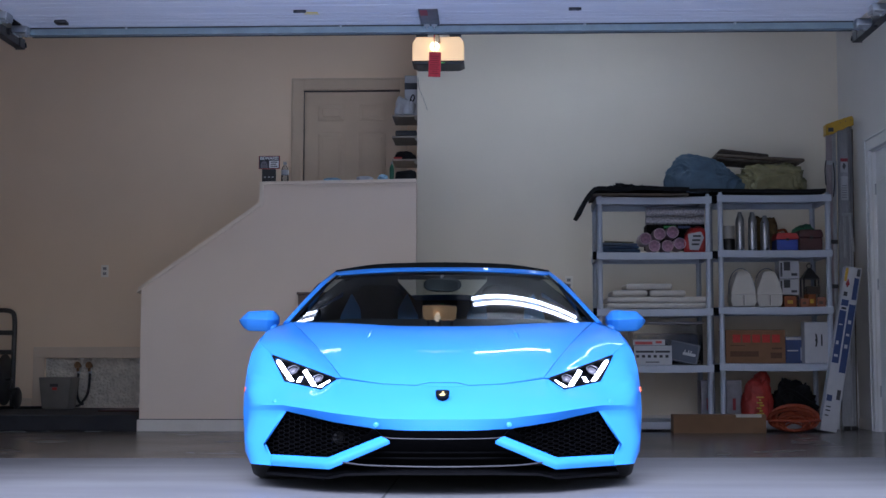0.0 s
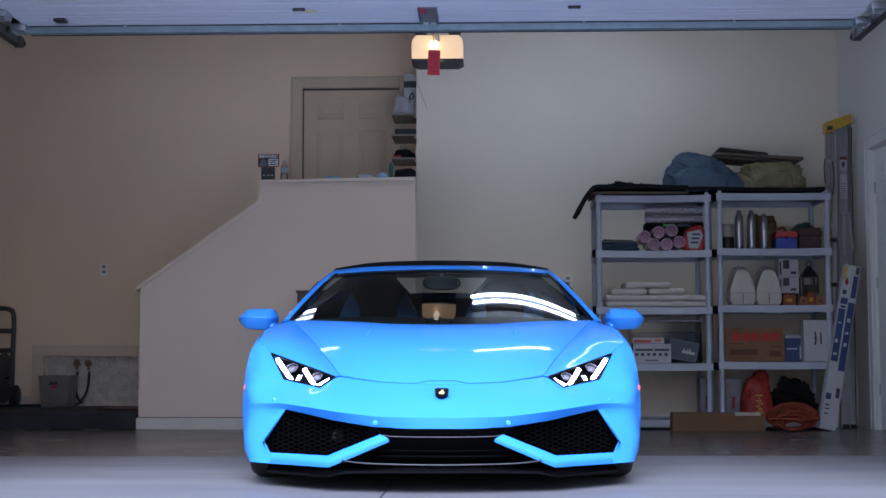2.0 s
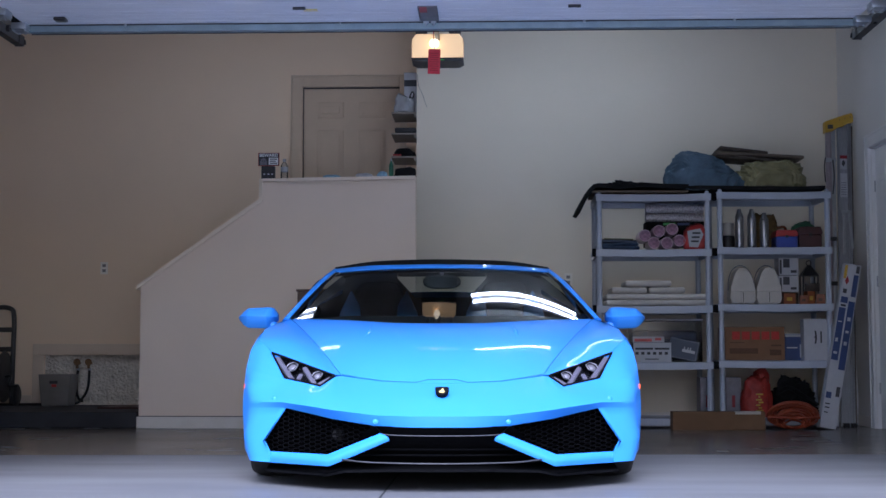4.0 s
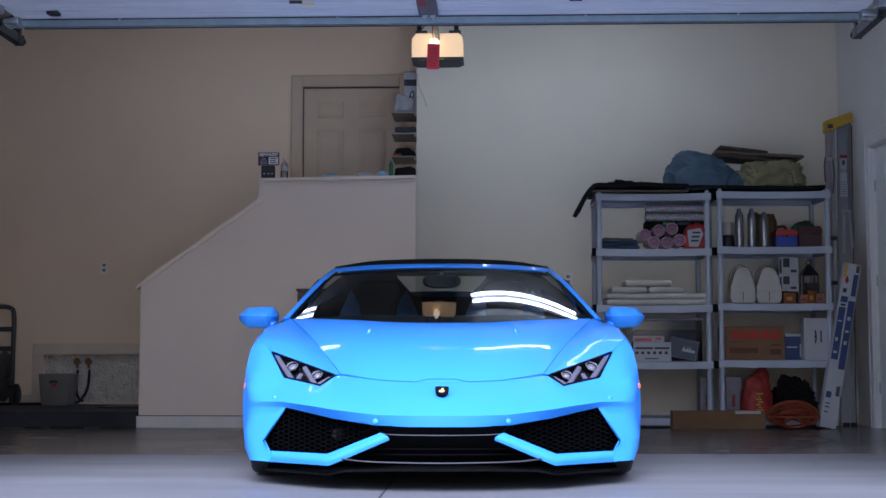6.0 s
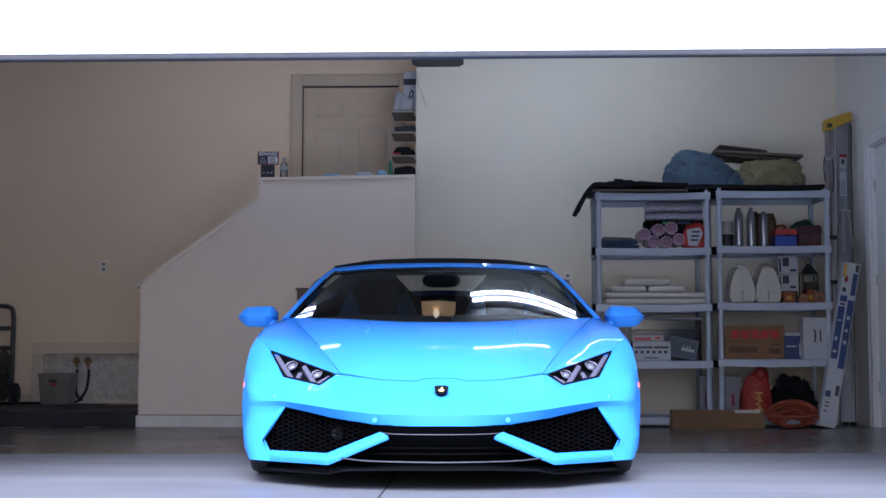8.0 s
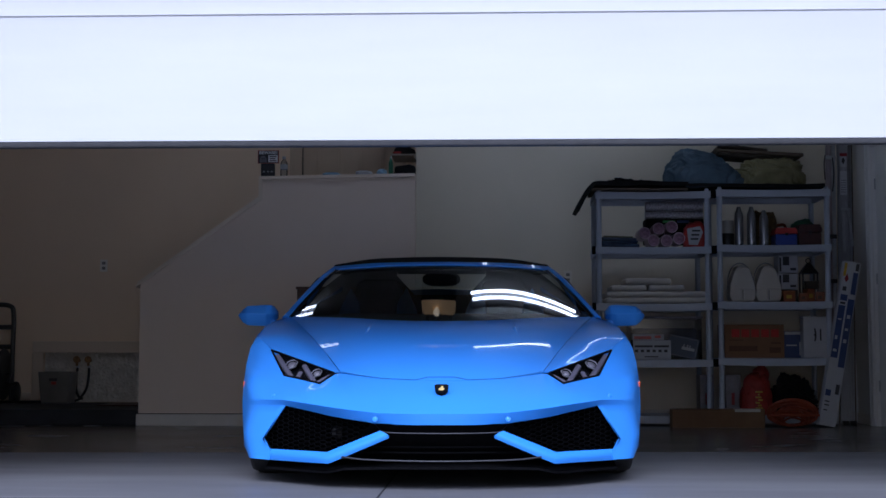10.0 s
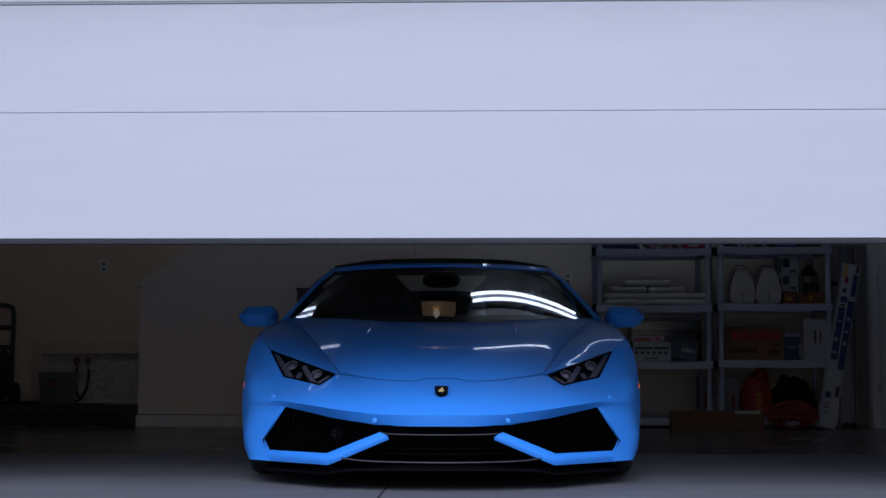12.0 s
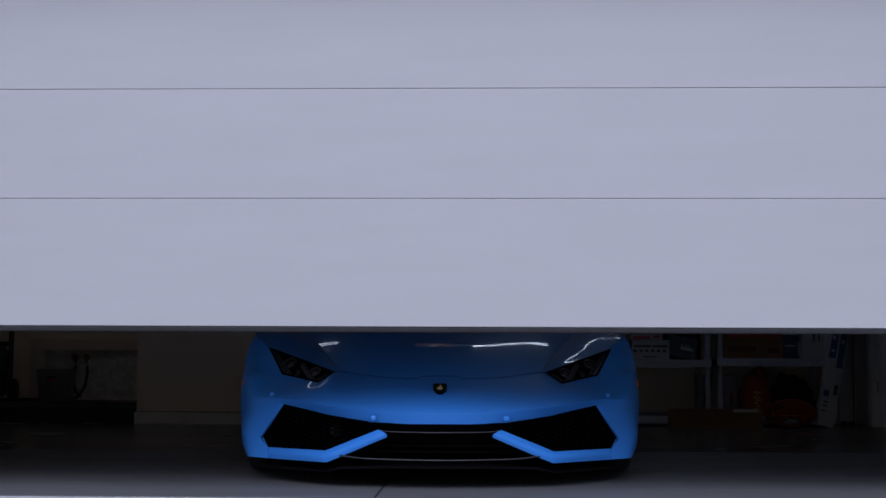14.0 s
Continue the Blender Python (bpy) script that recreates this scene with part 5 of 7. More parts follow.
# ---- doors, sockets and the niche ----
def panel_door(name, label, x0, x1, z0, z1, m, hinge_z=(), knob=None, paint=None):
    """A six-panel door leaf in its frame, facing -y of m."""
    root = tagged(new(name), label, "door", "", "structure")
    paint = paint or M_TRIM
    root.matrix_basis = m
    leaf = box((x0 + 0.004, 0.03, z0 + 0.006), (x1 - 0.004, 0.068, z1 - 0.004), 0.002)
    lf = part("door_leaf", leaf, paint, root)
    w = x1 - x0
    cols = ((x0 + 0.15 * w, x0 + 0.42 * w), (x0 + 0.58 * w, x0 + 0.85 * w))
    rows = ((z1 - 0.29, z1 - 0.14), (z1 - 1.12, z1 - 0.41), (z0 + 0.22, z1 - 1.28))
    for a, b in cols:
        for c, d in rows:
            fr = bmesh.new()
            box((a, 0.020, c), (b, 0.031, d), 0.006, fr)
            box((a + 0.016, 0.0125, c + 0.016), (b - 0.016, 0.0205, d - 0.016), 0.006, fr)
            box((a + 0.04, 0.006, c + 0.04), (b - 0.04, 0.013, d - 0.04), 0.006, fr)
            part("door_panel", fr, paint, lf)
    t = 0.115
    for lo, hi in (((x0 - t, -0.018, z0), (x0, 0.0, z1 + t)), ((x1, -0.018, z0), (x1 + t * 0.6, 0.0, z1 + t)), ((x0, -0.018, z1), (x1, 0.0, z1 + t))):
        part("door_casing", box(lo, hi, 0.005), paint, root)
    for lo, hi in (((x0 - 0.030, -0.0275, z0), (x0 - 0.004, -0.0185, z1 + 0.030)), ((x0 - 0.0035, -0.0275, z1 + 0.004), (x1, -0.0185, z1 + 0.030)),
                   ((x0 - t, -0.0275, z0), (x0 - t + 0.018, -0.0185, z1 + t)), ((x0 - t + 0.0185, -0.0275, z1 + t - 0.018), (x1 + 0.05, -0.0185, z1 + t))):
        part("casing_bead", box(lo, hi, 0.002), paint, root)
    part("stop", box((x0, 0.0, z1 - 0.009), (x1, 0.03, z1)), M_INK if knob[0] < 0 else paint, root, "dark gap over the leaf")
    part("gap", box((x0, 0.002, z0), (x0 + 0.005, 0.03, z1 - 0.0095)), M_INK if knob[0] < 0 else paint, root, "narrow gap beside the leaf")
    for z in hinge_z:
        hg = cyl(0.007, 0.007, 0.09, 10, None, Matrix.Translation((x0 + 0.006, 0.024, z)))
        part("hinge", hg, M_DULLALU, root, "small steel hinge")
    if knob:
        kb = lathe([(0.0, 0), (0.03, 0.004), (0.012, 0.012), (0.011, 0.03), (0.028, 0.045), (0.024, 0.062), (0, 0.066)], 20, None, Matrix.Translation((knob[0], 0.03, knob[1])) @ pose(0, 0, 0, 90))
        part("door_knob", kb, M_BRASS, root, "round metal knob", True)


panel_door("door_1", "beige six-panel house door at the top of the stair", -1.784, -0.862, 1.1, 3.146, pose(0, BACK_Y, 0), knob=(-0.93, 2.05), paint=M_HOUSEDOOR)
panel_door("door_2", "pale six-panel side door with steel hinges", 0.0, 0.91, 0.0, 2.29, pose(RIGHT_X, 11.17, 0, 0, 0, -90), (0.28, 1.15, 1.93), (0.84, 1.0), M_SIDEDOOR)


def outlet(x, y, z):
    root = thing("wall_outlet", "beige duplex wall outlet with cover plate", "outlet", pose(x, y, z), "wall outlets")
    part("plate", box((-0.036, -0.006, -0.058), (0.036, 0, 0.058), 0.003), M_OUTLET, root)
    for dz in (-0.024, 0.024):
        s = part("socket", box((-0.017, -0.009, dz - 0.014), (0.017, -0.006, dz + 0.014), 0.003), M_SOCKET, root, "greyed socket face")
        for lo, hi in (((-0.009, dz - 0.004), (-0.005, dz + 0.008)), ((0.005, dz - 0.004), (0.009, dz + 0.008)), ((-0.003, dz - 0.011), (0.003, dz - 0.006))):
            part("slot", box((lo[0], -0.0098, lo[1]), (hi[0], -0.009, hi[1])), M_SLOT, s)


outlet(-3.671, BACK_Y, 1.421)
outlet(0.697, RIGHT_Y, 1.271)


def niche_frame():
    for lo, hi in (((-4.335, BACK_Y - 0.016, 0.596), (-2.3, BACK_Y - 0.001, 0.703)), ((-4.335, BACK_Y - 0.016, 0.13), (-4.228, BACK_Y - 0.001, 0.5955))):
        structure("trim_niche", box(lo, hi, 0.004), M_TRIM, "painted board round the wall niche")
    structure("baseboard_back", box((LEFT_X, BACK_Y - 0.014, 0.13), (-4.34, BACK_Y - 0.001, 0.22), 0.004), M_TRIM, "painted baseboard over the ledge")
    structure("baseboard_side", box((RIGHT_X - 0.014, 11.3, 0), (RIGHT_X - 0.001, RIGHT_Y, 0.09), 0.004), M_BASE, "pale baseboard on the side wall")
    structure("baseboard_right", box((-0.6, RIGHT_Y - 0.014, 0), (RIGHT_X - 0.015, RIGHT_Y - 0.001, 0.09), 0.004), M_BASE, "pale baseboard behind the shelves")
    j = box((-0.463, FRONT + 0.01, 0.0005), (-0.455, 8.09, 0.003))
    structure("floor_joint", j, M_INK, "dark expansion joint across the concrete floor")


niche_frame()


# ---- beside the ledge ----
def hose_tap(x):
    root = thing("hose_tap", "weathered brass tap with a black hose", "tap", pose(x, BACK_Y + 0.04, 0.521), "hose taps")
    bd = cyl(0.013, 0.013, 0.10, 14, None, pose(0, -0.10, 0, -90))
    cyl(0.012, 0.014, 0.05, 14, bd, pose(0, -0.085, -0.05))
    part("body", bd, M_BRASS, root, "", 40)
    wh = lathe([(0.030, -0.004), (0.034, 0), (0.030, 0.005), (0.024, 0.003), (0.008, 0.004), (0, 0.008)], 18, None, Matrix.Translation((0, -0.10, 0.01)) @ pose(0, 0, 0, 90))
    part("handle", wh, M_BRASS, root, "round tap wheel", 40)
    return root


def hoses():
    y = BACK_Y - 0.04
    a = [(-3.896, y + 0.025, 0.468), (-3.90, y, 0.36), (-3.895, y - 0.01, 0.24), (-3.86, y - 0.02, 0.175), (-3.83, y - 0.03, 0.166)]
    b = [(-3.788, y + 0.025, 0.468), (-3.786, y, 0.35), (-3.80, y - 0.01, 0.26), (-3.84, y - 0.02, 0.19), (-3.88, y - 0.05, 0.15), (-4.0, y - 0.12, 0.142), (-4.25, y - 0.2, 0.142), (-4.6, y - 0.25, 0.142)]
    for pts, lab in ((a, "short black rubber hose on a tap"), (b, "long black rubber hose lying on the ledge")):
        root = thing("water_hose", lab, "hose", group="hoses")
        part("hose", tube(pts, 0.012, 40, 10), M_RUBBER, root, "", True)
        part("fitting", cyl(0.015, 0.015, 0.03, 14, None, Matrix.Translation(Vector(pts[0]) - Vector((0, 0, 0.02)))), M_DULLALU, root, "metal hose fitting", 40)


hose_tap(-3.896)
hose_tap(-3.788)
hoses()


def storage_bin():
    root = thing("storage_bin", "frosted plastic bin with paper inside, on the ledge", "bin", pose(-3.989, 12.45, 0.13))
    w0, w1, d, h = 0.125, 0.152, 0.11, 0.29
    bm = bmesh.new()
    lo = [bm.verts.new(p) for p in ((-w0, -d, 0), (w0, -d, 0), (w0, d, 0), (-w0, d, 0))]
    hi = [bm.verts.new(p) for p in ((-w1, -d * 1.15, h), (w1, -d * 1.15, h), (w1, d * 1.15, h), (-w1, d * 1.15, h))]
    bm.faces.new(lo)
    for i in range(4):
        bm.faces.new((lo[i], lo[(i + 1) % 4], hi[(i + 1) % 4], hi[i]))
    bmesh.ops.bevel(bm, geom=[e for e in bm.edges if not e.is_boundary], offset=0.015, segments=3, affect="EDGES", profile=0.5)
    thicken(part("tub", bm, M_FROST, root, "", 50), 0.004)
    part("label", box((-0.045, -d * 1.14 - 0.004, 0.205), (0.03, -d * 1.1, 0.232)), M_INK, root, "black label")
    part("paper", box((-0.09, -d * 1.08 - 0.002, 0.09), (0.02, -d * 1.02 - 0.002, 0.20), 0, None, pose(0, 0, 0, -4, 6, 0)), M_LAVENDER, root, "pale paper")
    part("red_mark", box((-0.025, -d * 1.12 - 0.004, 0.175), (0.02, -d * 1.08 - 0.003, 0.20)), M_RED, root, "red mark")


def hose_reel():
    """A cart with a loop handle, a round drum and two wheels."""
    root = thing("hose_reel_cart", "grey plastic hose reel cart with looped handle", "hose reel", pose(-4.632, 12.35, 0.13))
    w = 0.235
    part("handle", tube([(-w, 0.02, 0.02), (-w, 0.03, 0.5), (-w + 0.01, 0.06, 0.82), (-w + 0.06, 0.07, 0.90), (0, 0.07, 0.905), (w - 0.06, 0.07, 0.90), (w - 0.01, 0.06, 0.82), (w, 0.03, 0.5), (w, 0.02, 0.02)], 0.022, 50, 10), M_GREYPL, root, "", True)
    for z in (0.52, 0.70):
        part("cross_bar", box((-w, 0.025, z - 0.022), (w, 0.055, z + 0.022), 0.008), M_GREYPL, root)
    for x in (-0.19, 0.19):
        fl = lathe([(0.0, -0.01), (0.10, -0.012), (0.225, -0.008), (0.235, 0), (0.225, 0.008), (0.10, 0.012), (0, 0.01)], 40, None, pose(x, -0.06, 0.27, 0, 90))
        part("drum_flange", fl, M_GREYPL, root, "", 40)
    for i in range(9):
        ring = bmesh.new()
        tube([((-0.16 + i * 0.04), -0.06 + 0.17 * math.cos(a), 0.27 + 0.17 * math.sin(a)) for a in np.linspace(0, 2 * math.pi, 25)], 0.018, 48, 8, ring)
        part("hose_turn", ring, M_RUBBER, root, "wound dark hose", True)
    for x in (-0.235, 0.25):
        part("wheel", lathe([(0, -0.022), (0.085, -0.022), (0.1, -0.012), (0.1, 0.012), (0.085, 0.022), (0, 0.022)], 28, None, pose(x, 0.09, 0.1, 0, 90)), M_BLACK, root, "black wheel", 40)
    part("crank", tube([(0.20, -0.06, 0.27), (0.25, -0.06, 0.27), (0.25, -0.10, 0.19), (0.33, -0.10, 0.19)], 0.012, 16, 8), M_BLACK, root, "black crank", True)


def door_mat():
    bm = box((-3.421, 11.75, 0.131), (-2.9, 12.35, 0.143), 0.004)
    tagged(to_object("door_mat", bm, M_MAROON), "flat dark red-brown mat on the ledge", "mat")


storage_bin()
hose_reel()
door_mat()


# ---- on the stair wall and landing ----
def words(text, size, m, material, parent, name="lettering", bold=0.0):
    cu = bpy.data.curves.new(name, "FONT")
    cu.body, cu.size, cu.align_x, cu.align_y, cu.extrude, cu.offset = text, size, "CENTER", "CENTER", 0.0006, bold
    tmp = bpy.data.objects.new(name, cu)
    scene.collection.objects.link(tmp)
    me = bpy.data.meshes.new_from_object(tmp.evaluated_get(bpy.context.evaluated_depsgraph_get()))
    bpy.data.objects.remove(tmp)
    me.materials.clear()
    me.materials.append(material)
    ob = new(name, me)
    ob.parent = parent
    ob.matrix_basis = m @ pose(0, 0, 0, 90)
    return ob


def beware_sign():
    y = STAIR_Y + 0.03
    root = thing("warning_sign", "small black red-edged sign lettered BEWARE", "sign", pose(-1.830, y, 0))
    z0, z1 = 2.153, 2.262
    part("board", box((-0.088, 0, z0), (0.088, 0.004, z1), 0.001), M_RED, root, "red-edged board")
    part("face", box((-0.084, -0.001, z0 + 0.004), (0.084, 0.0, z1 - 0.004)), M_INK, root, "black sign face")
    words("BEWARE!", 0.037, pose(0, -0.0016, z1 - 0.021), M_LETTER, root, "lettering", 0.0008)
    part("picture", prism([(-0.07, z0 + 0.008), (-0.012, z0 + 0.008), (-0.018, z0 + 0.04), (-0.026, z0 + 0.06), (-0.044, z0 + 0.066), (-0.062, z0 + 0.058), (-0.07, z0 + 0.035)], 0.0006, None, pose(0, -0.0018, 0)),
         M_LAVENDER, root, "grey animal head shape")
    for dx in (-0.052, -0.034):
        part("picture_mark", box((dx - 0.005, -0.0024, z0 + 0.036), (dx + 0.005, -0.0019, z0 + 0.044)), M_INK, root, "dark mark on the picture")
    part("text_panel", box((0.0, -0.0018, z0 + 0.010), (0.078, -0.0011, z0 + 0.068)), M_LETTER, root, "white text panel")
    for i in range(3):
        part("print_bar", box((0.010, -0.0024, z0 + 0.018 + i * 0.017), (0.068 - 0.01 * (i % 2), -0.0019, z0 + 0.026 + i * 0.017)), M_INK, root, "dark print bar")
    zb = 2.044
    part("stand", box((-0.06, -0.005, zb), (0.05, 0.045, z0 - 0.001), 0.004), M_BLACK, root, "black box under the sign")
    for dx in (-0.035, 0.0, 0.03):
        part("knob", box((dx - 0.008, -0.008, zb + 0.035), (dx + 0.008, -0.005, zb + 0.045)), M_WHITE, root, "small pale mark")


def bottle(name, label, x, y, z, h, r, material, cap, capr=0.5, category="bottle"):
    root = thing(name, label, category, pose(x, y, z))
    part("body", lathe([(0, 0), (r * 0.9, 0), (r, 0.006), (r, h * 0.62), (r * 0.9, h * 0.70), (r * 0.4, h * 0.86), (r * 0.36, h * 0.9), (0, h * 0.9)], 20), material, root, "", 50)
    part("cap", cyl(r * capr, r * capr * 0.9, h * 0.12, 14, None, Matrix.Translation((0, 0, h * 0.895))), cap, root, "", 40)
    return root


def crumple(name, label, category, size, m, material, seed, bumps=0.12, detail=4, flat=0.25, ridges=0.0, slope=0.0):
    """A soft lump of cloth: an uneven closed form with sharp folds, flat underneath."""
    bm = bmesh.new()
    bmesh.ops.create_icosphere(bm, subdivisions=detail, radius=1)
    off = Vector((seed * 1.7, seed * 0.9, seed * 2.3))
    for v in bm.verts:
        p = v.co.copy()
        n = noise.noise(p * 1.2 + off) * bumps * 1.8
        warp = Vector((noise.noise(p * 1.5 + off), noise.noise(p * 1.5 - off), noise.noise(p * 1.5 + 2 * off)))
        q = p + 0.5 * warp
        fold = abs(noise.noise(Vector((q.x * 1.8, q.y * 3.5, q.z * 3.5)) + off)) * bumps * 1.6
        fold += abs(noise.noise(Vector((q.x * 4.0, q.y * 8, q.z * 7)) - off)) * bumps * 0.8
        fold += ridges * abs(math.sin(q.x * 8 + q.z * 3 + 3 * noise.noise(q * 2 + off)))
        k = 1 + n - fold + bumps * 0.5
        sq = lambda a: math.copysign(abs(a) ** 0.74, a)
        q = Vector((sq(p.x), sq(p.y), sq(p.z))) * k
        q.z = max(q.z, -flat) * (1 - slope * (p.x + 0.3) ** 2)
        v.co = Vector((q.x * size[0], q.y * size[1], (q.z + flat) / (1 + flat) * size[2]))
    return tagged(to_object(name, bm, material, None, True, m), label, category)


beware_sign()
CAP_Z = 2.046
wb = bottle("water_bottle", "clear plastic water bottle with a white label", -1.704, STAIR_Y + 0.06, CAP_Z, 0.165, 0.03, M_CLEAR, M_WHITE)
part("label", lathe([(0.0308, 0.06), (0.0308, 0.10)], 20), M_WHITE, wb, "white paper label")
for px, w, h, mt, sd in ((-1.305, 0.075, 0.028, M_SKYCLOTH, 3), (-1.037, 0.07, 0.04, M_WHITE, 5), (-0.892, 0.045, 0.05, M_SKYCLOTH, 8)):
    crumple("cleaning_cloth", "crumpled pale cloth on the stair wall cap", "cloth", (w, 0.05, h), pose(px, STAIR_Y + 0.06, CAP_Z + 0.004), mt, sd)
bottle("spray_bottle", "green bottle with a white cap", -0.818, STAIR_Y + 0.07, CAP_Z + 0.01, 0.155, 0.019, M_GREENPL, M_WHITE, 0.4)


def landing_shelf(z):
    root = thing("wall_shelf", "pale wall shelf board on the landing", "shelf", group="landing shelves")
    part("board", box((-0.90, 12.21, z), (EDGE_X - 0.001, 12.68, z + 0.014), 0.003), M_SHELFGREY, root)
    part("back_strip", box((-0.69, 12.21, z - 0.03), (EDGE_X - 0.001, 12.68, z - 0.001), 0.002), M_SHELFGREY, root)


for z in (2.792, 2.599, 2.386):
    landing_shelf(z)
pb = tagged(to_object("product_box", box((-0.79, 12.3, 2.813), (-0.675, 12.5, 3.19), 0.003), M_WHITE), "tall white product box with black band on a shelf", "box")
part("black_band", box((-0.7905, 12.2985, 3.06), (-0.6745, 12.2995, 3.12)), M_INK, pb, "black printed band")
part("picture_mark", tube([(-0.745, 12.2985, 2.90), (-0.735, 12.2985, 2.97), (-0.715, 12.2985, 3.01), (-0.70, 12.2985, 2.985), (-0.715, 12.2985, 2.95), (-0.74, 12.2985, 2.97)], 0.006, 20, 6), M_INK, pb, "dark looped shape", True)
crumple("plastic_bag", "crumpled clear plastic bag on a shelf", "bag", (0.085, 0.12, 0.17), pose(-0.785, 12.34, 2.814), M_WHITE, 11, 0.2)
tagged(to_object("black_case", box((-0.87, 12.23, 2.620), (-0.675, 12.5, 2.668), 0.01), M_BLACK), "flat black case on a landing shelf", "case")
crumple("dark_cloth", "dark folded cloth on a landing shelf", "cloth", (0.10, 0.12, 0.075), pose(-0.785, 12.34, 2.408), M_CHARCOAL, 13)
tagged(to_object("red_book", box((-0.885, 12.22, 2.407), (-0.81, 12.4, 2.421), 0.002), M_RED), "thin red book on a landing shelf", "book")
crumple("black_shoe_bag", "black cloth bag on the stair wall cap", "bag", (0.09, 0.05, 0.085), pose(-0.70, STAIR_Y + 0.07, CAP_Z + 0.012), M_CHARCOAL, 17)
tagged(to_object("loose_cable", tube([(-0.662, RIGHT_Y - 0.004, 3.15), (-0.652, RIGHT_Y - 0.006, 3.05), (-0.615, RIGHT_Y - 0.006, 2.96), (-0.575, RIGHT_Y - 0.005, 2.845)], 0.0015, 16, 5), M_INK), "thin dark cord hanging on the wall", "cord")


def wooden_cabinet():
    root = thing("wooden_cabinet", "dark brown wooden cabinet against the stair wall", "cabinet", pose(-1.534, 10.72, 0))
    part("body", box((0, 0, 0.02), (0.55, 0.28, 1.116 - 0.02), 0.004), M_WOOD, root)
    part("top", box((-0.01, -0.01, 1.116 - 0.0195), (0.56, 0.285, 1.116), 0.004), M_WOOD, root)
    part("plinth", box((0.02, 0.02, 0), (0.53, 0.27, 0.0195)), M_WOOD, root)


wooden_cabinet()


# ---- storage shelves ----
SH_Y, SH_D = 11.1, 0.6


def shelf_unit(x0, w, tops):
    root = thing("shelf_unit", "grey plastic five-tier storage shelf full of household goods", "shelf", group="storage shelves")
    for k, z in enumerate(tops):
        bm = bmesh.new()
        n = 10
        def sag(u):
            return -0.006 * math.sin(math.pi * u) if k else 0
        # tray: sheet with a deep lip all round
        box((x0 + 0.02, SH_Y + 0.02, z - 0.012), (x0 + w - 0.02, SH_Y + SH_D - 0.02, z - 0.004), 0, bm)
        part("board", bm, M_PLASTIC, root)
        lip = bmesh.new()
        rows = []
        for i in range(n + 1):
            u = i / n
            x = x0 + w * u
            rows.append([lip.verts.new((x, y, zz + sag(u))) for y, zz in ((SH_Y, z - 0.058), (SH_Y, z - 0.004), (SH_Y + 0.005, z), (SH_Y + 0.02, z), (SH_Y + 0.02, z - 0.058))])
        for a, b in zip(rows, rows[1:]):
            for i in range(5):
                lip.faces.new((a[i], b[i], b[(i + 1) % 5], a[(i + 1) % 5]))
        lip.faces.new(rows[0])
        lip.faces.new(rows[-1][::-1])
        part("front_lip", lip, M_PLASTIC, root)
        for lo, hi in (((x0, SH_Y + 0.0205, z - 0.058), (x0 + 0.02, SH_Y + SH_D, z)), ((x0 + w - 0.02, SH_Y + 0.0205, z - 0.058), (x0 + w, SH_Y + SH_D, z)), ((x0 + 0.0205, SH_Y + SH_D - 0.02, z - 0.058), (x0 + w - 0.0205, SH_Y + SH_D, z))):
            part("lip", box(lo, hi, 0.003), M_PLASTIC, root)
    for a, b in zip(tops, tops[1:]):
        for x in (x0 + 0.028, x0 + w - 0.028):
            for y in (SH_Y + 0.03, SH_Y + SH_D - 0.03):
                part("post", lathe([(0.0, a), (0.026, a), (0.0225, a + 0.02), (0.0215, b - 0.08), (0.024, b - 0.058), (0, b - 0.058)], 16, None, Matrix.Translation((x, y, 0))), M_PLASTIC, root, "", 50)
    for x in (x0 + 0.03, x0 + w - 0.03):
        for y in (SH_Y + 0.03, SH_Y + SH_D - 0.03):
            part("foot", cyl(0.02, 0.024, tops[0] - 0.058, 14, None, Matrix.Translation((x, y, 0))), M_PLASTIC, root)
            part("post_cap", cyl(0.02, 0.014, 0.022, 14, None, Matrix.Translation((x, y, tops[-1]))), M_PLASTIC, root)
    return root


T1 = (0.083, 0.539, 0.998, 1.46, 1.915)
T2 = (0.088, 0.552, 1.012, 1.475, 1.928)
shelf_unit(0.865, 0.94, T1)
shelf_unit(1.850, 0.928, T2)
for z1 in T1[1:-1]:
    tagged(to_object("shelf_clip", box((0.835, SH_Y - 0.004, z1 - 0.06), (0.864, SH_Y + 0.05, z1 + 0.004), 0.003), M_GRILLE), "black plastic clip on a shelf corner", "clip", "shelf clips")
for z1 in T1[1:]:
    tagged(to_object("shelf_clip", box((1.8056, SH_Y - 0.006, z1 - 0.058), (1.8494, SH_Y + 0.03, z1 + 0.006), 0.003), M_GRILLE), "black plastic clip between two shelves", "clip", "shelf clips")


def carton(name, label, r, y, d, material, bev=0.003, category="box", turn=0.0):
    """A box with lapped lid flaps; r: left, right, bottom, top."""
    x0, x1, z0, z1 = r
    root = thing(name, label, category, pose((x0 + x1) / 2, y, z0, 0, 0, turn))
    w = (x1 - x0) / 2
    part("body", box((-w, 0, 0), (w, d, z1 - z0 - 0.002), bev), material, root)
    part("flap", box((-w, 0.001, z1 - z0 - 0.0018), (w, d * 0.49, z1 - z0 + 0.001), 0), material, root)
    part("flap", box((-w, d * 0.51, z1 - z0 - 0.0018), (w, d - 0.001, z1 - z0 + 0.001), 0), material, root)
    return root, w, z1 - z0


def bars(root, name, items, material, y=-0.0012):
    """Plain bars of print on a front face: left, right, bottom, top."""
    for a, b, c, d in items:
        part(name, box((a, y, c), (b, y + 0.001, d)), material, root, "bar of print")


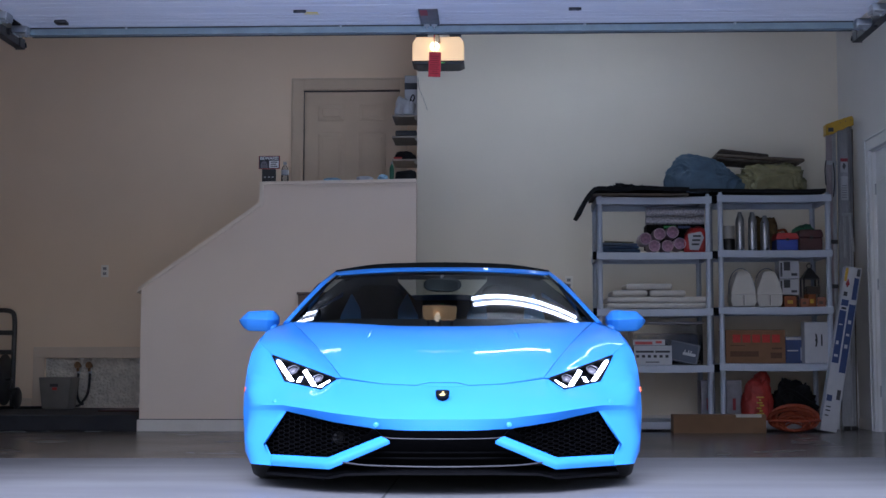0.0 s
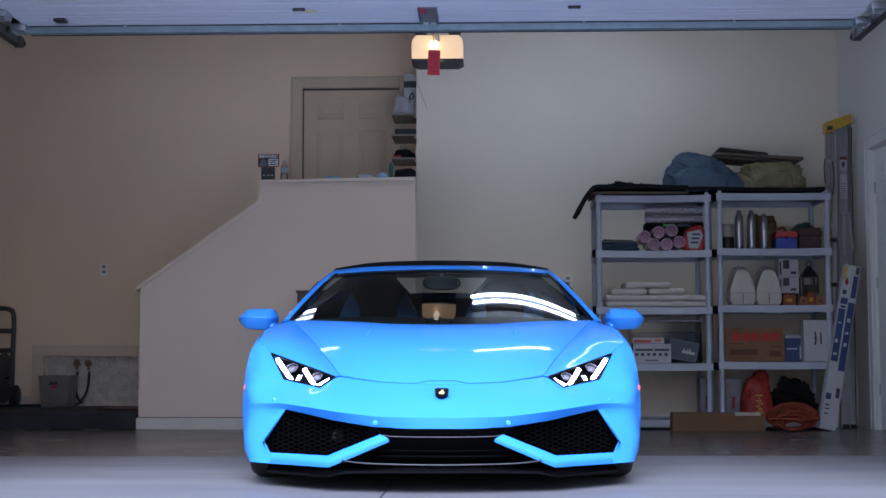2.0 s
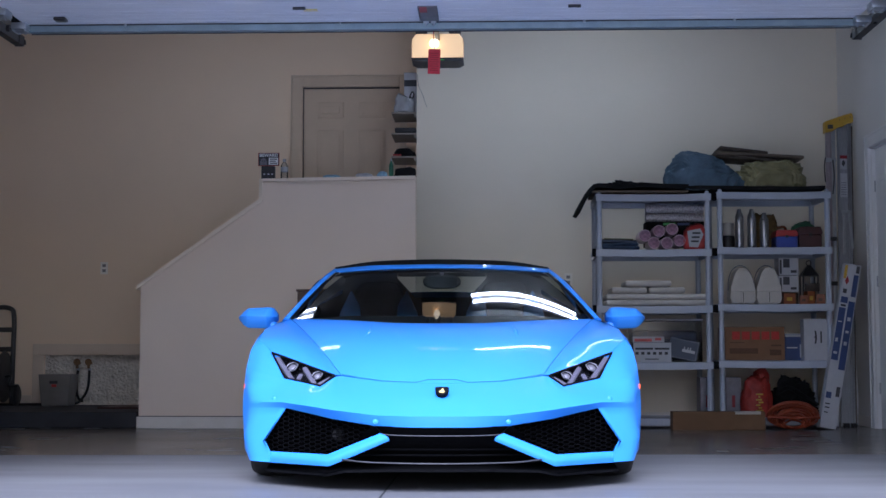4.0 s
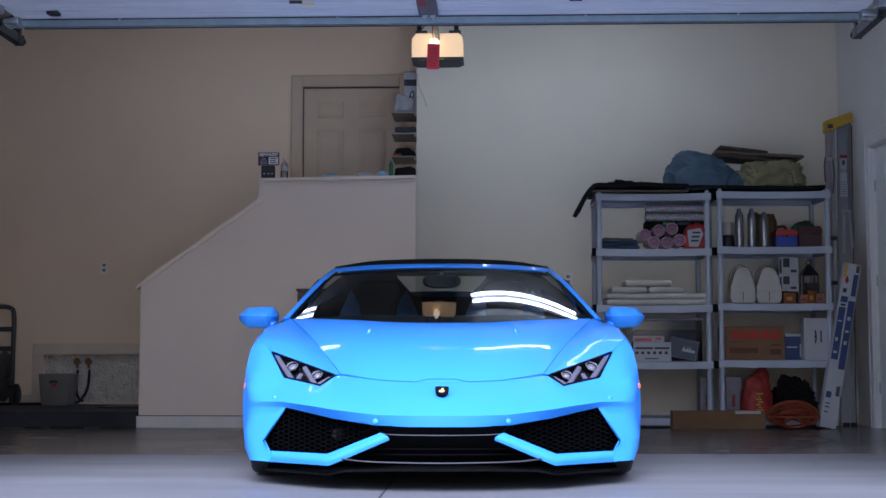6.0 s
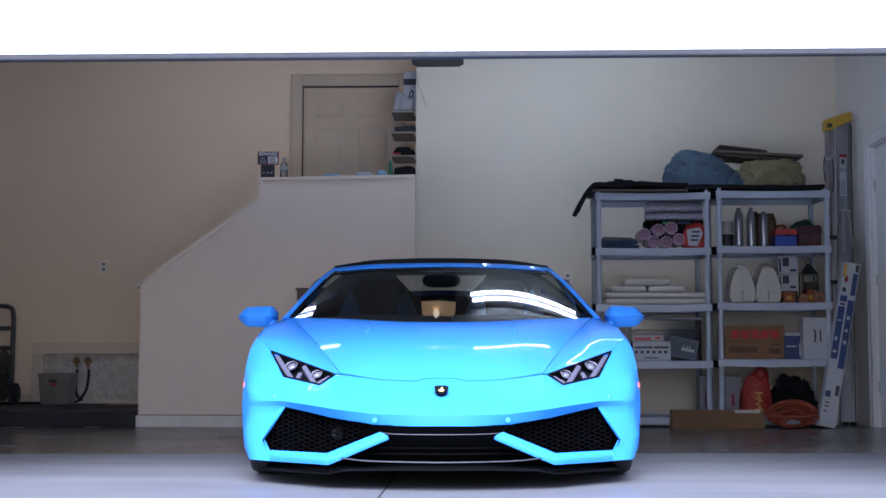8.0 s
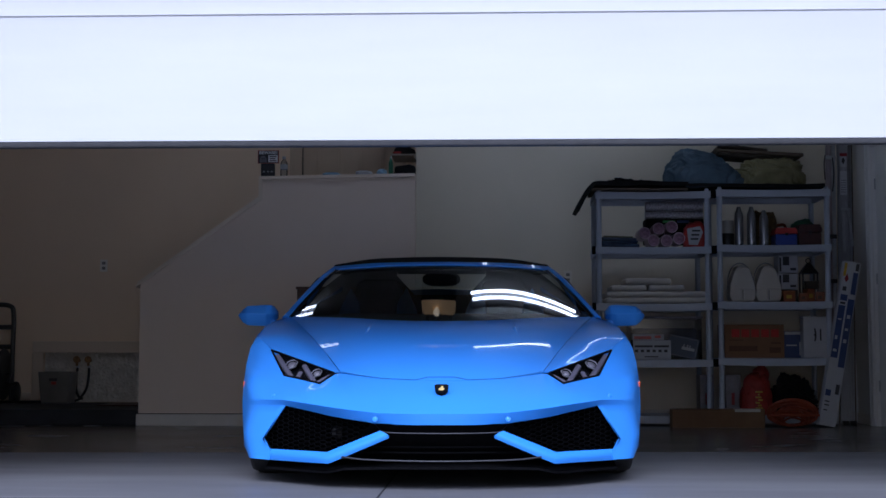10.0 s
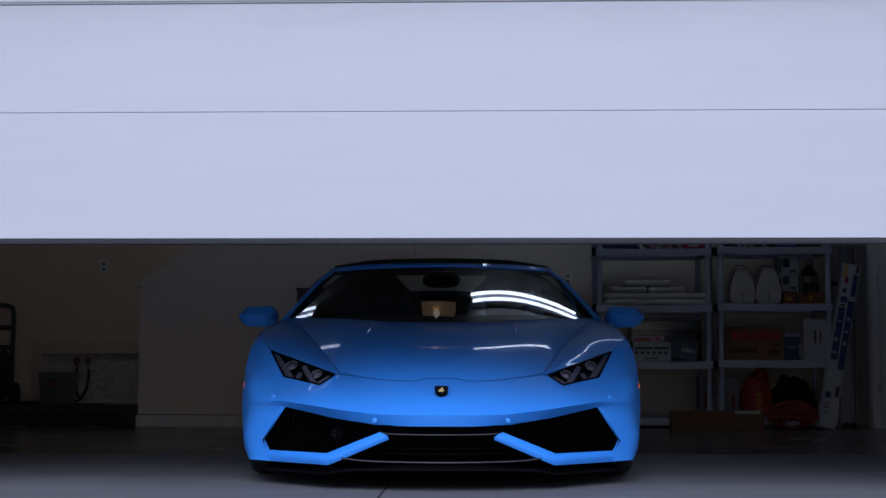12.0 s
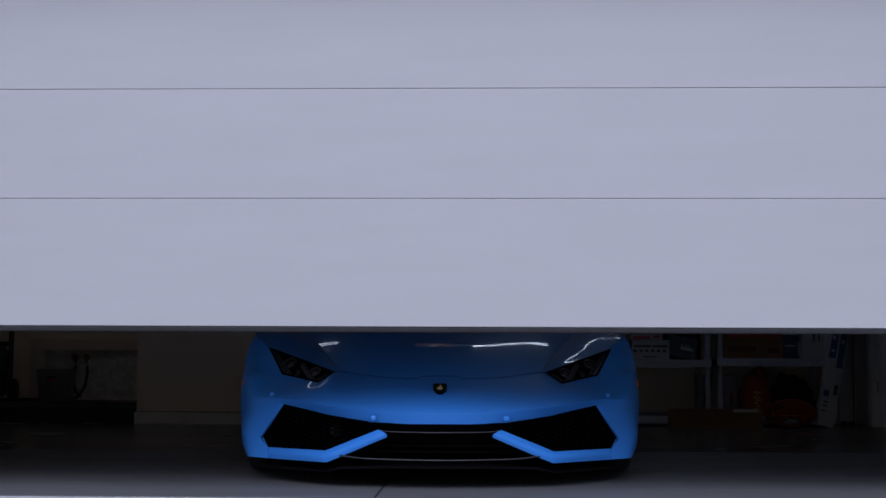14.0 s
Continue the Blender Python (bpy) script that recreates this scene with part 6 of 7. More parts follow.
# first unit, top to bottom
def roll(x, z, y, r, h):
    root = thing("paper_roll", "pink film-wrapped paper roll lying on its side", "paper roll", pose(x, y, z), "pink paper rolls")
    part("rim", lathe([(r * 0.84, 0.001), (r * 0.88, -0.006), (r * 0.97, -0.006), (r, 0.0035)], 24, None, pose(0, 0, 0, -90)), M_PINKPALE, root, "pale rolled rim", True)
    part("wrap", lathe([(r * 0.84, 0.0015), (r, 0.004), (r, h), (0, h)], 24, None, pose(0, 0, 0, -90)), M_PINK, root, "", 50)
    part("face", lathe([(0, 0.012), (r * 0.3, 0.016), (r * 0.5, 0.009), (r * 0.86, 0.012)], 24, None, pose(0, 0, 0, -90)), M_MAUVE, root, "crumpled mauve roll end", True)


R11 = 0.051
for px, pz in ((1.275, 0.118), (1.391, 0.155), (1.498, 0.17), (1.348, R11 + 0.006), (1.455, R11 + 0.004), (1.557, R11 + 0.024)):
    roll(px, T1[3] + pz, 11.2, R11, 0.24)
for k, (r) in enumerate(((1.311, 1.797, 1.789, 1.866), (1.310, 1.796, 1.712, 1.789))):
    x0, x1, z0, z1 = r
    rr = (z1 - z0) / 2
    tagged(to_object("foil_roll", cyl(rr, rr, x1 - x0, 24, None, pose(x0, 11.48, (z0 + z1) / 2, 0, 90)), M_FOIL, None, 50), "speckled silver roll in clear wrap", "roll", "foil rolls")
c, w, h = carton("shelf_box", "dark box with green and navy print", (1.308, 1.793, 1.510, 1.712), 11.4, 0.22, M_CHARCOAL)
bars(c, "print_bar", ((-0.10, 0.0, h - 0.03, h - 0.01),), M_GREEN)
bars(c, "print_bar", ((0.02, 0.12, h - 0.03, h - 0.01),), M_NAVY)
c = crumple("snack_bag", "red and white printed plastic bag", "bag", (0.098, 0.06, 0.215), pose(1.694, 11.24, T1[3] + 0.002), M_RED, 21, 0.10)
lb = part("label", prism([(-0.06, 0.02), (0.01, 0.015), (0.055, 0.12), (0.03, 0.17), (-0.075, 0.15)], 0.02, None, pose(0, -0.075, 0.0, 0, 0, 0)), M_WHITE, c, "white printed patch")
for k in range(3):
    part("print_bar", box((-0.05 + 0.006 * k, -0.0962, 0.055 + 0.034 * k), (0.012 + 0.008 * k, -0.0952, 0.070 + 0.034 * k)), M_INK, lb, "dark bar of print")
tp = thing("folded_tarp", "folded dark blue tarp in flat layers", "tarp", pose(1.055, 11.16, T1[3]))
for k, (w, h0, h1, tilt, mt) in enumerate(((0.172, 0.002, 0.03, 0.6, M_NAVYCLOTH), (0.165, 0.031, 0.055, -1.2, M_NAVYCLOTH), (0.15, 0.058, 0.082, 1.8, M_DARKBLUE))):
    part("layer", box((-w, 0.01 * k, h0), (w, 0.30, h1), 0.010, None, pose(0, 0, 0, 0, tilt), 3), mt, tp, "", 50)
tagged(to_object("yellow_strap", box((-0.13, 0.03, 0), (0.11, 0.10, 0.008), 0.003, None, pose(1.07, 11.18, T1[3] + 0.088, 0, 2.0)), M_OLIVE), "flat yellow-green strap on the folded tarp", "strap")


def cushion(r, y, d):
    x0, x1, z0, z1 = r
    b = box((x0, y, z0), (x1, y + d, z1), (z1 - z0) * 0.4, seg=3)
    tagged(to_object("foam_cushion", b, M_CUSHION, None, True), "flat cream foam cushion in a stack", "cushion", "foam cushions")


zc = T1[2]
cushion((0.945, 1.778, zc + 0.001, zc + 0.048), 11.13, 0.42)
cushion((0.945, 1.778, zc + 0.050, zc + 0.097), 11.13, 0.42)
cushion((0.987, 1.282, zc + 0.099, zc + 0.150), 11.13, 0.38)
cushion((1.292, 1.591, zc + 0.099, zc + 0.150), 11.13, 0.38)
cushion((1.099, 1.481, zc + 0.152, zc + 0.205), 11.13, 0.36)


def clear_tote():
    x0, x1 = 1.159, 1.735
    z0, h = T1[1], 0.335
    root = thing("clear_tote", "clear plastic storage tote with lid, filled", "storage tote", pose((x0 + x1) / 2, 11.22, z0))
    w = (x1 - x0) / 2
    for lo, hi in (((-w, 0, 0), (w, 0.003, h)), ((-w, 0.37, 0), (w, 0.373, h)), ((-w, 0.0035, 0), (-w + 0.003, 0.3695, h)), ((w - 0.003, 0.0035, 0), (w, 0.3695, h))):
        part("side", box(lo, hi), M_CLEAR, root, "clear plastic side").visible_shadow = False
    part("base", box((-w + 0.0035, 0.0035, 0.001), (w - 0.0035, 0.3695, 0.005)), M_CLEAR, root)
    part("lid", box((-w - 0.01, -0.01, h + 0.001), (w + 0.01, 0.383, h + 0.018), 0.005), M_LAVENDER, root, "pale lid rim")
    part("folded_goods", box((-w + 0.02, 0.12, 0.008), (w - 0.02, 0.34, 0.26), 0.03), M_NAVYCLOTH, root, "dark goods inside", True)


clear_tote()
zt = T1[1]
r_ = (1.163, 1.470, 0.548, 0.704)
sign_w = r_[1] - r_[0]
sg = thing("dealer_plate", "white plate with a row of dark print", "plate", pose((r_[0] + r_[1]) / 2, 11.135, zt + 0.001, -3))
part("plate", box((-sign_w / 2, 0, 0), (sign_w / 2, 0.004, r_[3] - r_[2]), 0.0015), M_WHITE, sg)
bars(sg, "print_bar", ((-sign_w * 0.45, sign_w * 0.02, 0.098, 0.115), (sign_w * 0.06, sign_w * 0.45, 0.098, 0.115), (-0.06, 0.05, 0.018, 0.026)), M_INK)
bars(sg, "emblem_patch", tuple((-sign_w * 0.45 + i * sign_w * 0.155, -sign_w * 0.45 + i * sign_w * 0.155 + 0.026, 0.058, 0.080) for i in range(6)), M_INK)
cb = thing("coffee_carton", "slate blue carton with a pale bar of script, tilted", "box", pose(1.558, 11.175, zt + 0.022, 0, 12, 0))
part("body", box((-0.12, 0, 0.0), (0.12, 0.025, 0.165), 0.002), M_DARKBLUE, cb)
bars(cb, "script_bar", ((-0.01, 0.095, 0.062, 0.085), (0.0, 0.008, 0.085, 0.105), (0.03, 0.038, 0.085, 0.105), (0.05, 0.058, 0.085, 0.105)), M_WHITE)
bars(cb, "border_bar", ((-0.112, 0.112, 0.154, 0.157), (-0.112, 0.112, 0.006, 0.009), (0.109, 0.112, 0.009, 0.154)), M_LAVENDER)
c, w, h = carton("snack_carton", "red and white carton lying flat", (1.159, 1.417, zt + 0.16, zt + 0.205), 11.145, 0.05, M_WHITE, turn=3)
bars(c, "print_bar", ((-w * 0.9, w * 0.2, 0.006, 0.03), (w * 0.4, w * 0.8, 0.015, 0.035)), M_RED)
c["label"] = "red and white carton lying on the plate"
for a, b in ((1238, 1262), (1284, 1310)):
    c, w, h = carton("wrapped_box", "grey box in clear wrap", {1238: (1.733, 1.844, 0.066, 0.393), 1284: (1.942, 2.068, 0.066, 0.393)}[a], 11.35, 0.2, M_LAVENDER)
    c.location.z = T1[0]
    bars(c, "print_bar", ((-w * 0.2, w * 0.2, h * 0.25, h * 0.55),), M_TAGINK)

# second unit, top to bottom
z4 = T2[3]
pt = thing("paper_towel", "white paper roll standing on a black tin", "roll", pose(1.972, 11.3, z4))
part("tin", lathe([(0, 0), (0.052, 0), (0.054, 0.006), (0.054, 0.10), (0.05, 0.106), (0, 0.106)], 24), M_BLACK, pt, "black tin", 50)
part("roll", lathe([(0.012, 0.107), (0.05, 0.107), (0.052, 0.112), (0.052, 0.208), (0.049, 0.213), (0.016, 0.213), (0.012, 0.205)], 24), M_JUG, pt, "", 50)
for px, hh in ((1308, 0.315), (1330, 0.315), (1352, 0.285)):
    r = 0.036
    root = thing("steel_bottle", "slim brushed steel bottle", "bottle", pose({1308: 2.045, 1330: 2.146, 1352: 2.248}[px], 11.18, z4), "steel bottles")
    part("body", lathe([(0, 0), (r * 0.94, 0), (r, 0.006), (r, hh * 0.72), (r * 0.92, hh * 0.82), (r * 0.55, hh * 0.93), (r * 0.5, hh * 0.96), (0, hh * 0.96)], 24), M_SILVER, root, "", 50)
    part("cap", cyl(r * 0.5, r * 0.42, hh * 0.05, 16, None, Matrix.Translation((0, 0, hh * 0.955))), M_SILVER, root, "", 40)
crumple("woven_basket", "brown and yellow woven bag behind bottles", "bag", (0.11, 0.09, 0.32), pose(2.305, 11.48, z4 + 0.001), M_WICKER, 31, 0.12)


def toolbox(r, y, lid, body, label):
    x0, x1, z0, z1 = r
    root = thing("tool_box", label, "tool box", pose((x0 + x1) / 2, y, z0), "tool boxes")
    w, h = (x1 - x0) / 2, z1 - z0
    part("body", box((-w * 0.95, 0, 0), (w * 0.95, 0.2, h * 0.60), 0.008), body, root)
    part("lid", prism([(-w, h * 0.602), (w, h * 0.602), (w, h * 0.75), (w * 0.85, h * 0.94), (-w * 0.85, h * 0.94), (-w, h * 0.75)], 0.21, None, pose(0, -0.005, 0), 0.006), lid, root)
    part("handle", box((-w * 0.3, 0.08, h * 0.942), (w * 0.3, 0.11, h * 1.0), 0.006), M_BLACK, root)
    part("latch", box((-0.012, -0.012, h * 0.52), (0.012, -0.006, h * 0.66), 0.002), M_BLACK, root)


toolbox((2.343, 2.528, z4, z4 + 0.155), 11.2, M_RED, M_BLUEPL, "small tool box with red lid and blue body")
toolbox((2.543, 2.742, z4, z4 + 0.19), 11.26, M_MAROON, M_MAROON, "dark maroon tool box on the shelf")
crumple("green_bag", "dark green plastic bag behind tool boxes", "bag", (0.11, 0.07, 0.25), pose(2.647, 11.56, z4 + 0.001), M_GREENPL, 33, 0.12)
tagged(to_object("orange_hook", tube([(2.351, 11.47, z4 + 0.18), (2.422, 11.46, z4 + 0.19), (2.484, 11.47, z4 + 0.18), (2.493, 11.50, z4 + 0.012)], 0.012, 16, 8), M_ORANGE, None, True), "orange plastic handle behind the bottles", "handle")

z3 = T2[2]
for px in (0, 1):
    x = (2.063, 2.275)[px]
    root = thing("plastic_jug", "ivory plastic pot with tapered shoulders", "pot", pose(x, 11.16, z3), "ivory pots")
    half = [(0.078, 0.0), (0.097, 0.012), (0.104, 0.05), (0.106, 0.105), (0.098, 0.135), (0.076, 0.205), (0.056, 0.262), (0.042, 0.288), (0.024, 0.298)]
    part("body", prism(half + [(-u, v) for u, v in reversed(half)], 0.17, None, None, 0.014), M_JUG, root, "", 30)
    part("rib", box((-0.013, -0.009, 0.006), (0.013, -0.0002, 0.100), 0.003), M_JUG, root)
    part("band", box((-0.103, -0.008, 0.1005), (0.103, -0.0002, 0.110), 0.003), M_JUG, root)
    part("bail", tube([(-0.104, 0.09, 0.11), (-0.10, 0.10, 0.20), (-0.065, 0.11, 0.285), (0.0, 0.115, 0.322), (0.065, 0.11, 0.285), (0.10, 0.10, 0.20), (0.104, 0.09, 0.11)], 0.004, 24, 6), M_DULLGALV, root, "thin wire bail", True)
    part("groove", box((-0.0025, -0.0105, 0.012), (0.0025, -0.0092, 0.095)), M_GREYPL, root, "dark groove")
    part("top_rib", box((-0.05, -0.006, 0.268), (0.05, -0.0002, 0.274), 0.002), M_JUG, root)
for r, s in (((2.375, 2.537, 1.249, 1.393), 0), ((2.373, 2.534, 1.113, 1.244), 1)):
    c, w, h = carton("gadget_box", "white box with black front patch", r, 11.25, 0.18, M_WHITE)
    bars(c, "print_bar", ((-w * 0.55, w * 0.1, h * 0.45, h * 0.95), (w * 0.2, w * 0.8, h * 0.15, h * 0.3), (-w * 0.9, -w * 0.7, h * 0.1, h * 0.9)), M_INK)
for k, (x0, x1, hh, turn) in enumerate(((2.40, 2.50, 0.088, 4), (2.535, 2.60, 0.07, -8), (2.60, 2.665, 0.105, 10), (2.672, 2.745, 0.082, -14))):
    c, w, h = carton("orange_pack", "small orange and brown packet", (x0, x1, z3, z3 + hh), 11.2 + 0.012 * k, 0.09, M_ORANGE, turn=turn)
    bars(c, "print_bar", ((-w * 0.5, w * 0.4, h * 0.3, h * 0.62),), M_BROWNINK if k % 2 else M_YELLOW)
c, w, h = carton("brown_pack", "dark brown packet lying on smaller packets", (2.59, 2.70, z3 + 0.107, z3 + 0.17), 11.23, 0.08, M_BROWNMAT, turn=-6)
c, w, h = carton("long_pack", "dark low carton under white boxes", (2.373, 2.549, z3, z3 + 0.10), 11.33, 0.18, M_BROWNMAT)
ln = thing("lantern", "black metal lantern frame", "lantern", pose(2.659, 11.42, z3))
for dx in (-0.06, 0.06):
    for dy in (-0.06, 0.06):
        part("post", box((dx - 0.006, dy - 0.006, 0.02), (dx + 0.006, dy + 0.006, 0.24)), M_BLACK, ln)
part("base", box((-0.075, -0.075, 0), (0.075, 0.075, 0.02), 0.004), M_BLACK, ln)
part("roof", cyl(0.1, 0.02, 0.09, 4, None, pose(0, 0, 0.24, 0, 0, 45)), M_BLACK, ln)
part("ring", tube([(0.02 * math.cos(a), 0, 0.35 + 0.02 * math.sin(a)) for a in np.linspace(-1.5, 4.8, 14)], 0.004, 20, 6), M_BLACK, ln)

z2 = T2[1]
x0, x1, _, z1 = (1.911, 2.395, 0.539, 0.824)
c, w, h = carton("snack_case", "brown cardboard case with red print bar", (x0, x1, z2, z1), 11.17, 0.34, M_CARTON)
bars(c, "red_print_bar", tuple((-w * 0.76 + i * w * 0.33, -w * 0.76 + i * w * 0.33 + w * 0.26, h * 0.62, h * 0.86) for i in range(5)), M_REDINK)
bars(c, "brown_print_bar", ((-w * 0.85, w * 0.1, h * 0.2, h * 0.36), (-w * 0.84, -w * 0.35, h * 0.52, h * 0.545), (w * 0.5, w * 0.88, h * 0.15, h * 0.32), (w * 0.55, w * 0.88, h * 0.42, h * 0.47)), M_BROWNINK)
x0, x1, _, z1 = (2.406, 2.562, 0.548, 0.769)
c, w, h = carton("blue_pack", "navy and white printed carton", (x0, x1, z2, z1), 11.22, 0.2, M_NAVY)
bars(c, "white_bar", ((-w * 0.95, w * 0.95, h * 0.88, h * 0.98), (w * 0.55, w * 0.9, h * 0.1, h * 0.6), (-w * 0.8, w * 0.3, h * 0.45, h * 0.5)), M_WHITE)
x0, x1, _, z1 = (2.541, 2.745, 0.539, 0.887)
c, w, h = carton("white_box", "tall white box with a dark winged emblem shape", (x0, x1, z2, z1), 11.125, 0.12, M_WHITE, turn=2)
em = prism([(-0.008, -0.055), (0.006, -0.05), (0.012, -0.012), (0.012, 0.012), (0.006, 0.05), (-0.008, 0.055), (-0.002, 0.012), (-0.012, 0), (-0.002, -0.012)], 0.001, None, pose(-0.01, -0.0014, h * 0.56))
part("emblem", em, M_INK, c, "dark winged emblem shape")
bars(c, "print_bar", ((0.03, 0.042, h * 0.42, h * 0.70),), M_INK)

# floor and lowest tier of the second unit
zf = T2[0]
rb = crumple("charcoal_bag", "orange-red bag with yellow print bars", "bag", (0.125, 0.11, 0.33), pose(2.173, 11.27, zf + 0.001), M_REDBAG, 41, 0.12, 5)
for k in range(7):
    part("print_bar", box((-0.02 + 0.02 * (k % 2), -0.128, 0.05 + k * 0.022), (0.035 - 0.012 * (k % 3), -0.09, 0.062 + k * 0.022)), M_YELLOW, rb, "yellow print bar")
crumple("bag_neck", "gathered neck of an orange-red bag", "bag", (0.06, 0.06, 0.10), pose(2.222, 11.30, zf + 0.30), M_REDBAG, 43, 0.15)
crumple("duffel_bag", "black duffel bag on the lowest shelf", "bag", (0.21, 0.12, 0.30), pose(2.50, 11.34, zf + 0.001), M_CHARCOAL, 45, 0.34, 5, ridges=0.12, slope=0.5)
tagged(to_object("bag_strap", tube([(2.358, 11.24, zf + 0.21), (2.437, 11.22, zf + 0.24), (2.550, 11.21, zf + 0.17), (2.663, 11.22, zf + 0.10)], 0.018, 18, 8), M_CHARCOAL, None, True), "thick black strap over a duffel bag", "strap")


def cord_coil():
    root = thing("extension_cord", "coiled orange extension cord on the floor", "cord", pose(2.405, 10.96, 0))
    rng = random.Random(4)
    for k in range(13):
        a, b, lift = 0.20 - 0.011 * k, 0.105 - 0.006 * k, 0.012 + rng.random() * 0.01
        pts = []
        for t in np.linspace(0, 2 * math.pi, 22)[:-1]:
            x, z = a * math.cos(t), b * math.sin(t)
            pts.append((x + rng.uniform(-0.004, 0.004), 0.03 * math.sin(2 * t + k) + rng.uniform(-0.02, 0.02), z + b + lift))
        pts.append(pts[0])
        part("turn", tube(pts, 0.0085, 60, 6), M_CORD, root, "", True)
    part("tie", tube([(-0.21, -0.05, 0.10), (-0.1, -0.055, 0.10), (0.0, -0.05, 0.095), (0.2, -0.05, 0.10)], 0.010, 20, 6), M_CORD, root, "", True)


cord_coil()
x0, x1, _, z1 = (1.448, 2.181, 0.001, 0.144)
c, w, h = carton("long_carton", "long brown cardboard carton lying on the floor", (x0, x1, 0, z1), 10.93, 0.16, M_CARTONDARK)
part("tape", box((w * 0.35, -0.001, h - 0.02), (w * 0.9, 0.08, h + 0.002)), M_JUG, c, "strip of packing tape")


# goods on top of the shelves
def floppy_sheet(name, label, x0, x1, y0, y1, z, drop_l, material, seed, thick=0.012, wave=0.015):
    bm = bmesh.new()
    nx, ny = 36, 10
    g = []
    for i in range(nx + 1):
        col = []
        for j in range(ny + 1):
            x, y = x0 + (x1 - x0) * i / nx, y0 + (y1 - y0) * j / ny
            zz = z + wave * (0.5 + noise.noise(Vector((x * 4 + seed, y * 4, 0))))
            over = max(0.0, 0.865 - x)
            if drop_l:
                zz -= drop_l * over ** 1.4
            col.append(bm.verts.new((x, y, zz)))
        g.append(col)
    for a, b in zip(g, g[1:]):
        for j in range(ny):
            bm.faces.new((a[j], b[j], b[j + 1], a[j + 1]))
    ob = tagged(to_object(name, bm, material, None, True), label, "mat")
    thicken(ob, thick, 1)
    return ob


zt1, zt2 = T1[4] + 0.004, T2[4] + 0.004
floppy_sheet("car_mat", "charcoal car mat sagging over the shelf edge", 0.735, 1.62, 11.06, 11.62, zt1 + 0.026, 3.4, M_CHARCOAL, 2, 0.034, 0.03)
floppy_sheet("car_mat", "tan-backed car mat on the shelf top", 0.84, 1.62, 11.08, 11.60, zt1 + 0.002, 1.2, M_TANMAT, 6, 0.016, 0.006)
floppy_sheet("car_mat", "dark folded mat on the shelf top", 1.42, 2.74, 11.12, 11.64, zt2 + 0.01, 0, M_CHARCOAL, 9, 0.03, 0.01)
crumple("strap_bundle", "black and white strap bundle on a mat", "strap", (0.17, 0.08, 0.065), pose(1.136, 11.3, zt1 + 0.052), M_CHARCOAL, 51, 0.4, 5, ridges=0.2)
crumple("sleeping_bag", "blue nylon sleeping bag in a stuffed heap", "sleeping bag", (0.315, 0.2, 0.35), pose(1.785, 11.32, zt1 + 0.03), M_BLUENYLON, 53, 0.11, 6, ridges=0.02, slope=0.42)
crumple("duffel_roll", "olive nylon rolled bag", "bag", (0.315, 0.19, 0.235), pose(2.326, 11.32, zt2 + 0.045), M_OLIVE, 57, 0.10, 6, ridges=0.11)


def folded_mats():
    for k, (px0, px1, z, tilt, mt) in enumerate(((1.886, 2.540, 2.175, 5, M_BROWNMAT), (1.867, 2.611, 2.205, 3.5, M_TANMAT), (1.905, 2.313, 2.247, 7, M_BROWNMAT))):
        b = box((0, 0, 0), (px1 - px0, 0.32, 0.028), 0.012, None, pose(px0 + 0.015, 11.34, z + 0.072, 0, tilt))
        tagged(to_object("folded_mat", b, mt, None, True), "brown folded floor mat lying on the bags", "mat", "folded mats")


folded_mats()


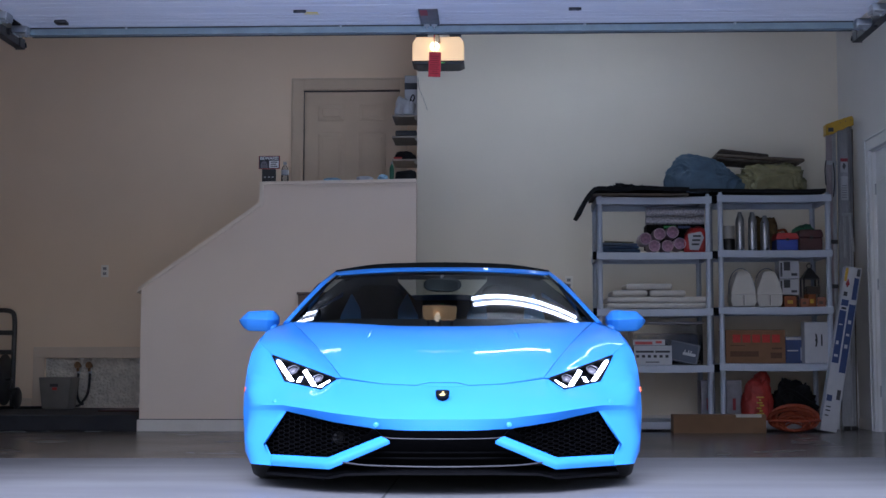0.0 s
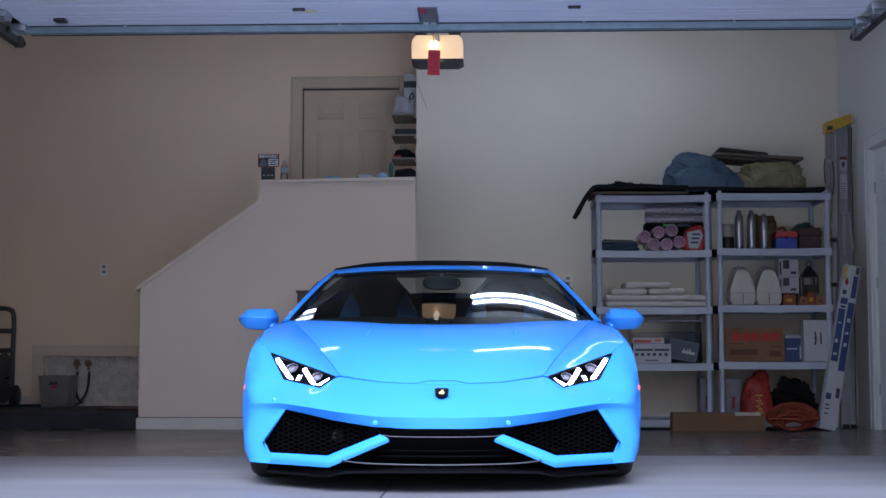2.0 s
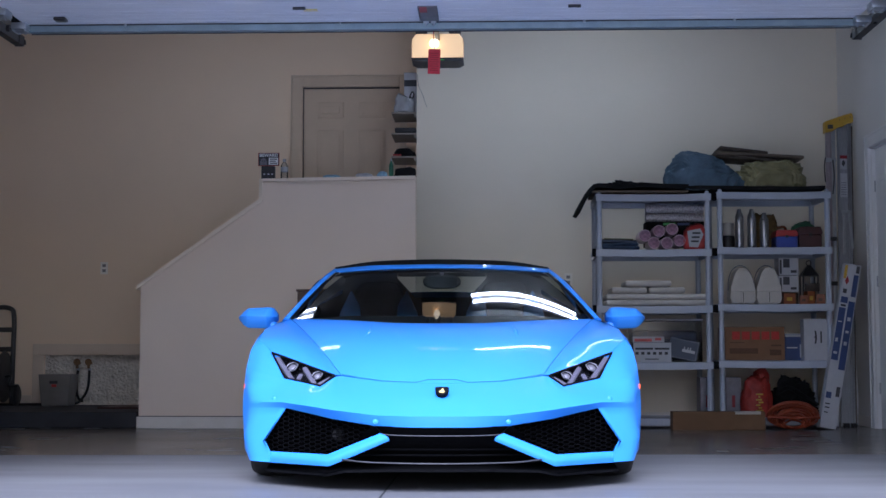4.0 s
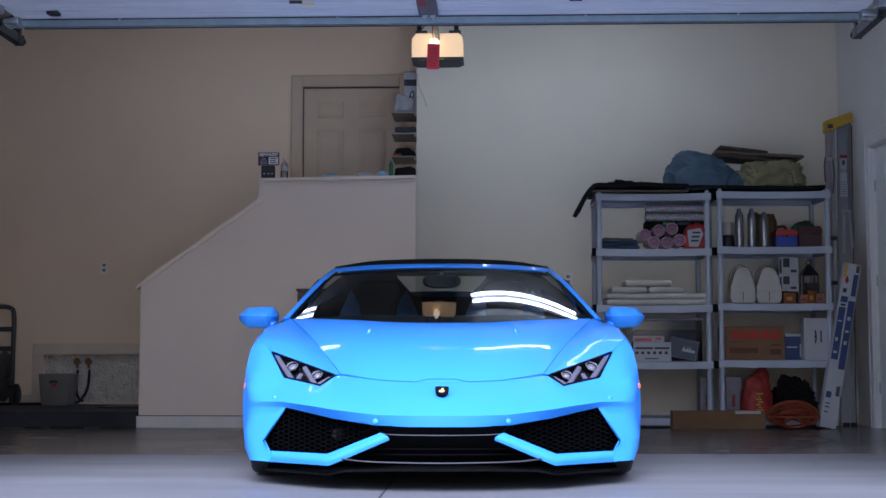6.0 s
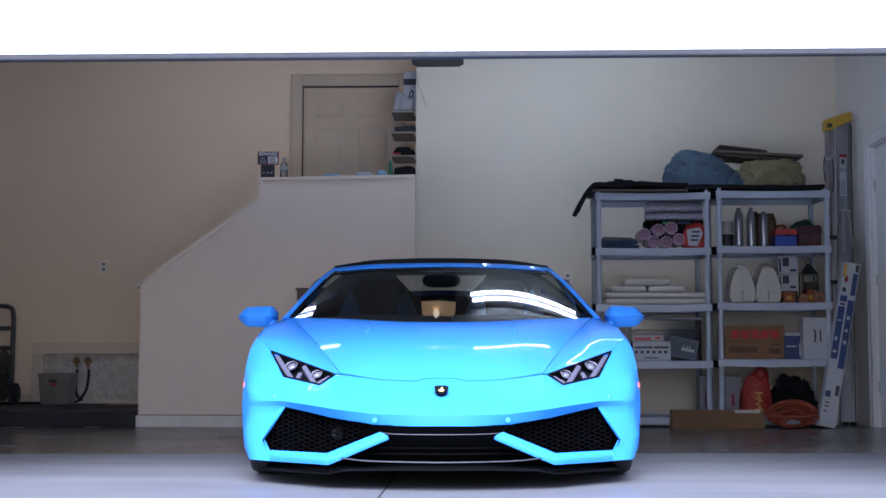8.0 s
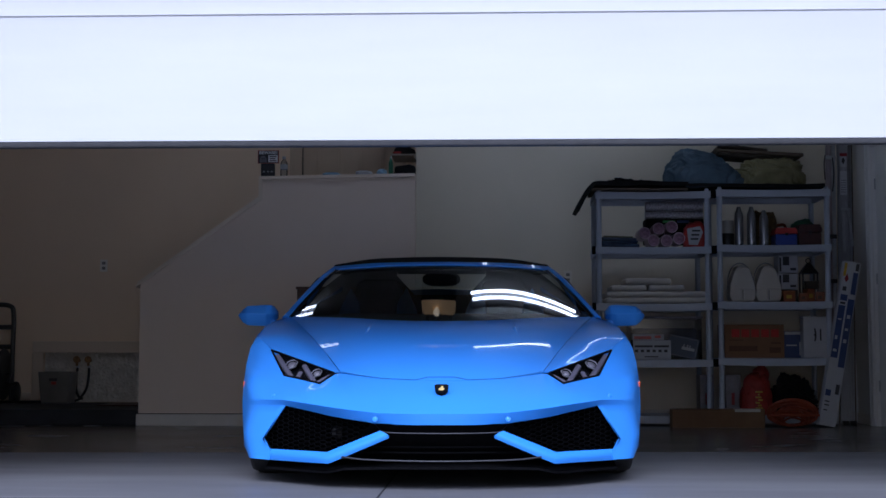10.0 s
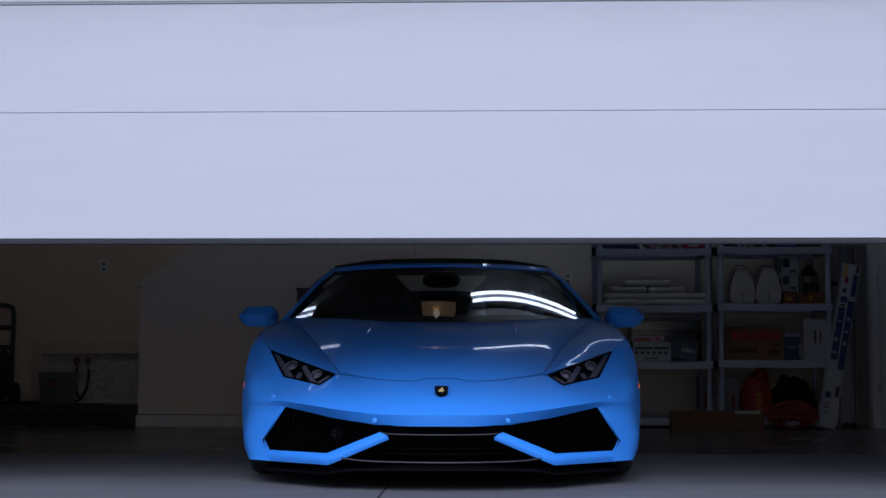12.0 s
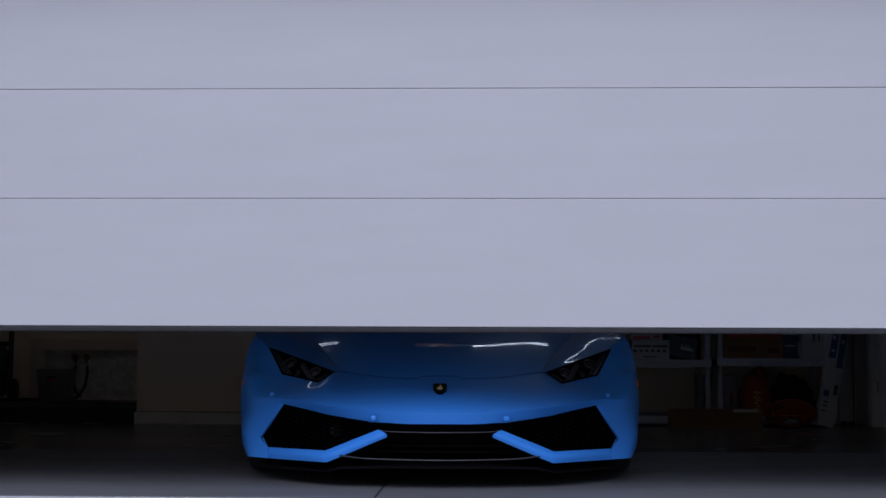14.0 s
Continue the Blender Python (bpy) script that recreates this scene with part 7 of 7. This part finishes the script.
# ---- leaning against the corner ----
def step_ladder():
    """A folded ladder: front pair of rails, rear legs beside them, steps seen edge on, a sloping cap."""
    root = thing("step_ladder", "folded aluminium step ladder with a yellow top cap", "ladder", pose(2.926, 11.50, 0))
    hgt = 2.595
    tip = pose(0, 0, 0, -3.0) @ pose(0, 0, 0, 0, 1.2)

    def channel(x0, x1, z0, z1, y=0.0):
        rail = box((x0, y - 0.004, z0), (x1, y, z1), 0.0015, None, tip)
        for e in (x0, x1 - 0.006):
            box((e, y - 0.030, z0), (e + 0.006, y - 0.0045, z1), 0.002, rail, tip)
        return rail

    part("rail", channel(-0.018, 0.078, 0.0, hgt, -0.03), M_ALU, root, "wide ribbed aluminium rail")
    part("rail", channel(0.082, 0.104, 0.0, hgt - 0.02, -0.015), M_ALU, root, "narrow aluminium rail")
    part("edge_guard", box((0.106, -0.03, 0.0), (0.118, -0.008, hgt - 0.04), 0.003, None, tip), M_WOODEDGE, root, "dark brown rear edge")
    part("rear_leg", channel(-0.105, -0.058, 0.0, hgt - 0.05, 0.01), M_REARLEG, root, "pale rear leg")
    part("rear_leg", box((-0.052, -0.015, 0.0), (-0.024, 0.008, hgt - 0.05), 0.003, None, tip), M_DULLALU, root, "dull rear leg")
    for z in (0.42, 0.80, 1.18, 1.56, 2.24):
        part("rear_rung", box((-0.11, -0.028, z), (-0.022, -0.019, z + 0.035), 0.003, None, tip), M_DULLALU if z > 2 else M_BLACK, root, "cross rung of the rear legs")
    part("brace", tube([(-0.095, -0.032, 2.26), (-0.106, -0.034, 2.18), (-0.10, -0.034, 2.05)], 0.005, 8, 6), M_DARKSTEEL, root, "dark bent brace", True)
    part("brace", tube([(-0.035, -0.035, 2.24), (-0.026, -0.035, 2.1), (-0.04, -0.035, 1.95)], 0.005, 8, 6), M_DARKSTEEL, root, "dark bent brace", True)
    cap = prism([(-0.118, hgt - 0.105), (-0.118, hgt - 0.01), (0.045, hgt + 0.045), (0.105, hgt + 0.062), (0.118, hgt + 0.04), (0.118, hgt - 0.02), (0.058, hgt - 0.03), (0.035, hgt - 0.055),
                 (-0.02, hgt - 0.062), (-0.045, hgt - 0.09)], 0.10, None, pose(0.0515, 0.06, 0), 0.006)
    part("top_cap", cap, M_YELLOW, root, "yellow plastic top cap")
    part("cap_label", box((-0.048, 0.0575, hgt - 0.075), (-0.003, 0.0595, hgt - 0.04)), M_INK, root, "small dark label")
    for x, z in ((0.055, 0.0), (0.10, 0.015), (0.145, 0.025)):
        part("cap_bolt", cyl(0.006, 0.006, 0.004, 10, None, Matrix.Translation((x, 0.06, hgt + z)) @ pose(0, 0, 0, 90)), M_BRASS, root, "small bolt head", 40)
    def label(z0, z1, material, text, lift=0.0):
        part("warning_label", box((0.0, -0.0665 - lift, z0), (0.06, -0.0625 - lift, z1), 0, None, tip), material, root, text)
    label(2.17, 2.29, M_WHITE, "white warning label")
    label(2.262, 2.289, M_TAGINK, "dark red band", 0.0045)
    label(1.93, 2.135, M_PALELABEL, "pale grey label")
    for k in range(6):
        part("print_bar", box((0.008, -0.0675, 1.95 + 0.02 * k), (0.05, -0.0667, 1.958 + 0.02 * k), 0, None, tip), M_DULLGALV, root, "grey bar of print")
    part("figure_mark", prism([(0.015, 2.215), (0.03, 2.19), (0.045, 2.225), (0.035, 2.25), (0.02, 2.245)], 0.001, None, tip @ pose(0, -0.0677, 0)), M_INK, root, "dark warning figure shape")
    for (x0, z0), (x1, z1) in (((0.022, 1.80), (0.026, 1.44)), ((0.066, 1.80), (0.098, 1.49))):
        part("spreader", box((-0.011, -0.012, 0), (0.011, 0, math.hypot(x1 - x0, z1 - z0)), 0.003, None,
                             tip @ pose(x1, -0.066, z1, 0, math.degrees(math.atan2(x0 - x1, z0 - z1)))), M_DULLALU, root, "flat spreader bar")
    part("spreader_plate", box((0.0, -0.086, 1.79), (0.085, -0.08, 1.815), 0.003, None, tip), M_DULLALU, root)
    for x in (-0.08, 0.03, 0.092):
        part("foot", box((x - 0.03, -0.065, 0.0), (x + 0.02, 0.012, 0.03), 0.004, None, pose(0, 0, 0.001)), M_RUBBER, root, "black rubber foot")


def tube_carton():
    """A tall lamp-tube carton, leaning to the wall."""
    x0, x1 = 2.682, 2.940
    lean = math.degrees(math.atan2(x1 - x0, 1.31))
    root = thing("tube_carton", "tall white and navy lamp-tube carton leaning on the ladder", "box", pose(x0, 10.99, 0.012, -4, lean, 0))
    L = 1.345
    part("body", box((-0.066, 0, 0), (0.066, 0.09, L), 0.002), M_WHITE, root)
    bars(root, "navy_panel", ((-0.060, -0.006, 0.55, 0.98), (-0.056, 0.0, 1.02, 1.07), (0.008, 0.060, 0.48, 1.04), (0.018, 0.056, 1.08, 1.26), (-0.055, -0.012, 0.24, 0.29)), M_NAVY)
    bars(root, "dark_print_bar", ((-0.05, -0.02, 1.10, 1.135), (-0.05, -0.01, 0.99, 1.008), (0.03, 0.056, 1.275, 1.335), (-0.05, -0.012, 0.19, 0.20), (-0.05, -0.012, 0.16, 0.17), (-0.05, -0.02, 0.12, 0.13), (0.02, 0.05, 0.26, 0.34)), M_INK, -0.0022)
    bars(root, "white_print_bar", ((0.02, 0.045, 0.88, 0.91), (0.02, 0.045, 0.78, 0.80), (0.02, 0.045, 0.68, 0.71), (-0.05, -0.03, 0.70, 0.73), (-0.05, -0.02, 0.60, 0.62), (-0.05, -0.02, 0.86, 0.87)), M_WHITE, -0.0022)
    dm = prism([(-0.035, 1.20), (-0.018, 1.17), (-0.001, 1.20), (-0.018, 1.245)], 0.001, None, pose(-0.012, -0.0012, 0))
    part("diamond_mark", dm, M_TAGINK, root, "dark diamond mark")
    part("yellow_label", box((-0.062, -0.0012, 1.22), (-0.04, 0.0, 1.33)), M_YELLOW, root, "yellow label")


def white_strips():
    for a, b, lean, lab in ((2.997, 0.045, 1.2, "long white boxed strip leaning in the corner"), (3.104, 0.022, -0.8, "narrow white strip leaning in the corner")):
        root = thing("white_strip", lab, "strip", pose(a, 11.5 if b > 0.03 else 11.7, 0.004, -2, lean, 0), "white strips")
        part("strip", box((-b, 0, 0), (b, 0.03, 0.98), 0.003), M_WHITEMETAL, root)
        part("end_cap", box((-b - 0.001, -0.001, 0.9805), (b + 0.001, 0.031, 0.99), 0.002), M_BLACK, root)


step_ladder()
tube_carton()
white_strips()


def motions():
    times = sorted({t for t, _ in TRAVEL} | {round(5.1 + 0.3 * i, 2) for i in range(30)})
    for root, below, h in DOOR_PANELS:
        walk(root, [(t, panel_pose(t, below, h)) for t in times])
    # the trolley keeps to the door's top edge
    top = sum(SECTIONS)
    for root in TROLLEY:
        walk(root, [(t, pose(0, on_track(lower_edge(t) + top)[0] + 0.42, 0)) for t in times])
    # the running lights go out between 2.0 and 2.1 s: each strip turns its dark face out
    for ob, m in HEADLIGHT_LEDS:
        walk(ob, [(t, m @ pose(0, 0, 0, a)) for t, a in ((0, 0), (2.0, 0), (2.034, 60), (2.067, 120), (2.1, 180), (14, 180))])


motions()
